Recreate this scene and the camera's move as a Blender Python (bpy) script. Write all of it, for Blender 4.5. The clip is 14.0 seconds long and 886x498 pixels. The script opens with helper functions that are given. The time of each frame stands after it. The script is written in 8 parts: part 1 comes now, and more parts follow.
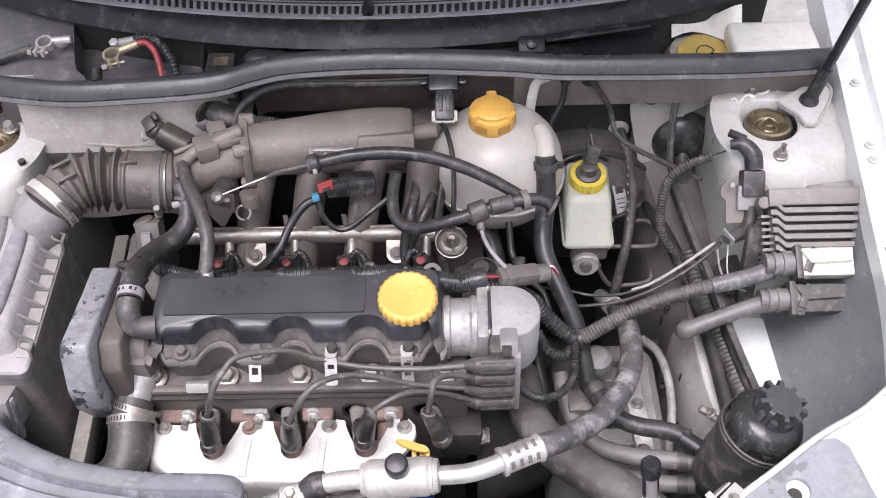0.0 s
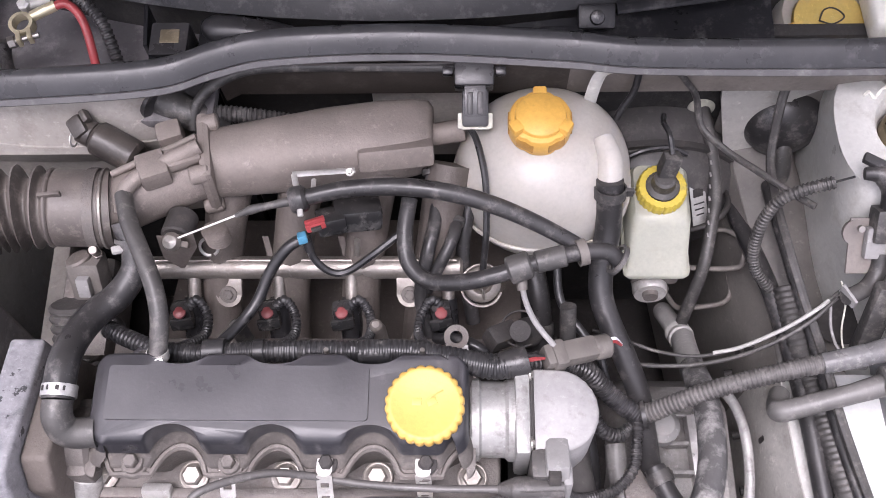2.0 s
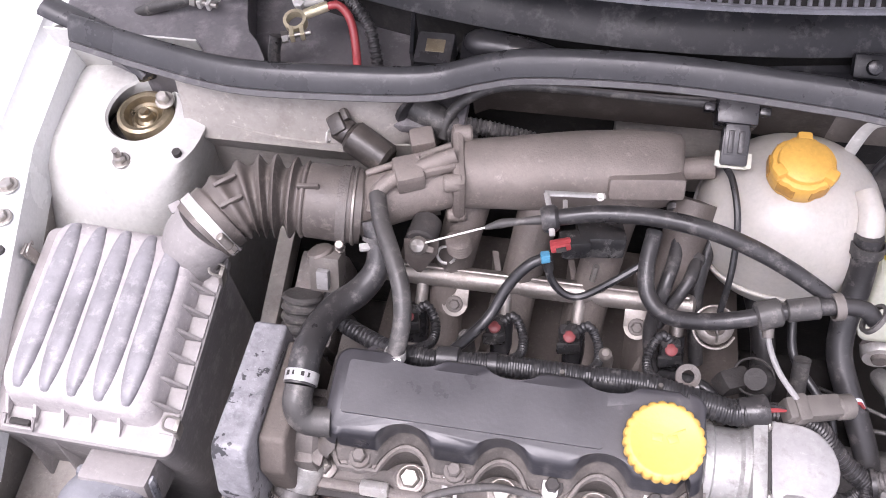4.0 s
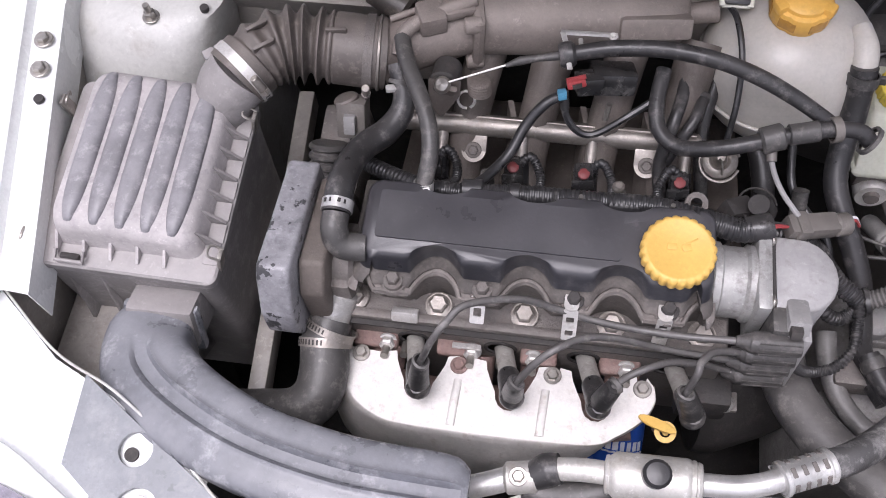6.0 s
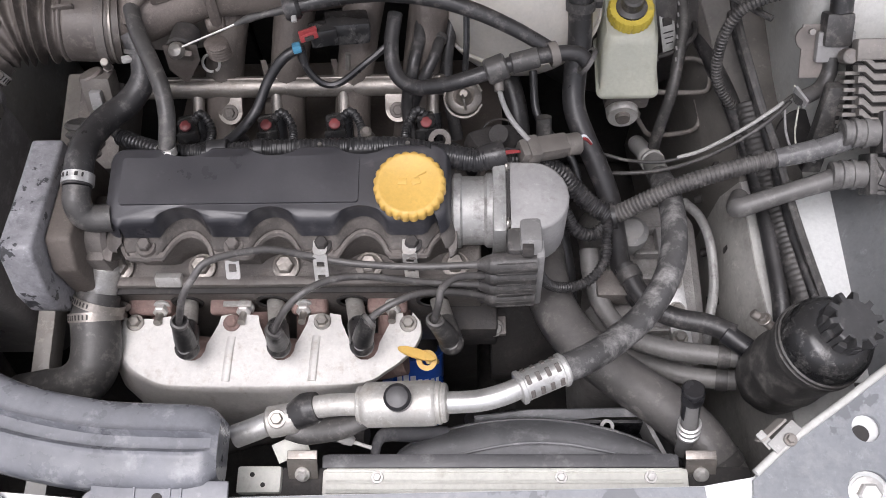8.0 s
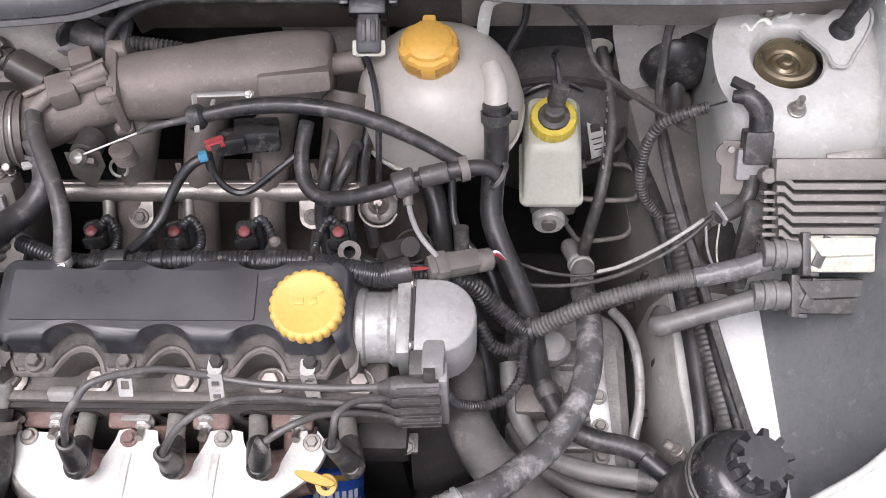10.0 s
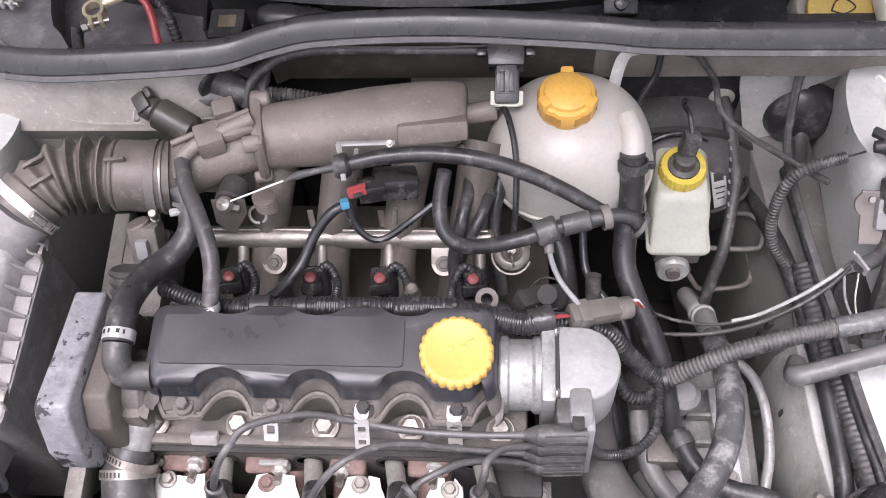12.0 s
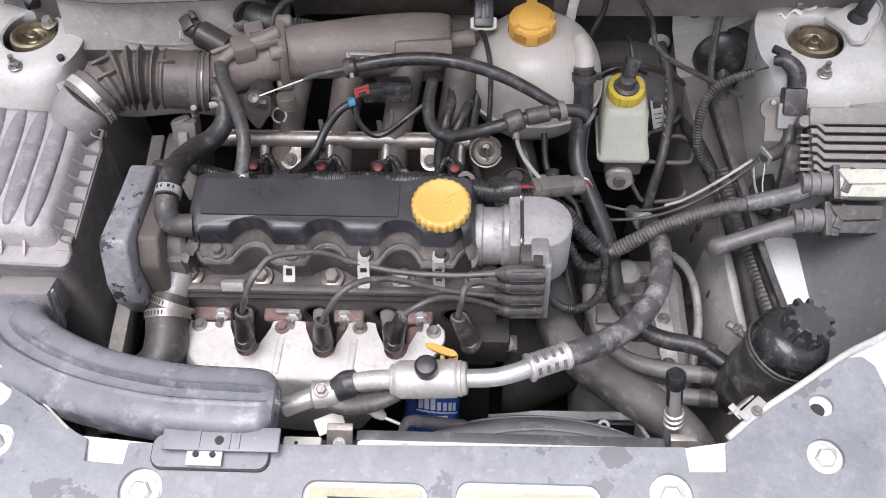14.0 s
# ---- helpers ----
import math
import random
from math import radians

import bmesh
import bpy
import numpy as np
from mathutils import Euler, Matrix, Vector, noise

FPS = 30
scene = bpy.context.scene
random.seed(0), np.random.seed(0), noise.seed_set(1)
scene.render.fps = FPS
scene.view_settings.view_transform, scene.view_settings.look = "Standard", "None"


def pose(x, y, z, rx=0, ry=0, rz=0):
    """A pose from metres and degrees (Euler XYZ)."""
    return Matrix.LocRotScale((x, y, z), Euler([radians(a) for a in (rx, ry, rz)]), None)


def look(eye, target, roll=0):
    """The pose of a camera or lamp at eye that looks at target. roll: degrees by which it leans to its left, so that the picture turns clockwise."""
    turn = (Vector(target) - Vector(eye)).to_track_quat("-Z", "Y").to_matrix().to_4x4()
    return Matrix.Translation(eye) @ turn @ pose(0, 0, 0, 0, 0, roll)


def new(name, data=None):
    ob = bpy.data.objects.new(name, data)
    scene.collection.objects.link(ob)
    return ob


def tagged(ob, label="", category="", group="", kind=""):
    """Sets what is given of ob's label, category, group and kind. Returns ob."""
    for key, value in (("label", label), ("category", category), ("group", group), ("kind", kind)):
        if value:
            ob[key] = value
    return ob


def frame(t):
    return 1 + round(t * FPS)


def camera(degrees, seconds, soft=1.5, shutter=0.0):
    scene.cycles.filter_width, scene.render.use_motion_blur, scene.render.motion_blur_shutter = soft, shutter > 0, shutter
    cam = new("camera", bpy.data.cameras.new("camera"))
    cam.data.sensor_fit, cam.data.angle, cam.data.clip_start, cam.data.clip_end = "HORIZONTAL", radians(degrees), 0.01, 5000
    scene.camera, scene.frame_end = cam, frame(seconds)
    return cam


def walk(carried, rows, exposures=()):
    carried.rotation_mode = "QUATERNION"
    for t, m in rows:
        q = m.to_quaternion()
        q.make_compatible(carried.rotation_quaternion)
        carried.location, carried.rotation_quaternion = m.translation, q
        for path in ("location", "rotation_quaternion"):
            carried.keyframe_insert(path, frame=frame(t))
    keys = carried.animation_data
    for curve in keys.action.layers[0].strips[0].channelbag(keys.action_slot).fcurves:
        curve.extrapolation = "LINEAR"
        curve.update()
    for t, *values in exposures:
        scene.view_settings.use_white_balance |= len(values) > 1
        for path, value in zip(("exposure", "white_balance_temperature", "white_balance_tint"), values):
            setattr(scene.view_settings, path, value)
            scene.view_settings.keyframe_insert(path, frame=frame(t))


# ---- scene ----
cam = camera(50.8, 14.0, soft=0.95)
METRES, EYE, TILT, LEAN, TURN = 1.37, 1.68, -50.0, 1.5, 0.0
ROWS = [
    (0.0, 0.0003, 0.0007, -0.0049, 0.02, 0.32, 0.10),
    (0.5, 0.0065, 0.0851, 0.0625, -0.66, -3.96, 0.00),
    (1.0, 0.0019, 0.1498, 0.1119, 1.84, -9.76, -1.31),
    (1.5, -0.0061, 0.1928, 0.1509, 2.34, -13.31, -0.73),
    (2.0, -0.0117, 0.2158, 0.1722, 0.78, -12.76, -0.46),
    (2.5, -0.0280, 0.2221, 0.1807, 1.03, -12.39, -0.78),
    (3.0, -0.0552, 0.2213, 0.1830, 3.41, -11.52, -3.89),
    (3.5, -0.0809, 0.2192, 0.1748, 7.69, -11.48, -5.38),
    (3.7, -0.0898, 0.2158, 0.1712, 8.58, -11.54, -5.85),
    (5.8, -0.1208, 0.1551, 0.0992, 7.11, -13.37, -5.94),
    (6.0, -0.1183, 0.1524, 0.0924, 6.89, -14.28, -5.16),
    (6.5, -0.1094, 0.1445, 0.0815, 5.38, -14.71, -2.88),
    (7.0, -0.0884, 0.1385, 0.0797, 3.32, -15.04, -0.62),
    (7.5, -0.0473, 0.1344, 0.0830, 1.41, -14.82, -0.89),
    (8.0, 0.0034, 0.1369, 0.0822, 0.87, -15.40, 0.22),
    (8.5, 0.0419, 0.1450, 0.0859, 0.34, -15.94, 0.82),
    (8.7, 0.0569, 0.1480, 0.0905, 0.01, -15.92, 1.09),
    (10.8, 0.0673, 0.1757, 0.1290, 2.13, -10.09, -1.38),
    (11.0, 0.0574, 0.1744, 0.1279, 2.32, -9.98, -1.29),
    (11.5, 0.0218, 0.1690, 0.1268, 2.44, -10.00, -1.49),
    (12.0, -0.0084, 0.1629, 0.1219, 3.01, -9.49, -0.75),
    (12.5, -0.0328, 0.1469, 0.1025, 2.23, -9.03, 1.55),
    (13.0, -0.0341, 0.1095, 0.0762, 1.89, -7.78, 1.18),
    (13.5, -0.0093, 0.0552, 0.0333, 1.71, -5.70, -1.22),
    (14.0, -0.0056, -0.0037, -0.0127, 1.68, -4.77, -1.77),
]
walk(cam, [(t, pose(0, 0, EYE, TILT, LEAN, TURN) @ pose(METRES * x, METRES * y, METRES * z, 90 + pitch, roll, yaw)) for t, x, y, z, yaw, pitch, roll in ROWS], exposures=[(0.0, 0.84, 6200, 19), (0.5, 0.96, 6200, 20), (1.0, 0.98, 6200, 21), (1.5, 0.98, 6200, 22), (2.0, 1.05, 6200, 24), (2.5, 1.14, 6200, 25), (3.0, 1.32, 6200, 25), (3.5, 1.26, 6200, 25), (6.0, 0.47, 6150, 21), (6.5, 0.12, 6200, 19), (7.5, 0.19, 6250, 17), (8.5, 0.42, 6250, 16), (11.0, 0.92, 6250, 21), (12.5, 1.03, 6200, 22), (13.0, 0.98, 6200, 21), (13.5, 0.76, 6200, 20), (14.0, 0.54, 6150, 18)])

# ---------- light ----------
world = bpy.data.worlds.new("overcast_sky")
scene.world = world
world.use_nodes = True
wn = world.node_tree
wn.nodes.clear()
w_out = wn.nodes.new("ShaderNodeOutputWorld")
w_bg = wn.nodes.new("ShaderNodeBackground")
w_hs = wn.nodes.new("ShaderNodeHueSaturation")
w_sky = wn.nodes.new("ShaderNodeTexSky")
w_sky.sky_type = "NISHITA"
w_sky.sun_disc = False
w_sky.sun_elevation = radians(69)
w_sky.sun_rotation = radians(200)
w_sky.dust_density = 4.0
w_hs.inputs["Saturation"].default_value = 0.18
w_bg.inputs["Strength"].default_value = 0.15
wn.links.new(w_sky.outputs[0], w_hs.inputs["Color"])
wn.links.new(w_hs.outputs[0], w_bg.inputs["Color"])
wn.links.new(w_bg.outputs[0], w_out.inputs["Surface"])
sun = new("sun", bpy.data.lights.new("sun", "SUN"))
sun.data.energy = 1.8
sun.data.angle = radians(40)
sun.data.color = (1.0, 0.97, 0.93)
sun.matrix_world = look((-0.6, -0.05, 5.0), (-0.1, 0.6, 0.8))


# ---------- materials ----------
def material(name, col, rough=0.5, metal=0.0, spread=0.25, dirt=None, amount=0.0, scale=24.0, grain=260.0, bump=0.15,
             top_dust=0.0, spec=0.5, subsurface=0.0, rough_var=0.12, blotch=0.45, chips=None):
    """A procedural surface: base colour with broad and fine variation, patches of dirt, dust that settles on top, and relief."""
    m = bpy.data.materials.new(name)
    m.use_nodes = True
    t = m.node_tree
    t.nodes.clear()
    link = t.links.new
    out = t.nodes.new("ShaderNodeOutputMaterial")
    b = t.nodes.new("ShaderNodeBsdfPrincipled")
    link(b.outputs[0], out.inputs["Surface"])
    co = t.nodes.new("ShaderNodeTexCoord")

    def noise_at(s, detail=6.0, rough_n=0.6):
        n = t.nodes.new("ShaderNodeTexNoise")
        n.inputs["Scale"].default_value = s
        n.inputs["Detail"].default_value = detail
        n.inputs["Roughness"].default_value = rough_n
        link(co.outputs["Object"], n.inputs["Vector"])
        return n.outputs["Fac"]

    def remap(src, a, z, lo=0.0, hi=1.0):
        r = t.nodes.new("ShaderNodeMapRange")
        for k, v in zip(("From Min", "From Max", "To Min", "To Max"), (a, z, lo, hi)):
            r.inputs[k].default_value = v
        link(src, r.inputs["Value"])
        return r.outputs[0]

    def blend(fac, a, z, mode="MIX"):
        x = t.nodes.new("ShaderNodeMix")
        x.data_type, x.blend_type = "RGBA", mode
        for i, v in ((0, fac), (6, a), (7, z)):
            if isinstance(v, (float, int)):
                x.inputs[i].default_value = v
            elif isinstance(v, tuple):
                x.inputs[i].default_value = (*v, 1)
            else:
                link(v, x.inputs[i])
        return x.outputs[2]

    def calc(op, a, z):
        x = t.nodes.new("ShaderNodeMath")
        x.operation = op
        for i, v in enumerate((a, z)):
            if isinstance(v, float):
                x.inputs[i].default_value = v
            else:
                link(v, x.inputs[i])
        return x.outputs[0]

    broad, fine = noise_at(scale), noise_at(grain, 4.0)
    dark = tuple(c * (1 - spread) for c in col)
    light = tuple(min(1, c * (1 + spread)) for c in col)
    c = blend(remap(broad, 0.35, 0.65), dark, light)
    c = blend(remap(fine, 0.3, 0.7, 0, 0.35), c, tuple(v * 0.7 for v in col))
    c = blend(remap(noise_at(scale * 0.4, 3.0), 0.34, 0.66, blotch, 0.0), c, tuple(v * 0.62 for v in col))
    c = blend(remap(noise_at(scale * 6.0, 5.0, 0.75), 0.58, 0.70, 0.0, blotch), c, tuple(min(1, v * 1.7 + 0.015) for v in col))
    c = blend(remap(noise_at(grain * 0.42, 7.0, 0.72), 0.50, 0.72, 0.0, 0.5 * blotch + 0.12), c, tuple(v * 0.42 for v in col))
    r_out = remap(broad, 0.3, 0.7, max(0.03, rough - rough_var), min(1, rough + rough_var))
    if dirt:
        mask = calc("MULTIPLY", remap(noise_at(scale * 2.3, 8.0, 0.7), 0.62 - 0.3 * amount, 0.72, 0, min(1.0, 0.35 + amount)), remap(fine, 0.2, 0.6, 0.5, 1.0))
        if top_dust:
            g = t.nodes.new("ShaderNodeNewGeometry")
            s = t.nodes.new("ShaderNodeSeparateXYZ")
            link(g.outputs["Normal"], s.inputs[0])
            up = remap(s.outputs["Z"], 0.3, 0.95, 0, top_dust)
            mask = calc("MAXIMUM", mask, calc("MULTIPLY", up, remap(noise_at(scale * 1.3), 0.3, 0.68, 0.35, 1.0)))
        c = blend(mask, c, dirt)
        r_out = calc("MAXIMUM", r_out, calc("MULTIPLY", mask, 0.85))
        link(calc("MULTIPLY", calc("SUBTRACT", 1.0, mask), float(metal)), b.inputs["Metallic"])
    else:
        b.inputs["Metallic"].default_value = metal
    if chips:
        hole_mask = remap(noise_at(scale * 0.9, 5.0, 0.62), 0.585, 0.60, 0.0, 0.9)
        c = blend(hole_mask, c, chips)
    link(c, b.inputs["Base Color"])
    link(r_out, b.inputs["Roughness"])
    b.inputs["Specular IOR Level"].default_value = spec
    if subsurface:
        b.inputs["Subsurface Weight"].default_value = subsurface
        b.inputs["Subsurface Radius"].default_value = (0.02, 0.018, 0.013)
    bp = t.nodes.new("ShaderNodeBump")
    bp.inputs["Strength"].default_value = bump
    bp.inputs["Distance"].default_value = 0.002
    link(calc("ADD", fine, calc("MULTIPLY", broad, 0.8)), bp.inputs["Height"])
    link(bp.outputs[0], b.inputs["Normal"])
    return m


DUST = (0.30, 0.265, 0.235)
BLACK_PLASTIC = material("black_plastic", (0.020, 0.020, 0.023), 0.30, dirt=(0.20, 0.185, 0.17), amount=0.18, top_dust=0.12, bump=0.08)
COVER_PLASTIC = material("cover_plastic", (0.034, 0.034, 0.040), 0.36, dirt=(0.165, 0.155, 0.155), amount=0.24, top_dust=0.27, bump=0.06, scale=11, blotch=0.3)
PALE_SHROUD = material("dust_smeared_plastic", (0.145, 0.145, 0.152), 0.45, dirt=(0.42, 0.415, 0.42), amount=0.55, top_dust=0.45, bump=0.14, scale=17)
DUSTY_PLASTIC = material("dusty_plastic", (0.055, 0.055, 0.060), 0.42, dirt=(0.32, 0.31, 0.31), amount=0.46, top_dust=0.22, bump=0.12, scale=13)
DUCT_PLASTIC = material("scuffed_duct_plastic", (0.135, 0.14, 0.158), 0.34, spread=0.35, dirt=(0.47, 0.47, 0.485), amount=0.5, top_dust=0.36, bump=0.1, scale=15, rough_var=0.16)
LID_PAD = material("smudged_lid_plastic", (0.20, 0.195, 0.208), 0.38, spread=0.3, dirt=(0.44, 0.42, 0.425), amount=0.5, top_dust=0.26, bump=0.1, scale=30)
PALE_LID = material("dust_caked_lid", (0.46, 0.43, 0.425), 0.6, spread=0.18, dirt=(0.20, 0.19, 0.195), amount=0.28, bump=0.1, scale=26)
BOX_PLASTIC = material("dusty_box_plastic", (0.25, 0.235, 0.23), 0.5, spread=0.22, dirt=(0.42, 0.39, 0.38), amount=0.42, top_dust=0.5, bump=0.12, scale=24)
PALE_BAY = material("stained_pale_paint", (0.43, 0.40, 0.365), 0.42, spread=0.16, dirt=(0.25, 0.22, 0.19), amount=0.36, bump=0.06, scale=16)
RUBBER = material("rubber", (0.028, 0.027, 0.028), 0.36, dirt=(0.215, 0.20, 0.19), amount=0.38, top_dust=0.12, bump=0.1, scale=30)
DUSTY_RUBBER = material("dusty_rubber", (0.052, 0.050, 0.049), 0.45, dirt=(0.24, 0.222, 0.205), amount=0.45, top_dust=0.22, bump=0.16, scale=34)
CABLE = material("cable", (0.020, 0.020, 0.022), 0.36, dirt=(0.19, 0.18, 0.17), amount=0.3, top_dust=0.13, bump=0.05, scale=34)
GLOSS_BLACK = material("gloss_black_plastic", (0.020, 0.020, 0.021), 0.24, dirt=(0.20, 0.19, 0.18), amount=0.34, top_dust=0.12, bump=0.04, blotch=0.3)
GREY_HOSE = material("dusty_grey_hose", (0.070, 0.067, 0.065), 0.45, spread=0.35, dirt=(0.30, 0.28, 0.262), amount=0.5, top_dust=0.40, bump=0.16, scale=26)
BROWN_RUBBER = material("brown_rubber", (0.102, 0.088, 0.079), 0.5, dirt=(0.27, 0.235, 0.21), amount=0.42, top_dust=0.42, bump=0.2, scale=32)
CAST = material("cast_aluminium", (0.275, 0.256, 0.24), 0.5, metal=0.5, dirt=(0.15, 0.115, 0.094), amount=0.56, bump=0.35, grain=400, scale=20)
DIRTY_CAST = material("dirty_cast_aluminium", (0.205, 0.186, 0.172), 0.6, metal=0.35, dirt=(0.13, 0.105, 0.09), amount=0.42, bump=0.4, grain=380, scale=22)
PLENUM = material("dusty_cast_plenum", (0.265, 0.227, 0.203), 0.6, metal=0.25, dirt=(0.27, 0.235, 0.21), amount=0.4, top_dust=0.4, bump=0.25, grain=400, scale=16)
SILVER = material("machined_aluminium", (0.70, 0.69, 0.67), 0.38, metal=0.7, dirt=(0.26, 0.24, 0.215), amount=0.40, bump=0.12, grain=350, scale=24)
GREY_METAL = material("stained_grey_aluminium", (0.46, 0.455, 0.44), 0.45, metal=0.3, spread=0.15, dirt=(0.13, 0.115, 0.105), amount=0.45, bump=0.15, grain=350, scale=30)
SHIELD = material("aluminium_sheet", (0.78, 0.755, 0.72), 0.5, metal=0.2, spread=0.08, blotch=0.25, dirt=(0.40, 0.33, 0.27), amount=0.22, bump=0.14, grain=300, scale=34)
STEEL = material("zinc_steel", (0.46, 0.435, 0.40), 0.38, metal=0.85, dirt=(0.20, 0.165, 0.135), amount=0.32, bump=0.15)
RUST = material("rusty_iron", (0.29, 0.195, 0.172), 0.8, metal=0.1, dirt=(0.34, 0.27, 0.24), amount=0.4, bump=0.5, scale=40)
GOLD = material("yellow_zinc", (0.37, 0.31, 0.21), 0.34, metal=0.85, dirt=(0.20, 0.165, 0.12), amount=0.36)
YELLOW = material("yellow_plastic", (0.72, 0.455, 0.115), 0.45, spread=0.07, dirt=(0.45, 0.30, 0.09), amount=0.13, bump=0.08, scale=30, blotch=0.1)
ORANGE_YELLOW = material("tank_cap_plastic", (0.70, 0.40, 0.085), 0.42, spread=0.08, dirt=(0.40, 0.24, 0.07), amount=0.15, bump=0.06, scale=30, blotch=0.1)
CAP_AMBER = material("grimy_amber_plastic", (0.46, 0.235, 0.045), 0.4, spread=0.2, dirt=(0.25, 0.13, 0.04), amount=0.35, bump=0.06, scale=40, blotch=0.2)
BRAKE_YELLOW = material("brake_cap_plastic", (0.62, 0.48, 0.07), 0.45, spread=0.12, dirt=(0.22, 0.19, 0.08), amount=0.25, bump=0.06, scale=35, blotch=0.2)
TANK_WHITE = material("tank_plastic", (0.50, 0.475, 0.432), 0.42, spread=0.05, dirt=(0.42, 0.39, 0.35), amount=0.12, bump=0.05, scale=9, subsurface=0.25, blotch=0.08)
RESERVOIR = material("reservoir_plastic", (0.42, 0.425, 0.355), 0.42, spread=0.06, dirt=(0.38, 0.36, 0.28), amount=0.14, bump=0.05, subsurface=0.2, blotch=0.1)
WHITE_PAINT = material("white_car_paint", (0.80, 0.81, 0.80), 0.22, spread=0.03, dirt=(0.50, 0.47, 0.43), amount=0.06, bump=0.02, scale=8, blotch=0.08)
DIRTY_WHITE = material("dirty_white_paint", (0.58, 0.575, 0.545), 0.38, spread=0.10, dirt=(0.33, 0.30, 0.26), amount=0.30, bump=0.05, scale=10, blotch=0.25)
BAY_PAINT = material("dirty_bay_paint", (0.215, 0.19, 0.172), 0.45, spread=0.2, dirt=(0.13, 0.112, 0.098), amount=0.4, bump=0.08, scale=9)
SHADED_RAIL = material("shaded_grimy_rail", (0.185, 0.172, 0.158), 0.5, spread=0.28, dirt=(0.16, 0.145, 0.13), amount=0.4, bump=0.12, scale=16)
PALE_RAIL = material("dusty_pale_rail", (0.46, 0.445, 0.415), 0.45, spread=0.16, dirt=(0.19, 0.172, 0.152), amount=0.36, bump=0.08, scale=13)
BROWN_BAY = material("dark_brown_paint", (0.052, 0.043, 0.037), 0.5, spread=0.25, dirt=(0.15, 0.128, 0.112), amount=0.36, bump=0.1, scale=12)
RAIL_PAINT = material("grimy_rail_paint", (0.175, 0.163, 0.148), 0.5, spread=0.2, dirt=(0.15, 0.135, 0.12), amount=0.4, bump=0.1, scale=10)
LINER = material("grey_liner", (0.21, 0.215, 0.222), 0.5, spread=0.15, dirt=(0.25, 0.24, 0.23), amount=0.25, bump=0.08, scale=8)
SLAM_GREY = material("weathered_grey_plastic", (0.25, 0.26, 0.275), 0.38, chips=(0.155, 0.16, 0.17), spread=0.16, blotch=0.3, dirt=(0.36, 0.36, 0.365), amount=0.36, bump=0.05, scale=17)
DARK = material("grimy_iron", (0.046, 0.042, 0.040), 0.7, dirt=(0.11, 0.095, 0.085), amount=0.3, bump=0.3)
BLUE = material("blue_paint", (0.03, 0.105, 0.48), 0.3, spread=0.1, bump=0.02, blotch=0.1)
WHITE_INK = material("white_print", (0.78, 0.80, 0.84), 0.5, spread=0.03, bump=0.0, blotch=0.15)
RED = material("red_plastic", (0.42, 0.065, 0.068), 0.4, dirt=(0.25, 0.08, 0.07), amount=0.15)
SKY_BLUE = material("light_blue_plastic", (0.09, 0.30, 0.46), 0.4, dirt=(0.16, 0.17, 0.18), amount=0.25)
GREY_PLASTIC = material("grey_plastic", (0.30, 0.293, 0.287), 0.5, spread=0.08, dirt=(0.30, 0.27, 0.25), amount=0.2, bump=0.08, scale=16)
CONNECTOR = material("pale_connector", (0.58, 0.575, 0.49), 0.5, spread=0.08, dirt=(0.30, 0.28, 0.25), amount=0.3)
MUD = material("dusty_connector", (0.14, 0.127, 0.115), 0.5, dirt=(0.26, 0.235, 0.21), amount=0.4, top_dust=0.32)
# grille and bead tone: sky reflection put into the pale grey
GRILLE = material("sky_pale_grille_plastic", (0.21, 0.21, 0.23), 0.35, spread=0.15, dirt=(0.36, 0.355, 0.365), amount=0.34, bump=0.06, scale=30)
PALE_GREY = material("pale_grey_sleeve", (0.46, 0.45, 0.43), 0.45, spread=0.12, dirt=(0.26, 0.245, 0.23), amount=0.36, bump=0.1, scale=30)
BRASS = material("tarnished_brass", (0.74, 0.66, 0.46), 0.36, metal=0.6, spread=0.15, dirt=(0.30, 0.25, 0.17), amount=0.34, bump=0.15, scale=40)
SEAL = material("seal_rubber", (0.035, 0.035, 0.038), 0.32, dirt=(0.155, 0.15, 0.15), amount=0.26, top_dust=0.22, bump=0.05)
SEAL_LIP = material("greyed_seal_lip", (0.085, 0.082, 0.085), 0.5, dirt=(0.24, 0.23, 0.225), amount=0.4, top_dust=0.25, bump=0.05)
COWL = material("cowl_plastic", (0.016, 0.016, 0.018), 0.36, dirt=(0.12, 0.115, 0.115), amount=0.32, bump=0.1, scale=20, spec=0.25)
TRAY = material("tray_panel", (0.15, 0.142, 0.147), 0.45, spread=0.2, dirt=(0.36, 0.34, 0.34), amount=0.34, bump=0.08, scale=14)
CONCRETE = material("concrete_ground", (0.30, 0.29, 0.275), 0.85, spread=0.12, dirt=(0.16, 0.155, 0.15), amount=0.3, scale=1.5, grain=60, bump=0.3)
DULL_STEEL = material("dull_nickel", (0.36, 0.33, 0.30), 0.42, metal=0.7, dirt=(0.20, 0.17, 0.148), amount=0.4, bump=0.2, scale=30)
ECU_CAST = material("matt_finned_casting", (0.27, 0.25, 0.23), 0.55, metal=0.25, spread=0.12, dirt=(0.26, 0.235, 0.21), amount=0.34, bump=0.12, scale=26)
CREAM = material("cream_paint", (0.84, 0.83, 0.76), 0.42, spread=0.06, blotch=0.15, dirt=(0.46, 0.42, 0.36), amount=0.2, bump=0.04, scale=22)
ZINC = material("bright_zinc", (0.72, 0.70, 0.67), 0.4, metal=0.5, spread=0.1, dirt=(0.34, 0.29, 0.25), amount=0.3, bump=0.1, scale=50)
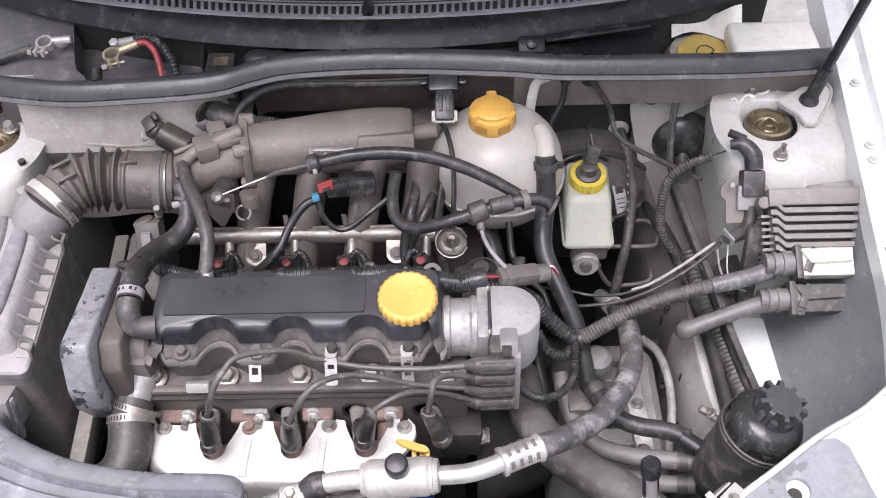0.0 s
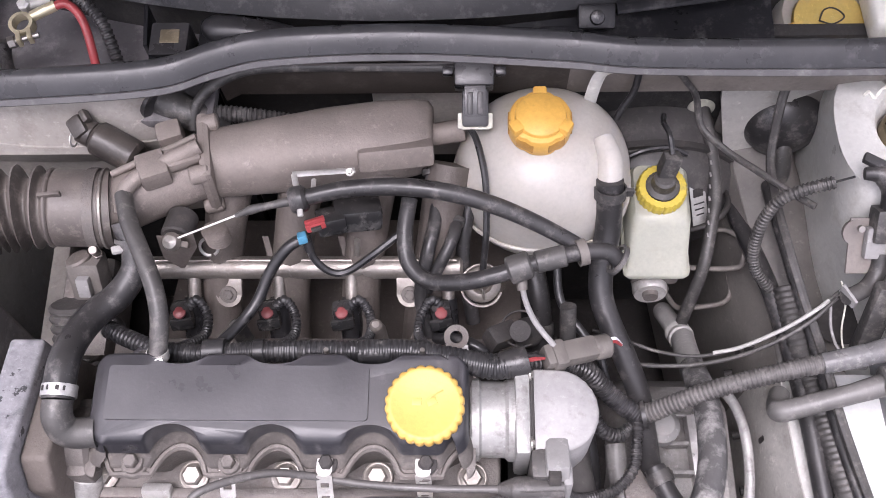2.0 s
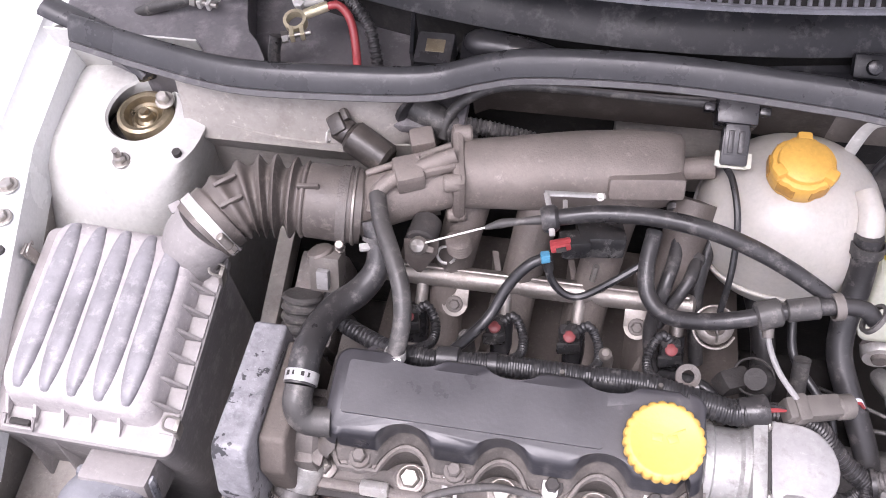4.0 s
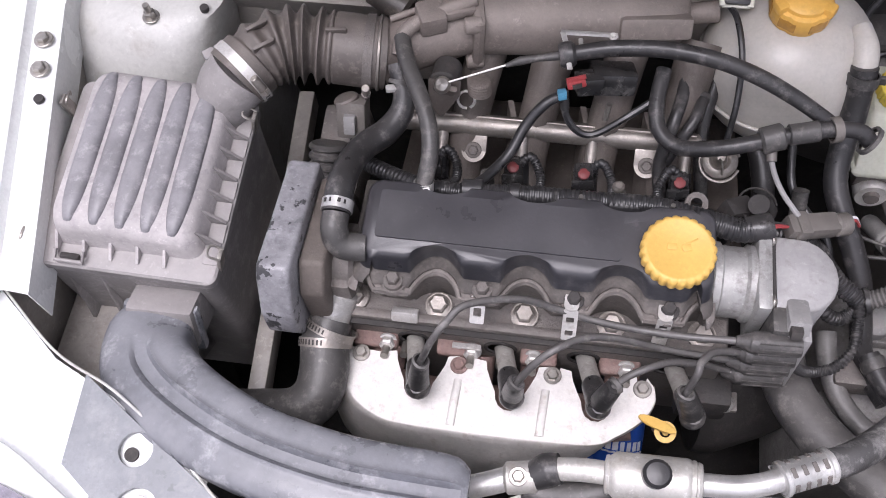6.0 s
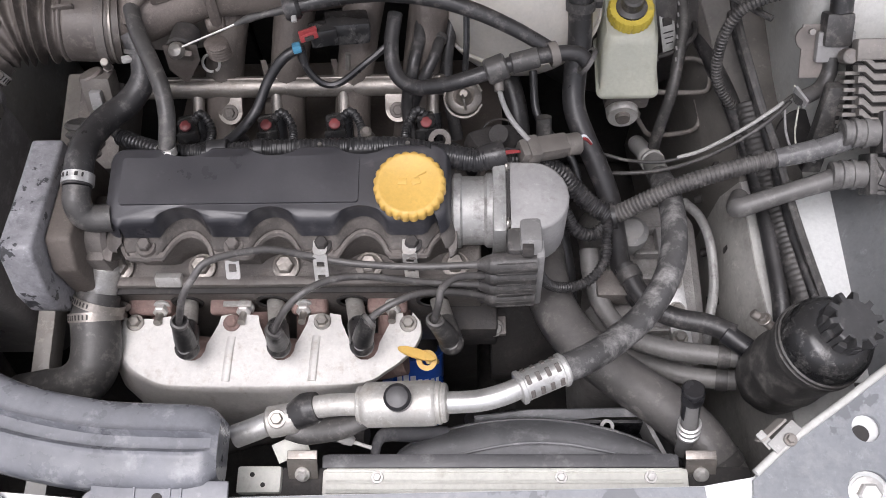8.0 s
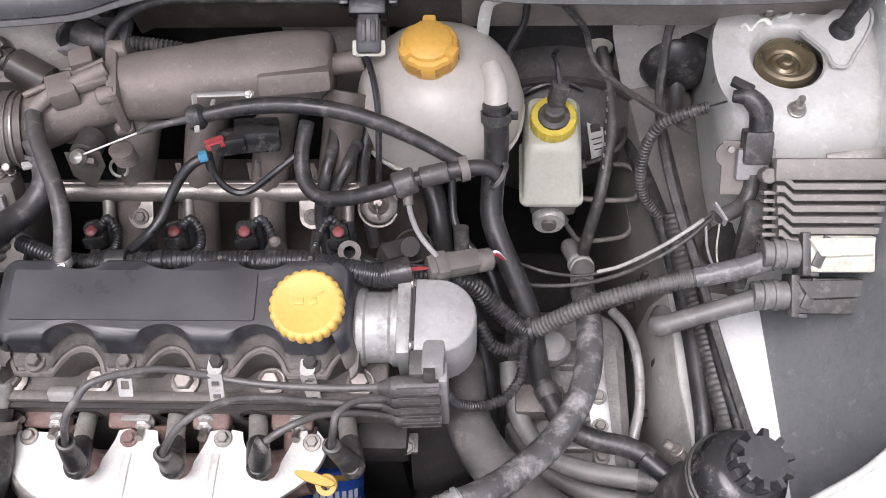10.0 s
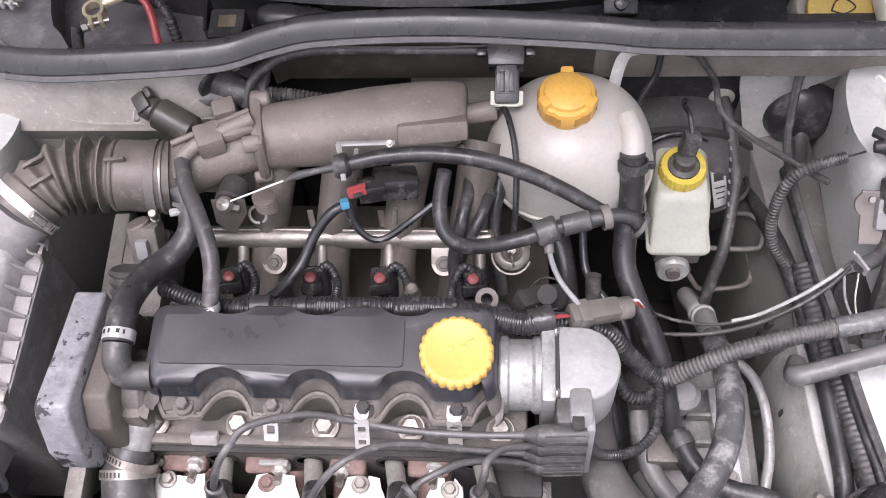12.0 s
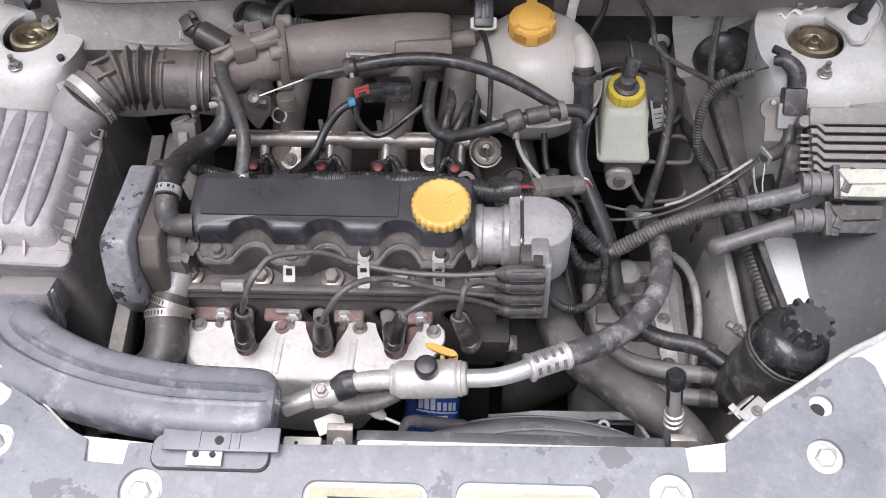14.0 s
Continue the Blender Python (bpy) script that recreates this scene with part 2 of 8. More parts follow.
FADED_RED = material("faded_red_lock", (0.20, 0.045, 0.045), 0.5, dirt=(0.14, 0.07, 0.06), amount=0.3)
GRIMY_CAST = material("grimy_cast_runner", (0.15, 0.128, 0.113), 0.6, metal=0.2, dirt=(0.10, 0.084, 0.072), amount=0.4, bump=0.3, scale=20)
# near-black for sheets and walls that stand in for shade
SHADE_BACKING = material("shade_backing", (0.035, 0.033, 0.032), 0.85, dirt=(0.09, 0.08, 0.072), amount=0.3, bump=0.4)
LAMP_LENS = material("hazed_lamp_lens", (0.30, 0.28, 0.33), 0.15, spread=0.5, dirt=(0.10, 0.09, 0.12), amount=0.45, bump=0.1, scale=30)
WINDSCREEN = material("windscreen_glass", (0.03, 0.035, 0.035), 0.05, spread=0.02, bump=0.0, rough_var=0.02, blotch=0.0)


# ---------- building helpers ----------
V = Vector


def thing(name, at, label, category, group="", kind=""):
    e = new(name)
    e.empty_display_size = 0.02
    e.location = at
    return tagged(e, label, category, group, kind)


def part(name, bm, mat, parent=None, label="", sharp=38):
    """Links a bmesh, drawn in world metres, as one mesh under a thing or a part."""
    me = bpy.data.meshes.new(name)
    off = V((0, 0, 0))
    p = parent
    while p:
        off += p.location
        p = p.parent
    bmesh.ops.translate(bm, verts=bm.verts, vec=-off)
    bmesh.ops.recalc_face_normals(bm, faces=bm.faces)
    bm.to_mesh(me)
    bm.free()
    for p in me.polygons:
        p.use_smooth = True
    me.set_sharp_from_angle(angle=radians(sharp))
    me.materials.append(mat)
    ob = new(name, me)
    ob.parent = parent
    return tagged(ob, label)


def single(name, bm, mat, at, label, category, group="", kind="", sharp=38):
    """A thing of one mesh, its origin at at."""
    bmesh.ops.translate(bm, verts=bm.verts, vec=-V(at))
    ob = part(name, bm, mat, None, "", sharp)
    ob.location = at
    return tagged(ob, label, category, group, kind)


def merge(*bms):
    out = bms[0]
    for b in bms[1:]:
        me = bpy.data.meshes.new("tmp")
        b.to_mesh(me)
        out.from_mesh(me)
        b.free()
        bpy.data.meshes.remove(me)
    return out


def spline(pts, n=8):
    """A smooth curve through points (Catmull-Rom), n steps a span."""
    p = [V(q) for q in pts]
    p = [2 * p[0] - p[1], *p, 2 * p[-1] - p[-2]]
    out = []
    for i in range(1, len(p) - 2):
        a, b, c, d = p[i - 1:i + 3]
        for k in range(n):
            u = k / n
            out.append(0.5 * (2 * b + (c - a) * u + (2 * a - 5 * b + 4 * c - d) * u * u + (3 * b - a - 3 * c + d) * u ** 3))
    return out + [p[-2]]


def resample(pts, step):
    length = [0.0]
    for a, b in zip(pts, pts[1:]):
        length.append(length[-1] + (b - a).length)
    n = max(2, round(length[-1] / step))
    out, j = [], 0
    for i in range(n + 1):
        s = length[-1] * i / n
        while j < len(pts) - 2 and length[j + 1] < s:
            j += 1
        span = max(1e-9, length[j + 1] - length[j])
        out.append(pts[j].lerp(pts[j + 1], (s - length[j]) / span))
    return out


def loft(rings, cap=True, closed=True):
    bm = bmesh.new()
    vs = [[bm.verts.new(p) for p in r] for r in rings]
    n = len(rings[0])
    for a, b in zip(vs, vs[1:]):
        for i in range(n if closed else n - 1):
            bm.faces.new((a[i], a[(i + 1) % n], b[(i + 1) % n], b[i]))
    if cap:
        bm.faces.new(vs[0][::-1])
        bm.faces.new(vs[-1])
    return bm


def tube(pts, r, seg=12, n=7, ribs=None, flat=1.0, up=None, smooth=True, cap=True):
    """A round sweep. r: a radius or one for each point; ribs: (pitch, depth) of a corrugated skin; flat squeezes it along its frame's second axis."""
    path = spline(pts, n) if smooth and len(pts) > 2 else [V(p) for p in pts]
    if isinstance(r, (int, float)):
        rs = [r] * len(path)
    else:
        rs = [float(v) for v in np.interp(np.linspace(0, len(r) - 1, len(path)), range(len(r)), r)]
    if ribs:
        fine = resample(path, ribs[0] / 4)
        rs = [float(v) for v in np.interp(np.linspace(0, 1, len(fine)), np.linspace(0, 1, len(rs)), rs)]
        path = fine
        rs = [v - ribs[1] * (0.0 if i % 4 in (1, 2) else 1.0) for i, v in enumerate(rs)]
    rings = []
    tang = (path[1] - path[0]).normalized()
    ref = V(up) if up else (V((0, 0, 1)) if abs(tang.z) < 0.9 else V((0, 1, 0)))
    nrm = (ref - tang * ref.dot(tang)).normalized()
    for i, p in enumerate(path):
        a, b = path[max(0, i - 1)], path[min(len(path) - 1, i + 1)]
        t2 = (b - a).normalized()
        nrm = (nrm - t2 * nrm.dot(t2)).normalized()
        side = t2.cross(nrm)
        rings.append([p + rs[i] * (math.cos(q) * side + flat * math.sin(q) * nrm) for q in (2 * math.pi * k / seg for k in range(seg))])
    return loft(rings, cap)


def basis(axis, ref=(0, 0, 1)):
    a = V(axis).normalized()
    ref = V(ref)
    if abs(a.dot(ref)) > 0.95:
        ref = V((0, 1, 0))
    s = ref.cross(a).normalized()
    return s, a.cross(s), a


def lathe(profile, at, axis=(0, 0, 1), seg=24, lobes=None, hole=False):
    """A turned body: (radius, height along axis) pairs. lobes: (count, depth) of a knurled rim, or a function of the angle."""
    s, u, a = basis(axis)
    rings = []
    for r, h, *plain in profile:
        ring = []
        for k in range(seg):
            q = 2 * math.pi * k / seg
            rr = r
            if lobes and not plain:
                rr = r * (lobes(q) if callable(lobes) else 1 - lobes[1] * (0.5 + 0.5 * math.cos(lobes[0] * q)) ** 3)
            ring.append(V(at) + rr * (math.cos(q) * s + math.sin(q) * u) + h * a)
        rings.append(ring)
    return loft(rings, not hole)


def rod(a, b, r, seg=12, bevel=0.0):
    a, b = V(a), V(b)
    h = (b - a).length
    prof = [(r, 0), (r, h)] if not bevel else [(r - bevel, 0), (r, bevel), (r, h - bevel), (r - bevel, h)]
    return lathe(prof, a, b - a, seg)


def block(size, m, bevel=0.002, seg=2):
    """A box with rounded edges: its size, and a pose or a centre."""
    m = m if isinstance(m, Matrix) else Matrix.Translation(V(m))
    bm = bmesh.new()
    bmesh.ops.create_cube(bm, size=1.0)
    bmesh.ops.scale(bm, vec=V(size), verts=bm.verts)
    if bevel:
        bmesh.ops.bevel(bm, geom=bm.edges[:], offset=bevel, segments=seg, affect="EDGES", profile=0.6)
    bmesh.ops.transform(bm, matrix=m, verts=bm.verts)
    return bm


def bolt(at, axis=(0, 0, 1), r=0.008, h=0.006, washer=1.5):
    """A hexagon head on its washer, with the top edge broken."""
    w = lathe([(r * washer, 0), (r * washer, 0.0015), (r * washer * 0.92, 0.002)], at, axis, 18)
    x = lathe([(r, 0.002), (r, h), (r * 0.82, h + 0.0012)], at, axis, 6)
    return merge(w, x)


def hexbolt(at, axis, r, h, parent, mat=None, name="bolt"):
    return part(name, bolt(at, axis, r, h), mat or STEEL, parent, sharp=25)


def plate(outline, holes, height, thick, step=None):
    """A sheet over the plan: outline and holes as (x, y) loops, height(x, y) its upper side."""
    bm = bmesh.new()
    edges = []
    for lp in (outline, *holes):
        vs = [bm.verts.new((x, y, 0)) for x, y in lp]
        edges += [bm.edges.new((a, b)) for a, b in zip(vs, vs[1:] + vs[:1])]
    bmesh.ops.triangle_fill(bm, use_beauty=True, use_dissolve=False, edges=edges, normal=(0, 0, 1))
    top = bm.faces[:]
    if step:
        bmesh.ops.subdivide_edges(bm, edges=[e for e in bm.edges if e.calc_length() > step], cuts=2, use_grid_fill=True)
        top = bm.faces[:]
    r = bmesh.ops.extrude_face_region(bm, geom=top)
    low = [g for g in r["geom"] if isinstance(g, bmesh.types.BMVert)]
    for v in bm.verts:
        v.co.z = height(v.co.x, v.co.y)
    for v in low:
        v.co.z -= thick
    return bm


def circle(x, y, r, n=20):
    return [(x + r * math.cos(2 * math.pi * k / n), y + r * math.sin(2 * math.pi * k / n)) for k in range(n)]


def rounded(x0, y0, x1, y1, r, n=4):
    out = []
    for cx, cy, a0 in ((x1 - r, y1 - r, 0), (x0 + r, y1 - r, 90), (x0 + r, y0 + r, 180), (x1 - r, y0 + r, 270)):
        out += [(cx + r * math.cos(radians(a0 + 90 * k / n)), cy + r * math.sin(radians(a0 + 90 * k / n))) for k in range(n + 1)]
    return out


def extrude_x(profile, x0, x1, bevel=0.0):
    """A (y, z) outline drawn out along x, its edges rounded."""
    bm = bmesh.new()
    a = [bm.verts.new((x0, y, z)) for y, z in profile]
    b = [bm.verts.new((x1, y, z)) for y, z in profile]
    n = len(a)
    bm.faces.new(a)
    bm.faces.new(b[::-1])
    for i in range(n):
        bm.faces.new((a[i], b[i], b[(i + 1) % n], a[(i + 1) % n]))
    if bevel:
        bmesh.ops.recalc_face_normals(bm, faces=bm.faces)
        bmesh.ops.bevel(bm, geom=bm.edges[:], offset=bevel, segments=3, affect="EDGES", profile=0.5)
    return bm


def sheet(fn, u0, u1, v0, v1, nu, nv, thick=0.0015):
    """A curved panel fn(u, v) with a back side."""
    bm = bmesh.new()
    g = [[bm.verts.new(fn(u0 + (u1 - u0) * i / nu, v0 + (v1 - v0) * j / nv)) for j in range(nv + 1)] for i in range(nu + 1)]
    for i in range(nu):
        for j in range(nv):
            bm.faces.new((g[i][j], g[i + 1][j], g[i + 1][j + 1], g[i][j + 1]))
    bmesh.ops.recalc_face_normals(bm, faces=bm.faces)
    bmesh.ops.solidify(bm, geom=bm.faces[:], thickness=thick)
    return bm


# ---------- ground and car body ----------
bm = bmesh.new()
bmesh.ops.create_grid(bm, x_segments=2, y_segments=2, size=400)
single("ground", bm, CONCRETE, (0, 0, 0), "grey concrete yard floor under the car", "ground", kind="structure")

body = thing("car_body", (-0.1, 0.7, 0.0), "white painted car front with dirty open engine bay", "car body")


def slam_z(x, y):
    return 0.848 + 0.04 * (y - 0.40) if y > 0.33 else 0.8452 - 0.15 * (0.33 - y)


# undertray, rails and inner wings
part("undertray", block((1.05, 0.75, 0.02), (-0.1, 0.68, 0.26), 0.004), DARK, body, "black grimy tray under the engine")
part("radiator_support", block((0.9, 0.03, 0.5), (-0.1, 0.30, 0.52), 0.006), DARK, body)


def right_rail(u, v):
    # u along the car, v from the foot up and outwards
    prof = [(0.27, 0.30), (0.272, 0.50), (0.279, 0.665), (0.292, 0.700), (0.318, 0.707), (0.352, 0.700), (0.362, 0.690), (0.372, 0.665)]
    k = min(len(prof) - 2, int(v))
    a, b = prof[k], prof[k + 1]
    f = v - k
    bend = 0.03 * max(0.0, (u - 0.75) / 0.2)
    return (a[0] + (b[0] - a[0]) * f + 0.10 * (0.60 - u) * (1 if u < 0.6 else 0.35) - bend, u, a[1] + (b[1] - a[1]) * f + 0.25 * max(0, u - 0.70))


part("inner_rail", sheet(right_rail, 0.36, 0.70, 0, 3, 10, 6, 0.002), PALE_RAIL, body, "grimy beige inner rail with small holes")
# rear of the rail and its shelf: darker copy, shade put into the colour
part("inner_rail", sheet(right_rail, 0.70, 0.95, 0, 3, 8, 6, 0.002), SHADED_RAIL, body, "rear of the inner rail, shade put into its dark colour")
part("rail_shelf", sheet(right_rail, 0.70, 0.95, 3, 7, 6, 12, 0.002), SHADED_RAIL, body)
part("rail_top", sheet(right_rail, 0.36, 0.70, 3, 7, 10, 12, 0.002), DIRTY_WHITE, body, "dirty white top of the inner rail")
part("rail_flange", sheet(lambda u, v: (0.336 + 0.02 * (0.60 - u) + v * 0.044, u, 0.7125 - 0.006 * abs(v - 0.5)), 0.47, 0.69, 0, 1, 10, 4, 0.0015), WHITE_PAINT, body, "white painted top flange of the rail")
part("wing_liner", sheet(lambda u, v: (0.379 + 0.086 * v + 0.004 * math.sin(19 * u), u, 0.695 + 0.19 * v ** 1.8), 0.36, 0.76, 0, 1, 12, 10, 0.002), LINER, body, "dark grey scuffed wing liner")
part("inner_wing", sheet(lambda u, v: (-0.642 - 0.022 * v - 0.05 * max(0.0, u - 0.5), u, 0.30 + 0.565 * v), 0.40, 0.95, 0, 1, 10, 10, 0.002), PALE_BAY, body, "dusty pale inner wing")
part("wing_ledge", block((0.09, 0.17, 0.012), (-0.605, 0.485, 0.735), 0.004), PALE_BAY, body)
for y in (0.60, 0.66, 0.73):
    part("rail_hole", rod((0.262, y, 0.60), (0.27 + 0.03 * (y < 0.62), y, 0.604), 0.005, 12), DARK, body)


# strut towers: a domed turret with a hole for the bearing
def tower(cx, cy, top, lean, out):
    n = 40
    rings = []
    # (size in x, size in y, height, squareness)
    for sx, sy, h, e in ((0.105, 0.185, -0.36, 2.6), (0.098, 0.150, -0.12, 2.8), (0.092, 0.120, -0.070, 2.8), (0.087, 0.098, -0.035, 2.8), (0.080, 0.084, -0.014, 2.7), (0.070, 0.073, -0.002, 2.5),
                         (0.055, 0.058, 0.004, 2.2), (0.0366, 0.0366, 0.004, 2.0), (0.0344, 0.0344, 0.001, 2.0), (0.0338, 0.0338, -0.030, 2.0)):
        ring = []
        for k in range(n):
            q = 2 * math.pi * k / n
            c, s = math.cos(q), math.sin(q)
            f = (abs(c) ** e + abs(s) ** e) ** (-1 / e)
            front = 1.0 if s < 0 else 1.15
            wide = 1.3 if c * out > 0 and h < 0 else 0.87 if c * out < 0 and h < -0.005 else 1.0
            ring.append((cx + wide * sx * f * c + out * 0.03 * min(1, max(0, -h / 0.1)), cy + sy * f * s * front, top + h + lean * f * s * sy))
        rings.append([V(p) for p in ring])
    t = part("strut_tower", loft(rings, False), DIRTY_WHITE, body, "off-white painted strut tower with dust and scratches", sharp=50)
    part("strut_bearing", lathe([(0.0275, -0.024), (0.0288, -0.010), (0.0292, -0.001), (0.0278, 0.0035), (0.0245, 0.0048), (0.0205, 0.0038), (0.0180, -0.003), (0.0155, -0.0055), (0.0125, -0.0040), (0.0100, -0.006), (0.0075, -0.004), (0.0068, 0.002), (0.0045, 0.003), (0.0040, 0.007)], (cx + 0.001, cy + 0.002, top - 0.004), (0, 0.04, 1), 36), GOLD, t, "brassy zinc bearing plate with a centre nut", sharp=24)
    part("well", rod((cx, cy, top - 0.06), (cx, cy, top - 0.022), 0.0425, 24), DARK, t)
    for dx, dy in ((0.0, -0.060), (-0.012, 0.056)):
        hexbolt((cx + dx, cy + dy, top + 0.003 + lean * dy), (0, lean * -1, 1), 0.0060, 0.008, t)
        part("stud", rod((cx + dx, cy + dy, top + 0.008), (cx + dx, cy + dy, top + 0.020), 0.0035, 10), STEEL, t)
    return t


tower(0.385, 0.866, 0.880, 0.02, 1)
tower(-0.592, 0.866, 0.880, 0.02, -1)
part("tower_hole", rod((-0.540, 0.822, 0.8795), (-0.540, 0.822, 0.8845), 0.0045, 12), DARK, body)

# firewall with its stepped panel
fire = part("firewall", block((1.16, 0.02, 0.61), (-0.10, 0.985, 0.545), 0.003), BAY_PAINT, body, "dirty beige painted firewall")
# added black sheets: the dark low on the firewall put in as colour
part("shade_backing", merge(block((0.745, 0.016, 0.61), (0.0875, 0.966, 0.60), 0.005), block((0.37, 0.016, 0.54), (-0.475, 0.966, 0.575), 0.005)), SHADE_BACKING, body, "black sheet before the firewall, standing in for shade")
# left half in a darker brown than the right
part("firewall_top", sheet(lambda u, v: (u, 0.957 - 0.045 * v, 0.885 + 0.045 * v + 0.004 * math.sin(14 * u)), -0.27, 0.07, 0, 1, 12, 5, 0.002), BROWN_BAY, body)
part("firewall_top", sheet(lambda u, v: (u, 0.957 - 0.045 * v, 0.885 + 0.045 * v + 0.004 * math.sin(14 * u)), 0.07, 0.46, 0, 1, 12, 5, 0.002), BAY_PAINT, body)


def shelf(u, v):
    # the bulged pale panel beneath the battery tray
    prof = [(0.882, 0.944), (0.878, 0.922), (0.870, 0.894), (0.860, 0.874), (0.856, 0.866), (0.866, 0.840), (0.900, 0.780)]
    k = min(5, int(v))
    f = v - k
    y = prof[k][0] + (prof[k + 1][0] - prof[k][0]) * f
    z = prof[k][1] + (prof[k + 1][1] - prof[k][1]) * f
    edge = max(0.0, (u + 0.36) / 0.06)
    return (u, y + 0.05 * min(1, edge) ** 2 * min(1.0, v / 2), z)


part("bulkhead_lower", sheet(lambda u, v: (u, 0.868 + 0.012 * v + 0.004 * math.sin(40 * u), 0.872 - 0.15 * v), -0.56, -0.30, 0, 1, 16, 8, 0.002), PALE_BAY, body, "pale dusty bulkhead below the bulge")
part("tower_web", sheet(lambda u, v: (u, 0.935 - 0.02 * v, 0.80 + 0.142 * v), -0.69, -0.53, 0, 1, 6, 6, 0.002), DIRTY_WHITE, body, "dusty white panel behind the tower")
part("bulkhead_shelf", sheet(shelf, -0.545, -0.285, 0, 6, 24, 18, 0.002), PALE_BAY, body, "pale dusty bulged bulkhead panel")
part("shelf_crease", tube([(-0.50, 0.8625, 0.880), (-0.45, 0.858, 0.874), (-0.40, 0.8575, 0.8725), (-0.345, 0.862, 0.874)], 0.0022, seg=6), PALE_BAY, body)
part("bulkhead_pad", block((0.115, 0.022, 0.16), (-0.066, 0.948, 0.81), 0.01), PALE_BAY, body, "pale dusty panel behind the plenum")
part("tower_opening", lathe([(0.026, -0.004), (0.0265, 0.0015), (0.024, 0.002), (0.0, 0.0021)], (0.347, 0.7365, 0.740), (-0.1, -0.75, 0.6), 28), DARK, body, "dark opening in the tower foot")
for y, z in ((0.774, 0.631), (0.742, 0.637), (0.735, 0.672), (0.716, 0.660), (0.640, 0.655)):
    part("rail_slot", block((0.010, 0.007, 0.016), pose(0.272 if y > 0.73 else 0.279, y, z, 0, 6, 0), 0.003), DARK, body)

part("bulkhead_side", sheet(lambda u, v: (u, 0.944 - 0.012 * math.sin(6 * v) * (u - 0.2), 0.74 + 0.16 * v), 0.235, 0.46, 0, 1, 10, 8, 0.002), RAIL_PAINT, body, "grimy bulkhead panel beside the servo")
# the open bonnet stands on its prop; inside, an unseen dark lining added for dark reflections
part("bonnet", sheet(lambda u, v: (-0.10 + u * (0.66 - 0.10 * v * v), 1.075 - 0.450 * v + 0.03 * u * u, 1.000 + 0.85 * v - 0.03 * math.sin(math.pi * v) * u * u), -1, 1, 0, 1, 16, 12, 0.004), WHITE_PAINT, body, "white painted bonnet held open")
part("added_bonnet_lining", sheet(lambda u, v: (-0.10 + u * (0.55 - 0.08 * v * v), 1.046 - 0.428 * v + 0.03 * u * u, 1.030 + 0.78 * v), -1, 1, 0, 1, 12, 10, 0.006), SHADE_BACKING, body, "unseen black bonnet lining, added for its dark reflection")

# fenders: the drip rail beside the bay, and the wing beyond it
def fender(side, x_at, y0, y1):
    def fn(u, v):
        prof = [(0.0, -0.05), (0.0, 0.0), (0.022, 0.004), (0.030, 0.0), (0.034, 0.012), (0.085, 0.028), (0.13, 0.020), (0.18, -0.05), (0.20, -0.16), (0.205, -0.30), (0.200, -0.50), (0.185, -0.68)]
        k = min(10, int(v))
        f = v - k
        return (x_at(u) + side * (prof[k][0] + (prof[k + 1][0] - prof[k][0]) * f), u,
                0.893 + 0.10 * (u - 0.75) + prof[k][1] + (prof[k + 1][1] - prof[k][1]) * f)
    return part("fender", sheet(fn, y0, y1, 0, 11, 26, 33, 0.0015), WHITE_PAINT, body, "glossy white front wing")


def right_edge(y):
    return 0.452 + 0.085 * (y - 0.62)


def left_edge(y):
    return -0.620 - 0.18 * (y - 0.49) if y < 0.80 else -0.676


f_r = fender(1, right_edge, 0.50, 1.15)
f_l = fender(-1, left_edge, 0.50, 1.15)
for y in (0.755, 0.722, 0.93, 0.955):
    hexbolt((left_edge(y) - 0.015, y, 0.897 + 0.10 * (y - 0.75)), (0, 0, 1), 0.0065, 0.006, f_l)
for y in (0.80, 0.778, 0.90):
    hexbolt((right_edge(y) + 0.016, y, 0.897 + 0.10 * (y - 0.75)), (0, 0, 1), 0.0044, 0.004, f_r, DIRTY_WHITE)
for y in (0.690,):
    part("fender_hole", rod((left_edge(y) - 0.012, y, 0.889), (left_edge(y) - 0.012, y, 0.893), 0.005, 14), DARK, f_l)

# front panel: painted steel under a weathered plastic cover
slam = [(-0.70, 0.54), (-0.665, 0.512), (-0.59, 0.452), (-0.527, 0.424), (-0.465, 0.385), (-0.40, 0.343), (-0.31, 0.336), (0.18, 0.347), (0.2205, 0.354), (0.253, 0.380), (0.348, 0.446), (0.40, 0.474), (0.47, 0.535), (0.52, 0.54), (0.52, 0.16), (-0.70, 0.16)]
part("front_apron", sheet(lambda u, v: (-0.10 + 0.66 * u, 0.165 + 0.20 * u * u - 0.02 * math.sin(math.pi * v), 0.78 - 0.58 * v), -1, 1, 0, 1, 20, 8, 0.003), WHITE_PAINT, body, "plain white front apron")
for sx in (-0.68, 0.47):
    wheel = part("wheel", lathe([(0.17, -0.08), (0.26, -0.085), (0.285, -0.06), (0.288, 0.0), (0.285, 0.06), (0.26, 0.085), (0.17, 0.08)], (sx, 0.86, 0.288), (1, 0, 0), 40), DARK, body, "black tyre")
    part("rim", lathe([(0.05, -0.06), (0.172, -0.07), (0.172, 0.07), (0.05, 0.06)], (sx, 0.86, 0.288), (1, 0, 0), 32), CAST, wheel)
part("slam_panel", plate(slam[::-1], [], lambda x, y: slam_z(x, y) - 0.006, 0.012, 0.08), WHITE_PAINT, body, "white painted front panel")
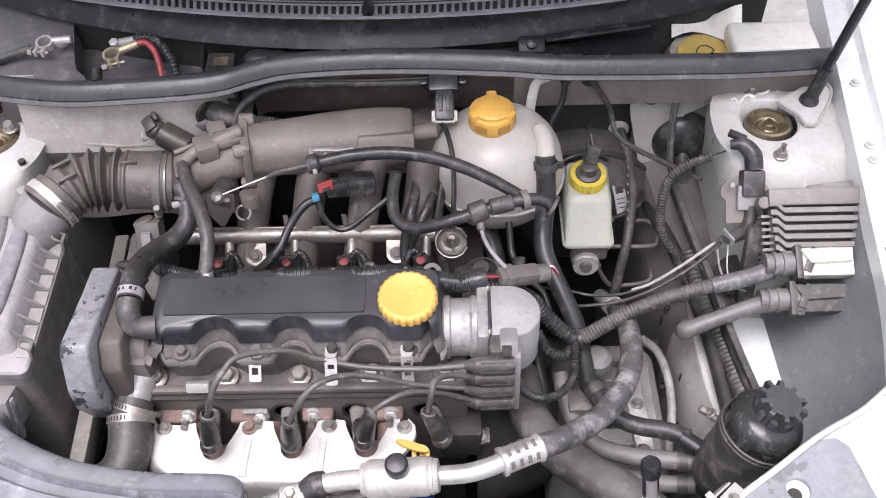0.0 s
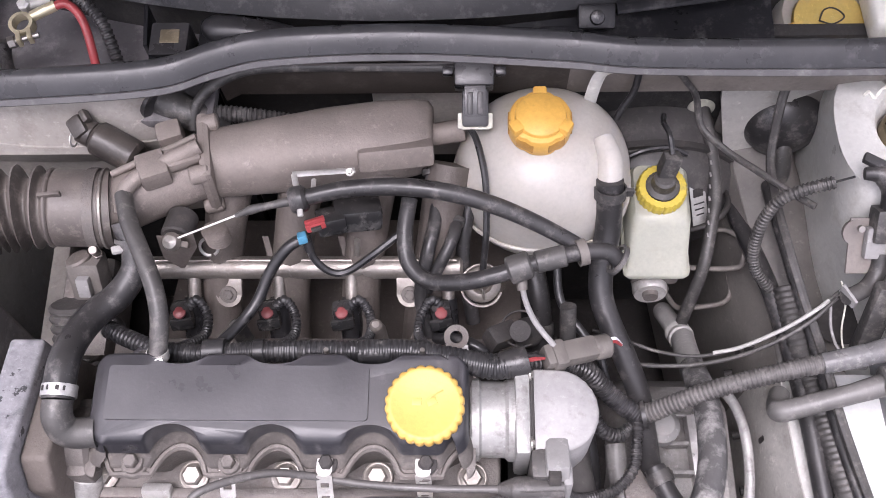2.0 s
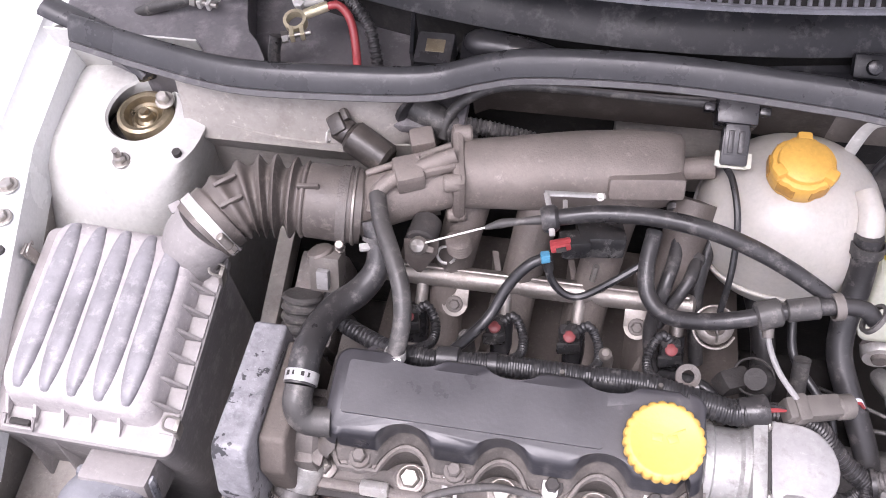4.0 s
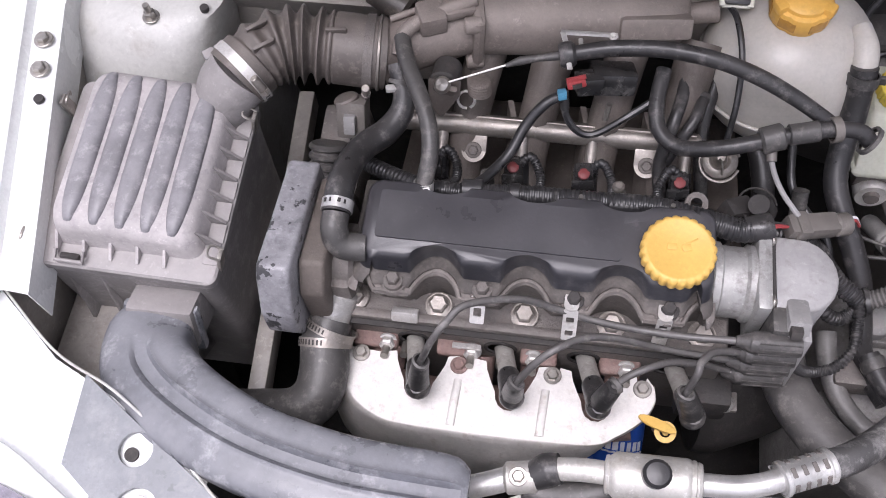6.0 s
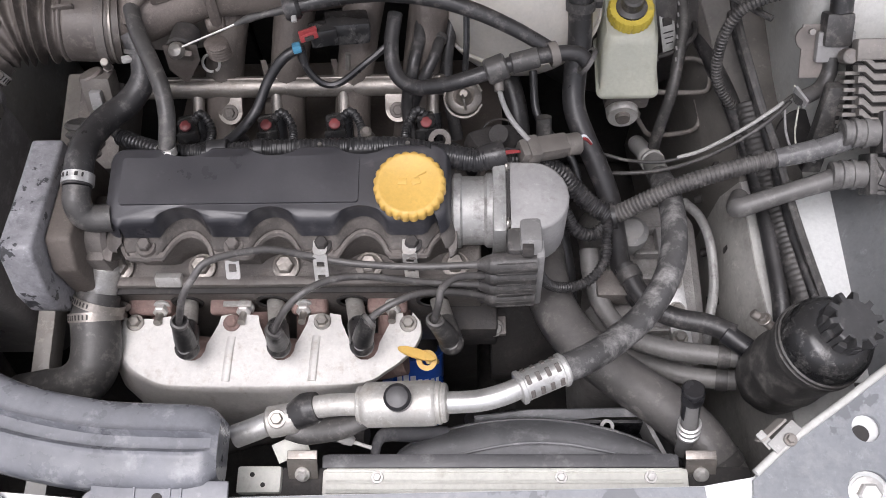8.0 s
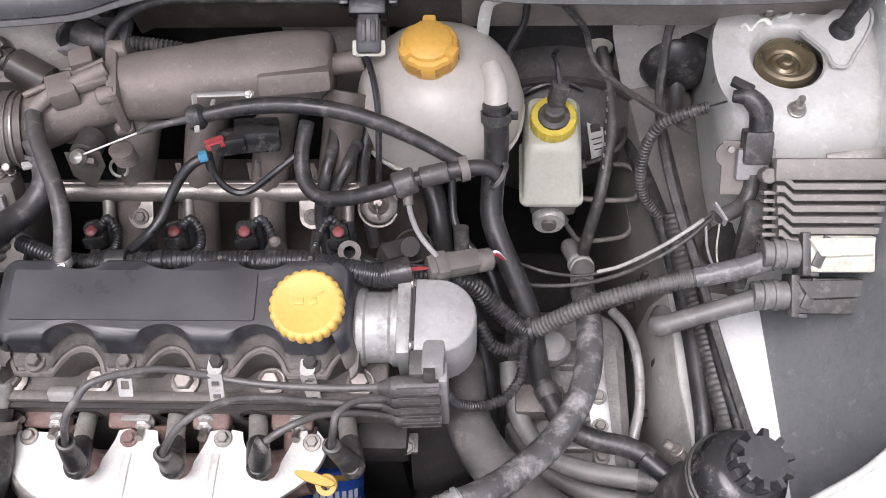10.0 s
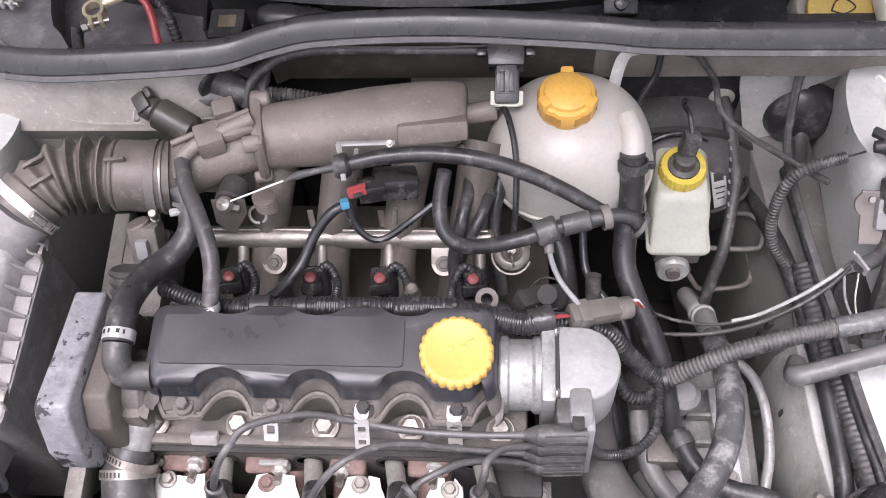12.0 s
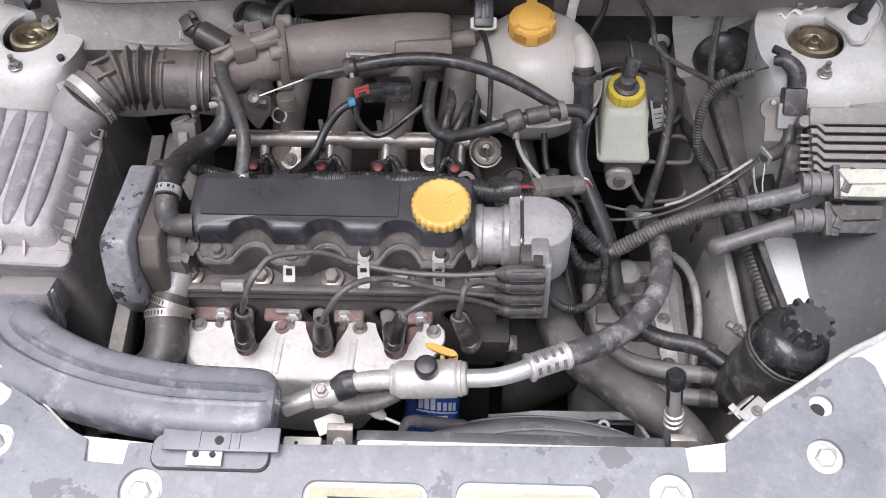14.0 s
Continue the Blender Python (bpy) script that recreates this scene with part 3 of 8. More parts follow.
cover_outline = [(-0.555, 0.440), (-0.527, 0.422), (-0.465, 0.383), (-0.405, 0.345), (-0.390, 0.338), (-0.388, 0.316), (-0.350, 0.314), (-0.348, 0.335), (-0.31, 0.335), (0.0, 0.3415), (0.180, 0.3455), (0.182, 0.322),
                 (0.217, 0.323), (0.219, 0.351), (0.252, 0.378), (0.345, 0.442), (0.362, 0.445), (0.373, 0.435), (0.392, 0.350), (0.400, 0.18), (-0.510, 0.18), (-0.512, 0.30), (-0.522, 0.340), (-0.553, 0.362)]
holes = [circle(0.314, 0.392, 0.0115), circle(0.309, 0.341, 0.0175), circle(0.164, 0.301, 0.020), circle(-0.493, 0.382, 0.0150), circle(-0.329, 0.291, 0.021), circle(-0.480, 0.333, 0.019),
         rounded(-0.176, 0.235, -0.060, 0.305, 0.012), rounded(-0.033, 0.235, 0.100, 0.308, 0.012)]
for x0, x1 in ((-0.170, -0.065), (-0.030, 0.095)):
    plaque = part("rating_plate", block((x1 - x0, 0.060, 0.002), pose((x0 + x1) / 2, 0.270, slam_z(0, 0.270) - 0.0035, 8.5, 0, 0), 0.0005), material("yellowed_plate", (0.60, 0.54, 0.38), 0.4, spread=0.15, dirt=(0.35, 0.33, 0.27), amount=0.4, scale=40), body, "yellowed rating plate")
    for k in range(4):
        part("print_bar", block((0.07 - 0.012 * (k % 3), 0.0035, 0.001), pose((x0 + x1) / 2 - 0.006 * (k % 2), 0.289 - 0.011 * k, slam_z(0, 0.289 - 0.011 * k) - 0.0018, 8.5, 0, 0), 0), BLUE if k == 1 else DARK, plaque)
scv = thing("slam_cover", (-0.1, 0.34, 0.80), "weathered grey plastic front panel cover with round holes", "panel cover")
part("panel", plate(cover_outline[::-1], holes, slam_z, 0.0045, 0.06), SLAM_GREY, scv)
part("edge_lip", tube([(x, y + 0.002, slam_z(x, y) + 0.001) for x, y in ((0.221, 0.354), (0.253, 0.380), (0.30, 0.412), (0.348, 0.445), (0.40, 0.474), (0.455, 0.518))], 0.0034, seg=10), DIRTY_WHITE, scv, "pale rolled edge")
part("edge_lip", tube([(x, y + 0.002, slam_z(x, y)) for x, y in ((-0.41, 0.345), (-0.465, 0.388), (-0.527, 0.427), (-0.59, 0.455), (-0.66, 0.510))], 0.0013, seg=8), DIRTY_WHITE, scv, "thin pale edge")
for x, y, r in ((0.309, 0.341, 0.0150), (0.164, 0.301, 0.017), (-0.329, 0.291, 0.017), (-0.480, 0.333, 0.015)):
    hexbolt((x, y, slam_z(x, y) - 0.007), (0, -0.25, 1), r * 0.62, 0.008, body, ZINC, "mounting_bolt")
    part("bolt_dish", lathe([(r * 1.04, -0.001), (r * 1.04, 0.0012), (r * 0.86, 0.002), (r * 0.84, 0.0012)], (x, y, slam_z(x, y) - 0.006), (0, 0, 1), 30), WHITE_PAINT, body)
for x, y, r in ((0.314, 0.392, 0.0130), (-0.493, 0.382, 0.011)):
    part("drain_hole", rod((x - 0.004, y - 0.004, slam_z(x, y) - 0.010), (x - 0.004, y - 0.004, slam_z(x, y) - 0.0035), r * 0.55, 20), DARK, body)
latch_tab = thing("bonnet_stop_bracket", (0.248, 0.385, 0.845), "grimy bent steel tab bolted to the panel edge", "bracket")
part("foot", block((0.030, 0.011, 0.002), pose(0.2465, 0.384, 0.852, 0, 0, 42), 0.001), PALE_GREY, latch_tab)
part("upright", block((0.028, 0.0025, 0.014), pose(0.238, 0.391, 0.845, 20, 0, 40), 0.001), PALE_BAY, latch_tab)
part("ear", block((0.007, 0.016, 0.002), pose(0.2315, 0.382, 0.850, 10, -12, 40), 0.001), PALE_GREY, latch_tab)
hexbolt((0.250, 0.381, 0.8535), (0, 0, 1), 0.0036, 0.004, latch_tab, DULL_STEEL)
hl = thing("headlamp", (-0.58, 0.30, 0.80), "clear headlamp lens with a pale trim edge", "headlamp")
part("lens", sheet(lambda u, v: (-0.535 - 0.14 * u, 0.318 + 0.045 * u - 0.11 * v, 0.848 - 0.012 * v - 0.06 * v * v + 0.004 * math.sin(9 * u)), 0, 1, 0, 1, 12, 8, 0.003), LAMP_LENS, hl)
part("trim", tube([(-0.520, 0.322, 0.851), (-0.560, 0.345, 0.853), (-0.600, 0.366, 0.853), (-0.670, 0.390, 0.850)], 0.0032, seg=8), WHITE_PAINT, hl)
single("headlamp_tape", plate([(0.402, 0.29), (0.50, 0.345), (0.505, 0.30), (0.41, 0.245)], [], lambda x, y: slam_z(x, y) + 0.004, 0.003), SLAM_GREY, (0.45, 0.3, 0.8), "grey trim strip beside the headlamp", "trim strip")

# ---------- cowl ----------
seal_pts = [(-0.66, 0.915, 0.945), (-0.56, 0.890, 0.947), (-0.48, 0.876, 0.948), (-0.40, 0.876, 0.950), (-0.30, 0.885, 0.950), (-0.25, 0.902, 0.952), (-0.20, 0.914, 0.953),
            (-0.08, 0.920, 0.952), (0.06, 0.912, 0.950), (0.14, 0.905, 0.948), (0.34, 0.906, 0.944), (0.46, 0.917, 0.940)]
sl = thing("bonnet_seal", (-0.1, 0.9, 0.94), "black rubber weatherstrip along the cowl edge", "weatherstrip")


def strip(profile, pts):
    """A (y, z) section swept along a line that runs mostly along x."""
    path = [V(p) for p in pts]
    return loft([[p + V((0, dy, dz)) for dy, dz in profile] for p in (V(q) for q in spline(path, 8))])


part("bulb", strip([(0.0115, -0.008), (0.0125, 0.003), (0.010, 0.0075), (0.005, 0.0090), (-0.001, 0.0072), (-0.0095, -0.0020), (-0.0120, -0.0060), (-0.0110, -0.0085)], seal_pts), SEAL, sl, sharp=50)
part("lip", strip([(-0.0070, -0.0130), (-0.0080, -0.0085), (-0.0128, -0.0078), (-0.0165, -0.0112), (-0.0160, -0.0128), (-0.0120, -0.0128)], seal_pts), SEAL_LIP, sl, "thin greyed lower lip", sharp=50)
cowl = thing("scuttle_grille", (-0.1, 0.98, 0.9), "black plastic scuttle panel with slotted air grille", "air grille")


def lip_y(x):
    # the bead along the windscreen side of the lip
    return 0.982 + 0.32 * (x + 0.08) ** 2


def low_y(x):
    # the lip's lower front edge
    return 0.945 + 0.42 * (x + 0.09) ** 2


part("tray_floor", merge(block((0.26, 0.16, 0.012), (-0.395, 0.955, 0.884), 0.003), block((0.72, 0.03, 0.012), (0.09, 0.992, 0.87), 0.003)), TRAY, cowl, "dusty grey tray floor where the battery is missing")
part("tray_deck", plate([(-0.69, 0.940), (-0.62, 0.912), (-0.56, 0.892), (-0.462, 0.880), (-0.466, 0.915), (-0.478, 0.934), (-0.490, 0.946), (-0.496, 0.962), (-0.512, 1.025), (-0.528, 1.085), (-0.69, 1.085)][::-1], [], lambda x, y: 0.922 + 0.05 * (y - 0.90), 0.058), TRAY, cowl, "raised dusty grey tray deck with a rounded corner")
part("tray_front", sheet(lambda u, v: (u, 0.925 - 0.01 * v + (0.0 if u > -0.25 else -0.035 * min(1, (-0.25 - u) / 0.05)), 0.868 + 0.075 * v), -0.262, 0.07, 0, 1, 24, 3, 0.003), BROWN_BAY, cowl, "dark brown left half of the cowl front")
part("tray_front", sheet(lambda u, v: (u, 0.925 - 0.01 * v, 0.868 + 0.075 * v), 0.07, 0.46, 0, 1, 20, 3, 0.003), BAY_PAINT, cowl, "dirty painted cowl front")
# back wall coloured black for the shade beneath the lip
part("tray_back", sheet(lambda u, v: (u, low_y(u) + 0.020, 0.850 + 0.096 * v), -0.66, 0.42, 0, 1, 30, 3, 0.003), SHADE_BACKING, cowl, "back wall of the tray, shade put in as black")


def lip(u, v):
    # rolls over the bead, falls forward and turns under
    f = min(1.0, v / 0.85)
    back = 0.010 * max(0.0, (v - 0.85) / 0.15)
    return (u, lip_y(u) + (low_y(u) - lip_y(u)) * f + back, 0.967 - 0.021 * f ** 1.7 - 0.8 * back)


part("front_lip", sheet(lip, -0.66, 0.40, 0, 1, 44, 20, 0.003), COWL, cowl, "curved black cowl lip")
part("lower_shelf", sheet(lambda u, v: (u, low_y(u) - 0.002 + (0.919 - low_y(u)) * v, 0.936 - 0.010 * v + 0.002 * math.sin(30 * u) * (1 - v)), -0.275, 0.255, 0, 1, 30, 6, 0.003), COWL, cowl, "dusty black lower cowl shelf")
part("shelf_step", tube([(x, 0.936 + 0.12 * (x + 0.09) ** 2, 0.9385) for x in (-0.15, -0.10, -0.04, 0.02, 0.08)], 0.0045, seg=8, flat=0.6), COWL, cowl)
part("front_bead", tube([(x, lip_y(x), 0.967) for x in np.linspace(-0.66, 0.40, 24).tolist()], 0.0030, seg=8), GRILLE, cowl)
part("grille_base", sheet(lambda u, v: (u, lip_y(u) + 0.004 + 0.036 * v, 0.957 + 0.010 * v), -0.60, 0.30, 0, 1, 30, 2, 0.002), DARK, cowl)
slat_mesh = None
for i in range(78):
    x = -0.515 + i * 0.0098
    if abs(x + 0.113) < 0.009:
        continue
    m = pose(x, lip_y(x) + 0.0125, 0.9685, 10, 0, -math.degrees(math.atan(0.64 * (x + 0.08))) * 0.8)
    if slat_mesh is None:
        first = part("slat", block((0.0042, 0.019, 0.004), (0, 0, 0), 0.0012, 1), GRILLE, cowl)
        slat_mesh = first.data
        for v in slat_mesh.vertices:
            v.co += cowl.location
    else:
        first = new("slat", slat_mesh)
        first.parent = cowl
    first.matrix_local = Matrix.Translation(-cowl.location) @ m
for off, w in ((0.0035, 0.0040), (0.0215, 0.0030), (0.0265, 0.0016), (0.0310, 0.0016), (0.0360, 0.0045)):
    part("grille_bar", tube([(x, lip_y(x) + off, 0.9670 + 0.2 * off) for x in np.linspace(-0.56, 0.28, 20).tolist()], w / 2, seg=8), GRILLE, cowl)
part("grille_rear_bar", sheet(lambda u, v: (u, lip_y(u) + 0.038 + 0.05 * v, 0.974 + 0.018 * v), -0.60, 0.34, 0, 1, 30, 3, 0.003), COWL, cowl)
part("joint_strip", block((0.013, 0.040, 0.004), pose(-0.113, 1.002, 0.972, 10, 0, 0), 0.001), COWL, cowl)
single("windscreen", sheet(lambda u, v: (u, 1.062 + 0.30 * (u + 0.08) ** 2 + 0.45 * v, 0.992 + 0.30 * v), -0.75, 0.55, 0, 1, 16, 6, 0.005), WINDSCREEN, (-0.1, 1.05, 0.99), "dark curved windscreen glass behind the cowl", "windscreen", kind="structure")


# ---------- engine ----------
BOLTS = (-0.306, -0.224, -0.142, -0.059)       # cover bolts along the front lobes
HEAD_BOLTS = (-0.348, -0.267, -0.185, -0.104, -0.021)

engine = thing("engine", (-0.18, 0.62, 0.30), "dirty four cylinder petrol engine with cast aluminium head", "engine")
part("engine_block", block((0.36, 0.16, 0.40), (-0.18, 0.645, 0.50), 0.01), DARK, engine)
head = part("cylinder_head", merge(
    extrude_x([(0.548, 0.62), (0.548, 0.764), (0.552, 0.772), (0.552, 0.781), (0.592, 0.783), (0.70, 0.783), (0.70, 0.62)], -0.362, 0.004, 0.003),
    block((0.372, 0.010, 0.009), (-0.179, 0.552, 0.7835), 0.003)), DIRTY_CAST, engine, "stained cast aluminium cylinder head")
part("gasket", block((0.376, 0.010, 0.0025), (-0.179, 0.5475, 0.7775), 0), DARK, head)
for i, x in enumerate(HEAD_BOLTS):
    part("boss", lathe([(0.0128, 0), (0.0122, 0.010), (0.0115, 0.011)], (x, 0.567, 0.774), (0, -0.15, 1), 20), DIRTY_CAST, head)
    hexbolt((x, 0.567, 0.786), (0, -0.15, 1), 0.0090, 0.010, head, DULL_STEEL)
    part("bolt_skirt", lathe([(0.0122, 0), (0.0122, 0.002), (0.0108, 0.003)], (x, 0.567, 0.7855), (0, -0.15, 1), 20), DULL_STEEL, head)
for x, w, nut in ((-0.329, 0.044, -0.317), (-0.247, 0.042, -0.233), (-0.168, 0.036, -0.173), (-0.090, 0.040, -0.084)):
    fl = part("exhaust_flange", merge(block((w, 0.020, 0.018), pose(x, 0.545, 0.738, 12, 0, 0), 0.005, 3), block((w * 0.55, 0.026, 0.024), pose(x - 0.004, 0.550, 0.730, 12, 0, 0), 0.006, 3)), RUST, head, "rusty exhaust manifold flange")
    part("stud", rod((nut, 0.548, 0.738), (nut, 0.522, 0.752), 0.0038, 10), STEEL, fl)
    part("nut", lathe([(0.0078, 0), (0.0078, 0.007), (0.0064, 0.0085)], (nut, 0.541, 0.7425), (0, -0.86, 0.5), 6), ZINC, fl)
    part("nut_collar", lathe([(0.0095, 0), (0.0095, 0.002), (0.0085, 0.003)], (nut, 0.5425, 0.7415), (0, -0.86, 0.5), 18), PALE_GREY, fl)
    part("port_boss", rod((nut - 0.002, 0.566, 0.737), (nut - 0.002, 0.553, 0.747), 0.0105, 16, 0.002), PALE_GREY, head)
part("washer_plate", block((0.028, 0.006, 0.003), pose(-0.238, 0.541, 0.754, -20, 0, 0), 0.0008), ZINC, head)
part("cast_pad", block((0.026, 0.010, 0.012), pose(-0.297, 0.5525, 0.789, -30, 0, 0), 0.0025), ZINC, head)
for x in (-0.292, -0.206, -0.125, -0.045):
    part("plug_recess", lathe([(0.0165, 0), (0.0160, 0.0020), (0.0130, 0.0022), (0.0125, 0.0005), (0.0, 0.0005)], (x, 0.5485, 0.742), (0, -1, 0), 24), DARK, head)


def wave(x, phase=-0.267, period=0.0815):
    """1 at the scallops beside the head bolts, 0 at the lobes between them."""
    d = (x - phase + period / 2) % period - period / 2
    return max(0.0, 1 - (d / 0.023) ** 2) ** 0.75


def cover_ring(x0, x1, yf, yb, depth_f, depth_b, z, rnd, tilt=0.0, n=72):
    """An outline with scalloped long sides and rounded ends."""
    pts = []
    for i in range(n):
        x = x0 + rnd + (x1 - x0 - 2 * rnd) * i / (n - 1)
        pts.append((x, yf + depth_f * wave(x)))
    for k in range(1, 6):
        a = radians(-90 + 18 * k)
        pts.append((x1 - rnd + rnd * math.cos(a), yf + rnd + rnd * math.sin(a)))
    for k in range(6):
        a = radians(18 * k)
        pts.append((x1 - rnd + rnd * math.cos(a), yb - rnd + rnd * math.sin(a)))
    for i in range(n - 1, -1, -1):
        x = x0 + rnd + (x1 - x0 - 2 * rnd) * i / (n - 1)
        pts.append((x, yb - depth_b * wave(x)))
    for k in range(1, 6):
        a = radians(90 + 18 * k)
        pts.append((x0 + rnd + rnd * math.cos(a), yb - rnd + rnd * math.sin(a)))
    for k in range(6):
        a = radians(180 + 18 * k)
        pts.append((x0 + rnd + rnd * math.cos(a), yf + rnd + rnd * math.sin(a)))
    return [V((x, y, z + tilt * (y - 0.60))) for x, y in pts]


carrier = part("cam_carrier", loft([
    cover_ring(-0.352, -0.018, 0.572, 0.655, 0.010, 0.008, 0.772, 0.008),
    cover_ring(-0.350, -0.018, 0.570, 0.655, 0.013, 0.008, 0.806, 0.008),
    cover_ring(-0.350, -0.018, 0.562, 0.660, 0.018, 0.010, 0.822, 0.008),
    cover_ring(-0.350, -0.018, 0.556, 0.663, 0.023, 0.014, 0.824, 0.010),
    cover_ring(-0.350, -0.018, 0.555, 0.664, 0.024, 0.014, 0.829, 0.010),
    cover_ring(-0.349, -0.018, 0.557, 0.662, 0.024, 0.014, 0.8305, 0.010)]), DIRTY_CAST, engine, "brown-grey cast camshaft carrier with a wavy flange", sharp=45)
# a raised bead that follows the wavy flange
bead = [(x, 0.5575 + 0.0245 * wave(x), 0.8305) for x in np.linspace(-0.345, -0.024, 90)]
part("flange_bead", tube([tuple(map(float, p)) for p in bead], 0.0026, seg=6, smooth=False), DIRTY_CAST, carrier)

COVER_SKIRT = material("dust_caked_skirt", (0.105, 0.094, 0.086), 0.6, spread=0.3, dirt=(0.21, 0.185, 0.165), amount=0.5, bump=0.25, scale=34)
vc = thing("valve_cover", (-0.18, 0.61, 0.83), "black dusty plastic valve cover with scalloped sides", "valve cover")
T0 = 0.10
skirt_rings = [
    cover_ring(-0.346, -0.020, 0.5625, 0.658, 0.022, 0.012, 0.8315, 0.012),
    cover_ring(-0.345, -0.021, 0.564, 0.657, 0.022, 0.012, 0.8355, 0.012),
    cover_ring(-0.342, -0.023, 0.5695, 0.6535, 0.020, 0.012, 0.8390, 0.013, T0 * 0.6),
    cover_ring(-0.3400, -0.0240, 0.5725, 0.6520, 0.0185, 0.012, 0.8470, 0.013, T0)]
part("skirt", loft(skirt_rings), COVER_SKIRT, vc, "brown dusty lower skirt", sharp=60)
shell = part("cover_shell", loft([
    cover_ring(-0.3405, -0.0235, 0.5715, 0.6525, 0.0185, 0.012, 0.8475, 0.013, T0),
    cover_ring(-0.3390, -0.0245, 0.5735, 0.6515, 0.0172, 0.0115, 0.8540, 0.013, T0),
    cover_ring(-0.338, -0.025, 0.575, 0.651, 0.016, 0.011, 0.860, 0.013, T0),
    cover_ring(-0.337, -0.026, 0.5765, 0.650, 0.014, 0.010, 0.866, 0.013, T0),
    cover_ring(-0.3345, -0.0285, 0.580, 0.647, 0.010, 0.007, 0.8695, 0.012, T0)]), COVER_PLASTIC, vc, sharp=60)


def top_z(y):
    return 0.8697 + T0 * (y - 0.60)


# the framed field on top: a groove line and a slightly raised panel
panel = rounded(-0.3240, 0.5925, -0.1060, 0.6380, 0.003, 3)
part("field", plate(panel, [], lambda x, y: top_z(y) + 0.0020, 0.003), COVER_PLASTIC, vc)
for x in BOLTS:
    part("bolt_seat", lathe([(0.0125, 0), (0.0118, 0.0030), (0.0108, 0.0040)], (x, 0.566, 0.8285), (0, 0, 1), 22), DIRTY_CAST, vc)
    part("cover_lobe", lathe([(0.0096, 0), (0.0092, 0.006), (0.0085, 0.007)], (x, 0.566, 0.829), (0, 0, 1), 18), DIRTY_CAST, vc)
    hexbolt((x, 0.566, 0.836), (0, 0, 1), 0.0062, 0.008, vc, DARK if x > -0.2 else DIRTY_CAST)
for x in (-0.306, -0.226, -0.145, -0.063):
    part("rear_lobe", lathe([(0.016, 0), (0.015, 0.008), (0.0135, 0.009)], (x, 0.652, 0.838), (0, 0, 1), 20), COVER_PLASTIC, vc)
    hexbolt((x, 0.654, 0.847), (0, 0, 1), 0.0055, 0.005, vc, DARK)
part("white_mark", lathe([(0.002, 0), (0.0016, 0.001)], (-0.146, 0.5845, 0.8655), (0, -0.3, 1), 10), WHITE_INK, vc)

# lead holders screwed to the carrier
for x, screwed, span in ((-0.227, False, ((0.561, 0.833), (0.542, 0.814), 1)), (-0.1435, True, ((0.5555, 0.8375), (0.5370, 0.8120), 2)), (-0.0615, True, ((0.5555, 0.8375), (0.5480, 0.7830), 3))):
    clip = thing("lead_clip", (x, 0.56, 0.81), "small bent zinc bracket on the cam carrier", "bracket", "lead clips on the engine")
    top, low, cells = span
    d = V((0, low[0] - top[0], low[1] - top[1]))
    n = V((0, d.z, -d.y)).normalized()
    m = Matrix((V((-1, 0, 0)), d.normalized(), n)).transposed().to_4x4()
    m.translation = V((x, top[0], top[1]))
    half, long = 0.0066, d.length
    cut = [rounded(-0.0036, long * (k + 0.55) / (cells + 0.3), 0.0036, long * (k + 0.95) / (cells + 0.3), 0.0008, 2) for k in range(cells)]
    tab = plate(rounded(-half, 0, half, long, 0.0015, 2), cut, lambda px, py: 0.0, 0.0016)
    tab.transform(m)
    part("tab", tab, ZINC, clip)
    if screwed:
        part("foot", plate(rounded(x - half, 0.5545, x + half, 0.5735, 0.006, 5), [circle(x, 0.566, 0.0045)], lambda px, py: top[1] + 0.001, 0.0016), ZINC, clip)

cap = thing("oil_filler_cap", (-0.059, 0.604, 0.868), "round yellow plastic oil filler cap with knurled rim", "oil cap")
part("rim", lathe([(0.0300, 0.0), (0.0325, 0.003), (0.0325, 0.012), (0.0313, 0.0145), (0.0285, 0.016, 0), (0.0265, 0.0160, 0), (0.025, 0.0152, 0), (0.0, 0.0155, 0)], (-0.059, 0.604, 0.870), (0, -0.08, 1), 120, (24, 0.055)), YELLOW, cap)
part("neck", rod((-0.059, 0.604, 0.862), (-0.059, 0.604, 0.872), 0.026, 24), COVER_PLASTIC, cap)
for dx in (-0.006, 0.006):
    part("oil_can_symbol", block((0.008, 0.006, 0.0008), pose(-0.059 + dx, 0.604, 0.8862, 5, 0, 20 * (dx > 0)), 0.0003), YELLOW, cap)
part("symbol_spout", block((0.014, 0.0014, 0.0008), pose(-0.050, 0.610, 0.8866, 5, 0, 30), 0.0003), YELLOW, cap)

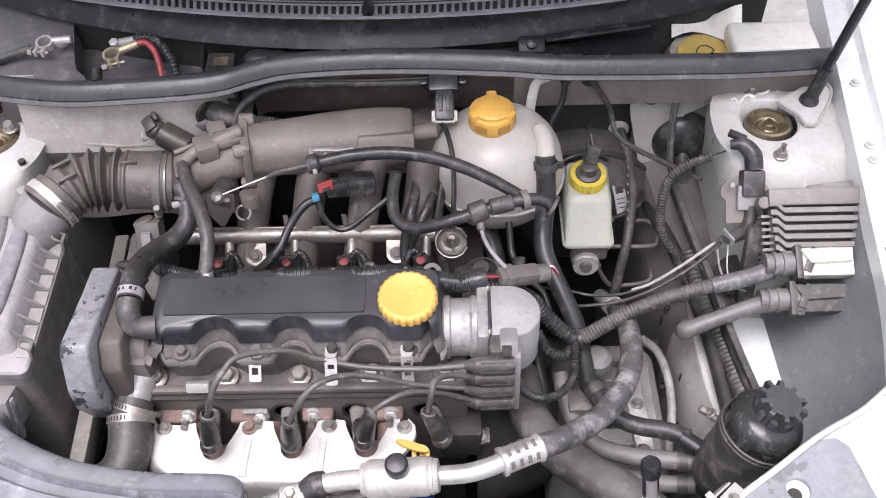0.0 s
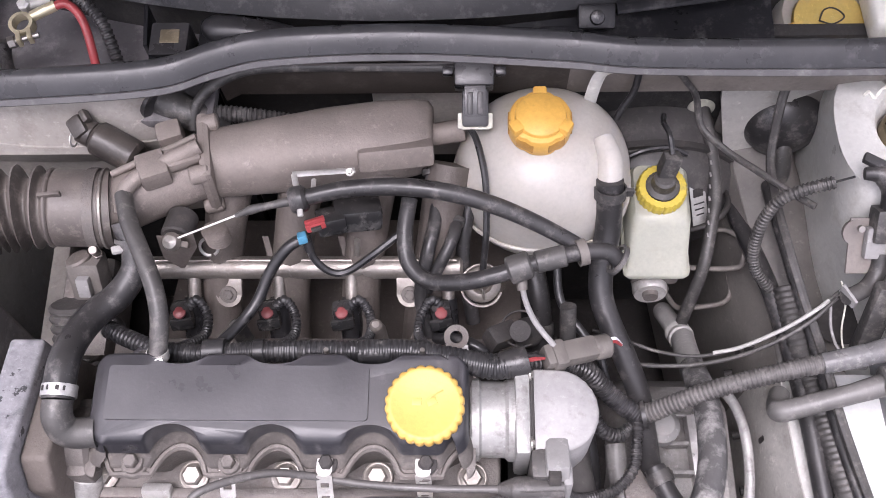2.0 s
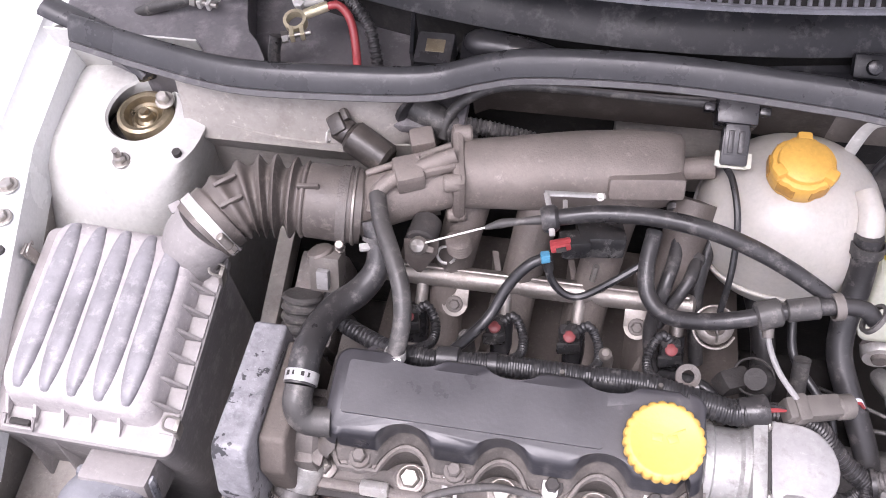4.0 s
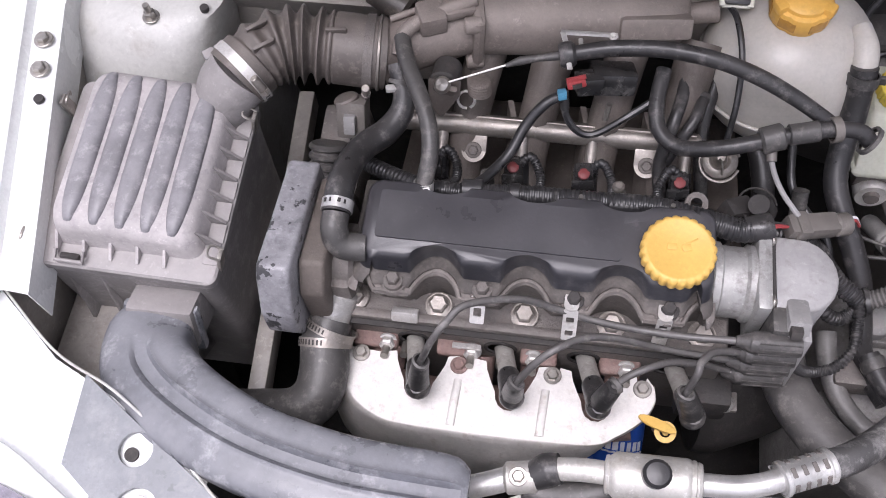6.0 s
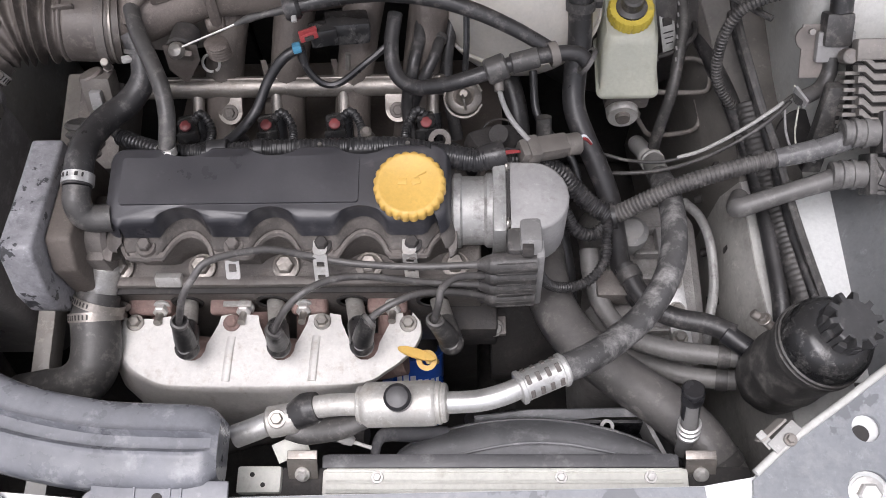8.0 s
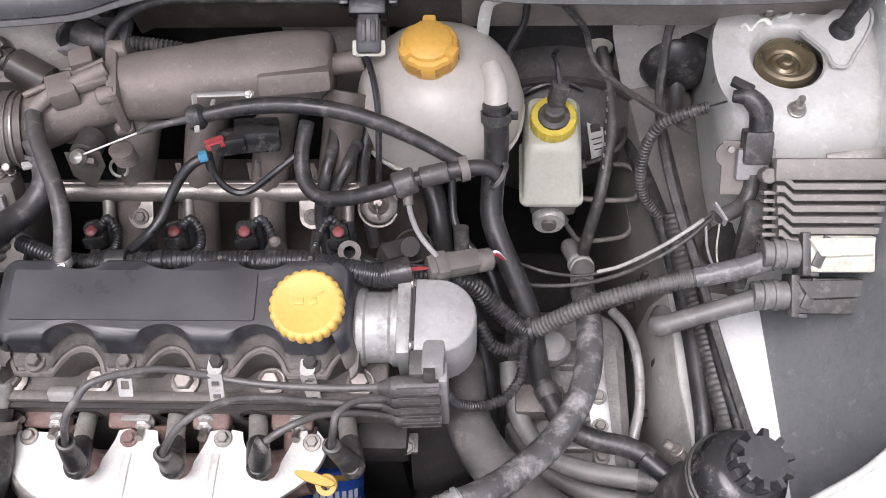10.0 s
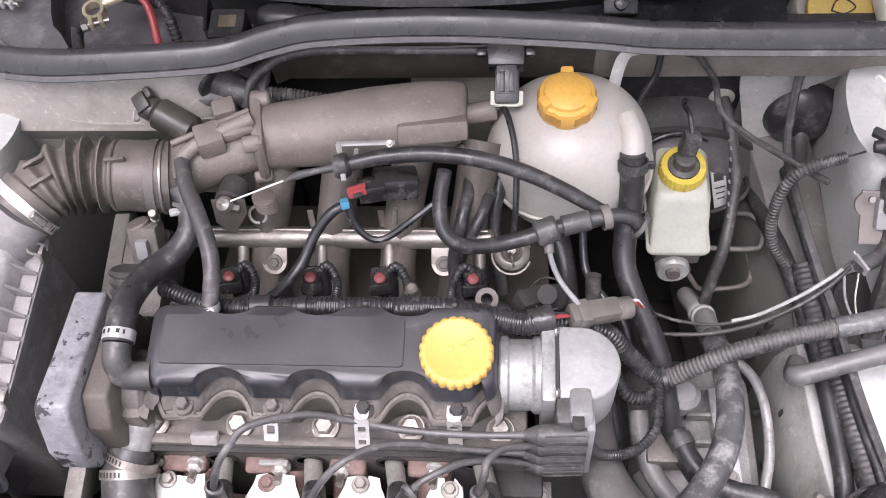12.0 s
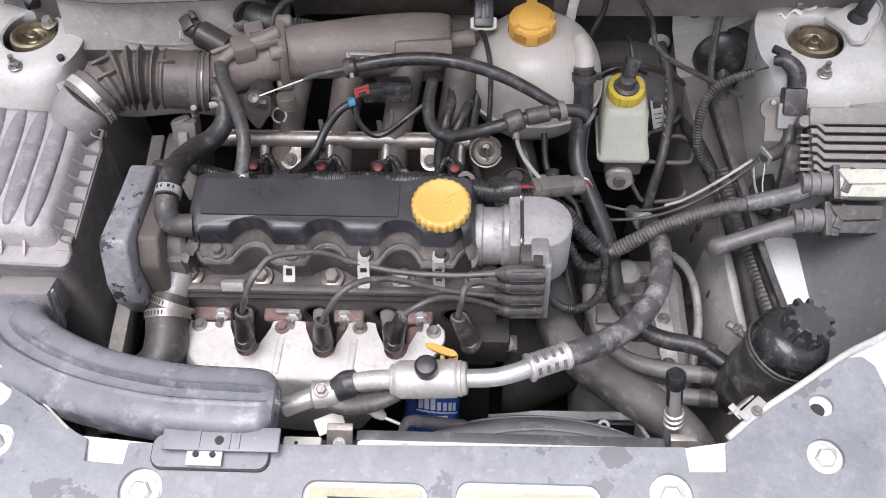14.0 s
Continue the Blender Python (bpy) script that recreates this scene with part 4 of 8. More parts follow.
# ---------- ignition coil and leads ----------
coil = thing("ignition_coil", (0.03, 0.61, 0.80), "silver and grey ignition coil housing on the camshaft end", "ignition coil")
part("spacer", lathe([(0.034, 0), (0.036, 0.002), (0.036, 0.008), (0.033, 0.010), (0.033, 0.030), (0.036, 0.033), (0.036, 0.040)], (-0.023, 0.612, 0.812), (1, 0, 0), 32), GREY_METAL, coil, "stained aluminium spacer")
part("flange", block((0.013, 0.078, 0.074), (0.0215, 0.611, 0.812), 0.004), GREY_METAL, coil)
part("gap", block((0.004, 0.066, 0.066), (0.0295, 0.611, 0.812), 0.002), DARK, coil)
coil_rings = []
for z, g in ((0.772, 0.0), (0.778, 0.0), (0.8395, 0.0), (0.8420, 0.0010), (0.8432, 0.0030)):
    ring = [(0.0315, 0.5755 + g), (0.0315, 0.6485 - g)]
    ring += [(0.0520 + (0.0345 - g) * math.cos(a), 0.612 + (0.0365 - g) * math.sin(a)) for a in (radians(90 - 15 * k) for k in range(13))]
    coil_rings.append([V((x, y, z + 0.05 * (0.612 - y) - 0.04 * (x - 0.05))) for x, y in ring])
COIL = material("pale_coil_plastic", (0.40, 0.39, 0.385), 0.45, spread=0.12, blotch=0.25, dirt=(0.22, 0.205, 0.19), amount=0.34, bump=0.08, scale=30)
part("coil_cap", loft(coil_rings), COIL, coil, "matt grey plastic coil cap", sharp=50)
part("plug_socket", block((0.020, 0.034, 0.040), pose(0.049, 0.566, 0.832, -24, 0, 0), 0.004), GREY_PLASTIC, coil)
part("socket_window", block((0.010, 0.010, 0.010), pose(0.046, 0.553, 0.850, -24, 0, 0), 0.001), DARK, coil)
for dy in (-0.030, 0.030):
    part("screw", bolt((0.0275, 0.612 + dy, 0.844), (1, 0, 0), 0.004, 0.003), STEEL, coil)
part("tower_block", block((0.030, 0.026, 0.104), pose(0.042, 0.562, 0.795, -4, 0, 0), 0.006), DUSTY_RUBBER, coil)
part("socket_rib", block((0.008, 0.020, 0.092), pose(0.0575, 0.553, 0.797, -6, 0, 0), 0.003), GREY_PLASTIC, coil)

LEAD_SHEATH = material("dusty_lead_sheath", (0.085, 0.08, 0.078), 0.4, spread=0.3, dirt=(0.28, 0.265, 0.25), amount=0.42, top_dust=0.3, bump=0.05, scale=30)
SLEEVE = material("dull_heat_sleeve", (0.44, 0.42, 0.385), 0.5, metal=0.1, spread=0.15, dirt=(0.16, 0.14, 0.125), amount=0.45, bump=0.12, scale=40)
COIL_BOOT = material("greyed_boot_rubber", (0.055, 0.052, 0.050), 0.45, spread=0.3, dirt=(0.19, 0.175, 0.165), amount=0.45, top_dust=0.2, bump=0.2, scale=40)
lead_ends = ((0.012, 0.547, 0.832), (0.012, 0.544, 0.790), (0.012, 0.541, 0.768), (0.012, 0.545, 0.811))
lead_mids = (
    [(-0.2600, 0.507, 0.853), (-0.248, 0.520, 0.868), (-0.232, 0.535, 0.874), (-0.19, 0.552, 0.858), (-0.155, 0.556, 0.835), (-0.112, 0.552, 0.825), (-0.05, 0.549, 0.823)],
    [(-0.169, 0.502, 0.842), (-0.150, 0.515, 0.852), (-0.127, 0.530, 0.842), (-0.099, 0.538, 0.827), (-0.052, 0.543, 0.801)],
    [(-0.088, 0.508, 0.818), (-0.069, 0.518, 0.820), (-0.050, 0.528, 0.811), (-0.020, 0.536, 0.792)],
    [(-0.0335, 0.508, 0.842), (-0.031, 0.518, 0.846), (-0.019, 0.532, 0.836), (-0.003, 0.540, 0.822)])
boot_feet = ((-0.276, 0.490, 0.776), (-0.1885, 0.4915, 0.776), (-0.1095, 0.4920, 0.777), (-0.0250, 0.494, 0.774))
boot_tops = ((-0.2715, 0.498, 0.818), (-0.185, 0.490, 0.815), (-0.099, 0.498, 0.818), (-0.0385, 0.499, 0.815))
for foot, top, mids, end in zip(boot_feet, boot_tops, lead_mids, lead_ends):
    lead = thing("spark_plug_lead", foot, "black rubber ignition lead with a folded plug boot", "ignition lead", "leads on the engine")
    f, top, e = V(foot), V(top), V(end)
    deep = f + V((-0.0175, 0.070, -0.044))
    d = (deep - f).normalized()
    boot = DUSTY_RUBBER if foot[0] > -0.05 else RUBBER
    part("sleeve", rod(deep, f + d * 0.018, 0.0090, 18, 0.001), SLEEVE, lead, "dull metal heat sleeve")
    part("plug_boot", tube([f - d * 0.004, f + d * 0.010, f + d * 0.026, f + d * 0.030], [0.0112, 0.0112, 0.0108, 0.0098], seg=16), boot, lead)
    part("cable_boot", tube([f + V((0, 0, -0.004)), f.lerp(top, 0.35), f.lerp(top, 0.75), top], [0.0108, 0.0098, 0.0086, 0.0074], seg=16), boot, lead)
    part("boot_end", lathe([(0.004, -0.011), (0.0098, -0.007), (0.0120, 0.0), (0.0104, 0.007), (0.006, 0.011)], f + V((0, -0.001, -0.003)), (0, -0.35, 0.94), 18), boot, lead)
    part("boot_cuff", lathe([(0.0064, -0.003), (0.0083, -0.002), (0.0083, 0.002), (0.0064, 0.003)], top, V(mids[0]) - top, 18, hole=True), GREY_HOSE, lead)
    part("wire", tube([f.lerp(top, 0.8), top, *mids, end], 0.0034, seg=10), LEAD_SHEATH, lead)
    boot = part("coil_boot", tube([e + V((-0.012, 0, 0)), e + V((-0.002, 0, 0)), e + V((0.006, 0, 0)), e + V((0.042, 0.002, -0.001))], [0.0042, 0.0085, 0.0104, 0.0106], seg=16), COIL_BOOT, lead)
    for k in range(5):
        q = radians(-64 + 32 * k)
        o = V((0, -0.0104 * math.cos(q), 0.0104 * math.sin(q)))
        part("grip_rib", rod(e + o + V((0.006, 0, 0)), e + o + V((0.041, 0.002, -0.001)), 0.0008, 6), COIL_BOOT, boot)

# ---------- exhaust heat shield ----------
shield = thing("heat_shield", (-0.205, 0.48, 0.70), "pressed aluminium exhaust heat shield with notches for plugs", "heat shield")


def shield_outline():
    pts = [(-0.352, 0.532), (-0.333, 0.534), (-0.322, 0.528)]
    rear = [(-0.322, 0.528)]
    for cx in (-0.280, -0.192, -0.110):
        rear += [(cx - 0.0255, 0.531), (cx - 0.0235, 0.522), (cx - 0.0185, 0.511), (cx - 0.0140, 0.502)]
        rear += [(cx + 0.0130 * math.cos(radians(a)), 0.4975 + 0.0130 * math.sin(radians(a))) for a in range(195, 346, 30)]
        rear += [(cx + 0.0140, 0.502), (cx + 0.0185, 0.511), (cx + 0.0235, 0.522), (cx + 0.0255, 0.531)]
        rear += [(cx + 0.036, 0.533), (cx + 0.038, 0.524), (cx + 0.044, 0.524), (cx + 0.046, 0.533)]
    rear = [p for p in rear if p[0] < -0.062] + [(-0.058, 0.526)]
    return [(-0.352, 0.530)] + rear + edge[::-1][1:-1]


edge = [(-0.352, 0.530), (-0.3525, 0.500), (-0.340, 0.480), (-0.318, 0.466), (-0.29, 0.460), (-0.20, 0.459), (-0.115, 0.462), (-0.088, 0.474), (-0.066, 0.492), (-0.056, 0.510), (-0.057, 0.526)]
edge = [(p.x, p.y) for p in spline([(x, y, 0) for x, y in edge], 6)]
sh_out = shield_outline()
part("top_sheet", plate(sh_out[::-1], [], lambda x, y: 0.747 - 0.03 * max(0, 0.50 - y), 0.0016), SHIELD, shield)
def drop(x):
    return min(1.0, max(0.06, (-0.095 - x) / 0.06))


sk = []
for out, down in ((0.0, 0.0), (0.0035, 0.0012), (0.006, 0.006), (0.014, 0.024), (0.020, 0.052), (0.021, 0.095)):
    sk.append([V((x + out * 0.8 * drop(x) * max(-1.0, min(1.0, (x + 0.205) / 0.14)) ** 3, y - out * drop(x) * (1.0 - 0.5 * min(1.0, abs(x + 0.205) / 0.15)), 0.7475 - 0.03 * max(0, 0.50 - y) - down * drop(x))) for x, y in edge])
bm = loft(sk, False, False)
bmesh.ops.solidify(bm, geom=bm.faces[:], thickness=0.0014)
part("skirt", bm, SHIELD, shield, sharp=60)
for x in (-0.243, -0.159):
    part("pressed_rib", tube([(x + 0.001, 0.509, 0.7465), (x, 0.490, 0.7475), (x - 0.001, 0.464, 0.746)], 0.0042, seg=10, flat=0.6), SHIELD, shield)
for x, y in ((-0.340, 0.524), (-0.243, 0.523), (-0.153, 0.524), (-0.068, 0.521)):
    hexbolt((x, y, 0.7475), (0, 0, 1), 0.0058, 0.005, shield, RUST if x == -0.243 else STEEL)

exh = thing("exhaust_manifold", (-0.21, 0.51, 0.69), "rusty cast iron exhaust manifold under the heat shield", "exhaust manifold")
part("log", tube([(-0.345, 0.508, 0.705), (-0.28, 0.500, 0.702), (-0.20, 0.498, 0.700), (-0.12, 0.500, 0.702), (-0.075, 0.506, 0.708)], 0.024, seg=16), RUST, exh)
for x in (-0.318, -0.228, -0.168, -0.085):
    part("port_pipe", rod((x, 0.545, 0.722), (x, 0.505, 0.704), 0.017, 14), RUST, exh)
for x in (-0.300, -0.205, -0.118):
    part("stud", rod((x, 0.548, 0.729), (x, 0.530, 0.738), 0.0042, 10), STEEL, exh)

# ---------- timing belt cover ----------
tc = thing("timing_cover", (-0.40, 0.6, 0.70), "dented dark grey painted timing belt cover", "timing cover")
PAINTED = material("scuffed_dark_paint", (0.29, 0.285, 0.30), 0.36, spread=0.30, dirt=(0.09, 0.09, 0.10), amount=0.36, bump=0.25, scale=38, chips=(0.02, 0.02, 0.022))
part("face", extrude_x([(0.666, 0.866), (0.620, 0.872), (0.560, 0.882), (0.545, 0.884), (0.537, 0.876), (0.518, 0.836), (0.516, 0.805), (0.534, 0.755), (0.556, 0.722), (0.666, 0.722)], -0.420, -0.389, 0.004), PAINTED, tc)
part("back_plate", extrude_x([(0.655, 0.856), (0.56, 0.868), (0.54, 0.84), (0.54, 0.62), (0.69, 0.62)], -0.388, -0.364, 0.004), GRIMY_CAST, tc)

# thermostat housing between cover and head
part("thermostat_housing", merge(rod((-0.385, 0.590, 0.815), (-0.345, 0.590, 0.815), 0.030, 24, 0.004), block((0.02, 0.07, 0.06), (-0.356, 0.59, 0.80), 0.006)), DIRTY_CAST, engine)
part("water_neck", rod((-0.358, 0.566, 0.800), (-0.376, 0.520, 0.755), 0.0155, 20, 0.002), SILVER, engine, "bare aluminium coolant neck")

# ---------- intake: throttle body, plenum, runners ----------
intake = thing("intake_manifold", (-0.16, 0.84, 0.80), "dusty cast aluminium intake manifold with long plenum", "intake manifold")
ax0, ax1 = V((-0.258, 0.832, 0.884)), V((-0.058, 0.872, 0.868))
prings = []
for f, ry, rz, e in ((0.0, 0.031, 0.030, 2.2), (0.04, 0.032, 0.031, 2.2), (0.25, 0.034, 0.034, 2.2), (0.5, 0.0365, 0.036, 2.4), (0.75, 0.0365, 0.035, 2.6), (0.92, 0.0335, 0.032, 2.8), (0.98, 0.031, 0.029, 2.8), (1.0, 0.026, 0.024, 2.6)):
    c = ax0.lerp(ax1, f)
    prings.append([c + V((0, ry * math.copysign(abs(math.cos(q)) ** (2 / e), math.cos(q)), rz * math.copysign(abs(math.sin(q)) ** (2 / e), math.sin(q)))) for q in (2 * math.pi * k / 36 for k in range(36))])
part("plenum", loft(prings), PLENUM, intake, sharp=50)
part("step_block", block((0.070, 0.034, 0.022), pose(-0.092, 0.842, 0.886, -30, 4, 9), 0.005), PLENUM, intake)
part("end_stub", rod((-0.062, 0.872, 0.868), (-0.028, 0.876, 0.872), 0.011, 16, 0.001), PLENUM, intake)
part("flange", block((0.012, 0.070, 0.068), pose(-0.2625, 0.831, 0.884, 0, 4, 11), 0.006), PLENUM, intake)
for dy, dz in ((0.027, 0.026), (-0.027, 0.026), (0.027, -0.026), (-0.027, -0.026)):
    part("flange_boss", rod((-0.270, 0.829 + dy, 0.884 + dz), (-0.252, 0.833 + dy, 0.884 + dz), 0.0085, 14, 0.002), PLENUM, intake)
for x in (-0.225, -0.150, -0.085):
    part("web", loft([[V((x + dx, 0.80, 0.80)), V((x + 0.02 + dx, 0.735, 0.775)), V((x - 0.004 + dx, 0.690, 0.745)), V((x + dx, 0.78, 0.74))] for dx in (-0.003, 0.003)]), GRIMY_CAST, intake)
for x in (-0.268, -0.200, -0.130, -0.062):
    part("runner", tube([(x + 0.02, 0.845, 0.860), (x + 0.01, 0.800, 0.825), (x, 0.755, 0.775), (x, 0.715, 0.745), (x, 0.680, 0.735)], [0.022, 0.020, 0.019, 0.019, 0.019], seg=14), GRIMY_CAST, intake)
# added sheet that catches light, so the gaps between runners aren't black
part("light_catching_sheet", sheet(lambda u, v: (u, 0.700 + 0.19 * v, 0.700 - 0.03 * v + 0.010 * math.sin(70 * u) * (1 - v)), -0.345, 0.03, 0, 1, 40, 8, 0.004), GRIMY_CAST, intake, "added sheet below the runners, catching light in the gaps")
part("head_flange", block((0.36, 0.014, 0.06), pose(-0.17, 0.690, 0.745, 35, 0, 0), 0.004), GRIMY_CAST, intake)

IDLE_RUBBER = material("oily_motor_plastic", (0.045, 0.039, 0.035), 0.42, spread=0.3, dirt=(0.17, 0.145, 0.125), amount=0.4, top_dust=0.3, bump=0.12, scale=34)
tb = thing("throttle_unit", (-0.31, 0.805, 0.85), "dusty aluminium throttle body with cable lever", "throttle body")
part("barrel", lathe([(0.031, 0), (0.031, 0.010), (0.028, 0.014), (0.028, 0.095), (0.030, 0.104)], (-0.356, 0.788, 0.876), V((-0.262, 0.831, 0.884)) - V((-0.356, 0.788, 0.876)), 28), PLENUM, tb)
part("idle_motor", rod((-0.370, 0.854, 0.897), (-0.330, 0.836, 0.884), 0.0165, 22, 0.004), IDLE_RUBBER, tb, "dusty black idle control motor")
part("motor_plug", merge(rod((-0.384, 0.860, 0.902), (-0.368, 0.853, 0.897), 0.0125, 18, 0.003), block((0.016, 0.020, 0.020), pose(-0.380, 0.858, 0.905, 20, -25, 25), 0.004)), IDLE_RUBBER, tb)
part("plug_clip", block((0.006, 0.012, 0.010), pose(-0.374, 0.864, 0.914, 20, -25, 25), 0.002), IDLE_RUBBER, tb)
part("wire_ring", tube([(-0.391 + 0.001 * math.cos(q), 0.853 + 0.0065 * math.cos(q), 0.893 + 0.0065 * math.sin(q)) for q in (radians(30 + 24 * k) for k in range(11))], 0.0012, seg=6), ZINC, tb)
part("sensor_boss", block((0.024, 0.022, 0.030), pose(-0.300, 0.856, 0.890, 0, 0, 20), 0.005), PLENUM, tb)
part("vent_pipe", tube([(-0.262, 0.826, 0.922), (-0.290, 0.812, 0.918), (-0.315, 0.798, 0.914), (-0.327, 0.785, 0.908), (-0.328, 0.770, 0.900)], 0.0072, seg=12), PLENUM, tb)
part("pipe_block", block((0.026, 0.028, 0.022), pose(-0.302, 0.806, 0.914, 0, 4, 24), 0.004), PLENUM, tb)
part("top_fillet", rod((-0.342, 0.806, 0.907), (-0.268, 0.839, 0.917), 0.0032, 10), PLENUM, tb)
part("sump_tray", block((0.030, 0.020, 0.010), pose(-0.277, 0.818, 0.916, 0, 4, 24), 0.003), PLENUM, tb)
lever = part("throttle_lever", block((0.022, 0.006, 0.030), pose(-0.284, 0.752, 0.876, 25, 15, 0), 0.002), GRIMY_CAST, tb, "greasy zinc throttle lever")
part("ball_joint", lathe([(0.0, -0.009), (0.006, -0.006), (0.0085, 0), (0.006, 0.006), (0.0, 0.009)], (-0.284, 0.747, 0.890), (0, -0.5, 0.85), 16), STEEL, lever)
part("spring_eye", tube([(-0.2655 + 0.0085 * math.cos(a), 0.766 + 0.005 * math.sin(a), 0.8428 + 0.0075 * math.sin(a)) for a in (radians(-60 + 28 * k) for k in range(13))], 0.0015, seg=6), ZINC, tb)
part("lever_leaf", loft([[V((x + dx, y, z)) for x, y, z in ((-0.296, 0.752, 0.892), (-0.270, 0.758, 0.884), (-0.272, 0.756, 0.862), (-0.288, 0.746, 0.840), (-0.297, 0.745, 0.862))] for dx in (-0.002, 0.002)]), GRIMY_CAST, tb)
part("lever_drum", rod((-0.286, 0.758, 0.876), (-0.284, 0.785, 0.870), 0.014, 18, 0.002), DARK, tb)
for k in range(5):
    part("return_spring", lathe([(0.010, 0), (0.0118, 0.0012), (0.010, 0.0024)], (-0.252, 0.765, 0.858 + 0.0042 * k), (0.1, 0.2, 1), 16), GRIMY_CAST, tb)

# ---------- rubber intake bellows ----------
bel = thing("intake_bellows", (-0.42, 0.76, 0.85), "dusty brown ribbed rubber intake bellows", "air hose")
bp = spline([(-0.4835, 0.737, 0.887), (-0.477, 0.7455, 0.8895), (-0.466, 0.760, 0.892), (-0.450, 0.7735, 0.892), (-0.427, 0.7815, 0.889), (-0.394, 0.7850, 0.884), (-0.361, 0.7870, 0.8786), (-0.348, 0.7890, 0.876)], 16)
bp = resample(bp, 0.0016)
brs = []
for p in bp:
    base = 0.0296 if p.x < -0.396 else 0.0352
    if p.x < -0.470:
        base = 0.0335
    elif p.x < -0.396:
        for cx, up in ((-0.4635, 0.0050), (-0.4500, 0.0080), (-0.4375, 0.0098), (-0.4255, 0.0100), (-0.4100, 0.0088), (-0.3990, 0.0070)):
            base += up * math.exp(-((p.x - cx) / 0.0031) ** 2)
        base -= 0.0030 * math.exp(-((p.x + 0.4178) / 0.003) ** 2)
    brs.append(base)
part("bellows", tube([tuple(p) for p in bp], brs, seg=36, smooth=False), BROWN_RUBBER, bel, sharp=70)
for y, z in ((0.770, 0.926), (0.752, 0.921)):
    part("cuff_web", block((0.022, 0.004, 0.010), pose(-0.462 if y > 0.76 else -0.452, y, z, 20, 0, 40), 0.0015), BROWN_RUBBER, bel)
part("web", block((0.020, 0.004, 0.008), pose(-0.388, 0.778, 0.918, 0, 0, 8), 0.0015), BROWN_RUBBER, bel)
part("drain_spigot", rod((-0.385, 0.752, 0.850), (-0.372, 0.735, 0.815), 0.013, 14, 0.002), BROWN_RUBBER, bel)


def hose_clamp(at, axis, r, parent, width=0.009, screw=(0, -1, 0.4), mat=None):
    """A worm-drive band with its screw housing."""
    mat = mat or STEEL
    c = part("hose_clamp", lathe([(r, -width / 2), (r + 0.0014, -width / 2), (r + 0.0014, width / 2), (r, width / 2)], at, axis, 32, hole=True), mat, parent, "slotted worm-drive clamp")
    s, u, a = basis(axis)
    d = V(screw) - a * V(screw).dot(a)
    d.normalize()
    t = a.cross(d)
    p = V(at) + d * (r + 0.004)
    for k in range(22):
        q = math.atan2(d.dot(u), d.dot(s)) + radians(20 + 9 * k)
        e = s * math.cos(q) + u * math.sin(q)
        m = Matrix((a.cross(e), a, e)).transposed().to_4x4()
        m.translation = V(at) + e * (r + 0.0014)
        part("band_slot", block((0.0016, width * 0.55, 0.0006), m, 0), DARK, c)
    part("screw", rod(p - t * 0.009, p + t * 0.007, 0.0042, 10, 0.0008), DULL_STEEL, c)
    part("screw_head", rod(p + t * 0.007, p + t * 0.012, 0.0050, 6), DULL_STEEL, c)
    return c


hose_clamp((-0.4780, 0.7440, 0.8890), (0.62, 0.76, 0.18), 0.0340, bel, 0.010, (0.024, -0.020, 0.014), ZINC)
hose_clamp((-0.3625, 0.7870, 0.8788), (0.99, 0.08, -0.14), 0.0356, bel, 0.009, (0.2, -1, -0.35), DIRTY_CAST)
part("end_ring", lathe([(0.0350, -0.002), (0.0372, -0.001), (0.0372, 0.001), (0.0350, 0.002)], (-0.3530, 0.7880, 0.8772), (0.99, 0.1, -0.14), 36, hole=True), DULL_STEEL, bel)

# ---------- air filter box ----------
ab = thing("air_filter_box", (-0.54, 0.63, 0.62), "dusty grey plastic air filter box with ribbed lid", "air filter box")


def rr(cx, cy, hx, hy, z, r=0.018, n=6, tx=0.0, ty=0.0, skew=0.0):
    return [V((x + skew * (y - cy), y, z + tx * (x - cx) + ty * (y - cy))) for x, y in rounded(cx - hx, cy - hy, cx + hx, cy + hy, r, n)]


LTX, LTY = -0.10, 0.06
BX, BY = -0.557, 0.6365
part("base", loft([rr(BX, BY, 0.078, 0.086, 0.58, 0.015), rr(BX, BY, 0.084, 0.092, 0.70, 0.012), rr(BX, BY, 0.086, 0.0945, 0.843, 0.010, tx=LTX * 0.6, ty=LTY)]), BOX_PLASTIC, ab)
part("rim", loft([rr(BX, BY, 0.089, 0.0975, 0.841, 0.010, tx=LTX * 0.6, ty=LTY), rr(BX, BY, 0.090, 0.0985, 0.844, 0.010, tx=LTX * 0.6, ty=LTY), rr(BX, BY, 0.090, 0.0985, 0.852, 0.010, tx=LTX * 0.6, ty=LTY), rr(BX, BY, 0.088, 0.0965, 0.854, 0.010, tx=LTX * 0.6, ty=LTY)]), BOX_PLASTIC, ab)
LX, LY = -0.5535, 0.646
lid = part("lid", loft([rr(LX, LY, 0.0705, 0.0865, 0.850, 0.012, tx=LTX, ty=LTY), rr(LX, LY, 0.0670, 0.0840, 0.874, 0.016, tx=LTX, ty=LTY), rr(LX, LY, 0.0640, 0.0815, 0.8835, 0.018, tx=LTX, ty=LTY), rr(LX, LY, 0.056, 0.073, 0.8870, 0.02, tx=LTX, ty=LTY), rr(LX, LY, 0.040, 0.055, 0.8880, 0.02, tx=LTX, ty=LTY)]), PALE_LID, ab, sharp=60)
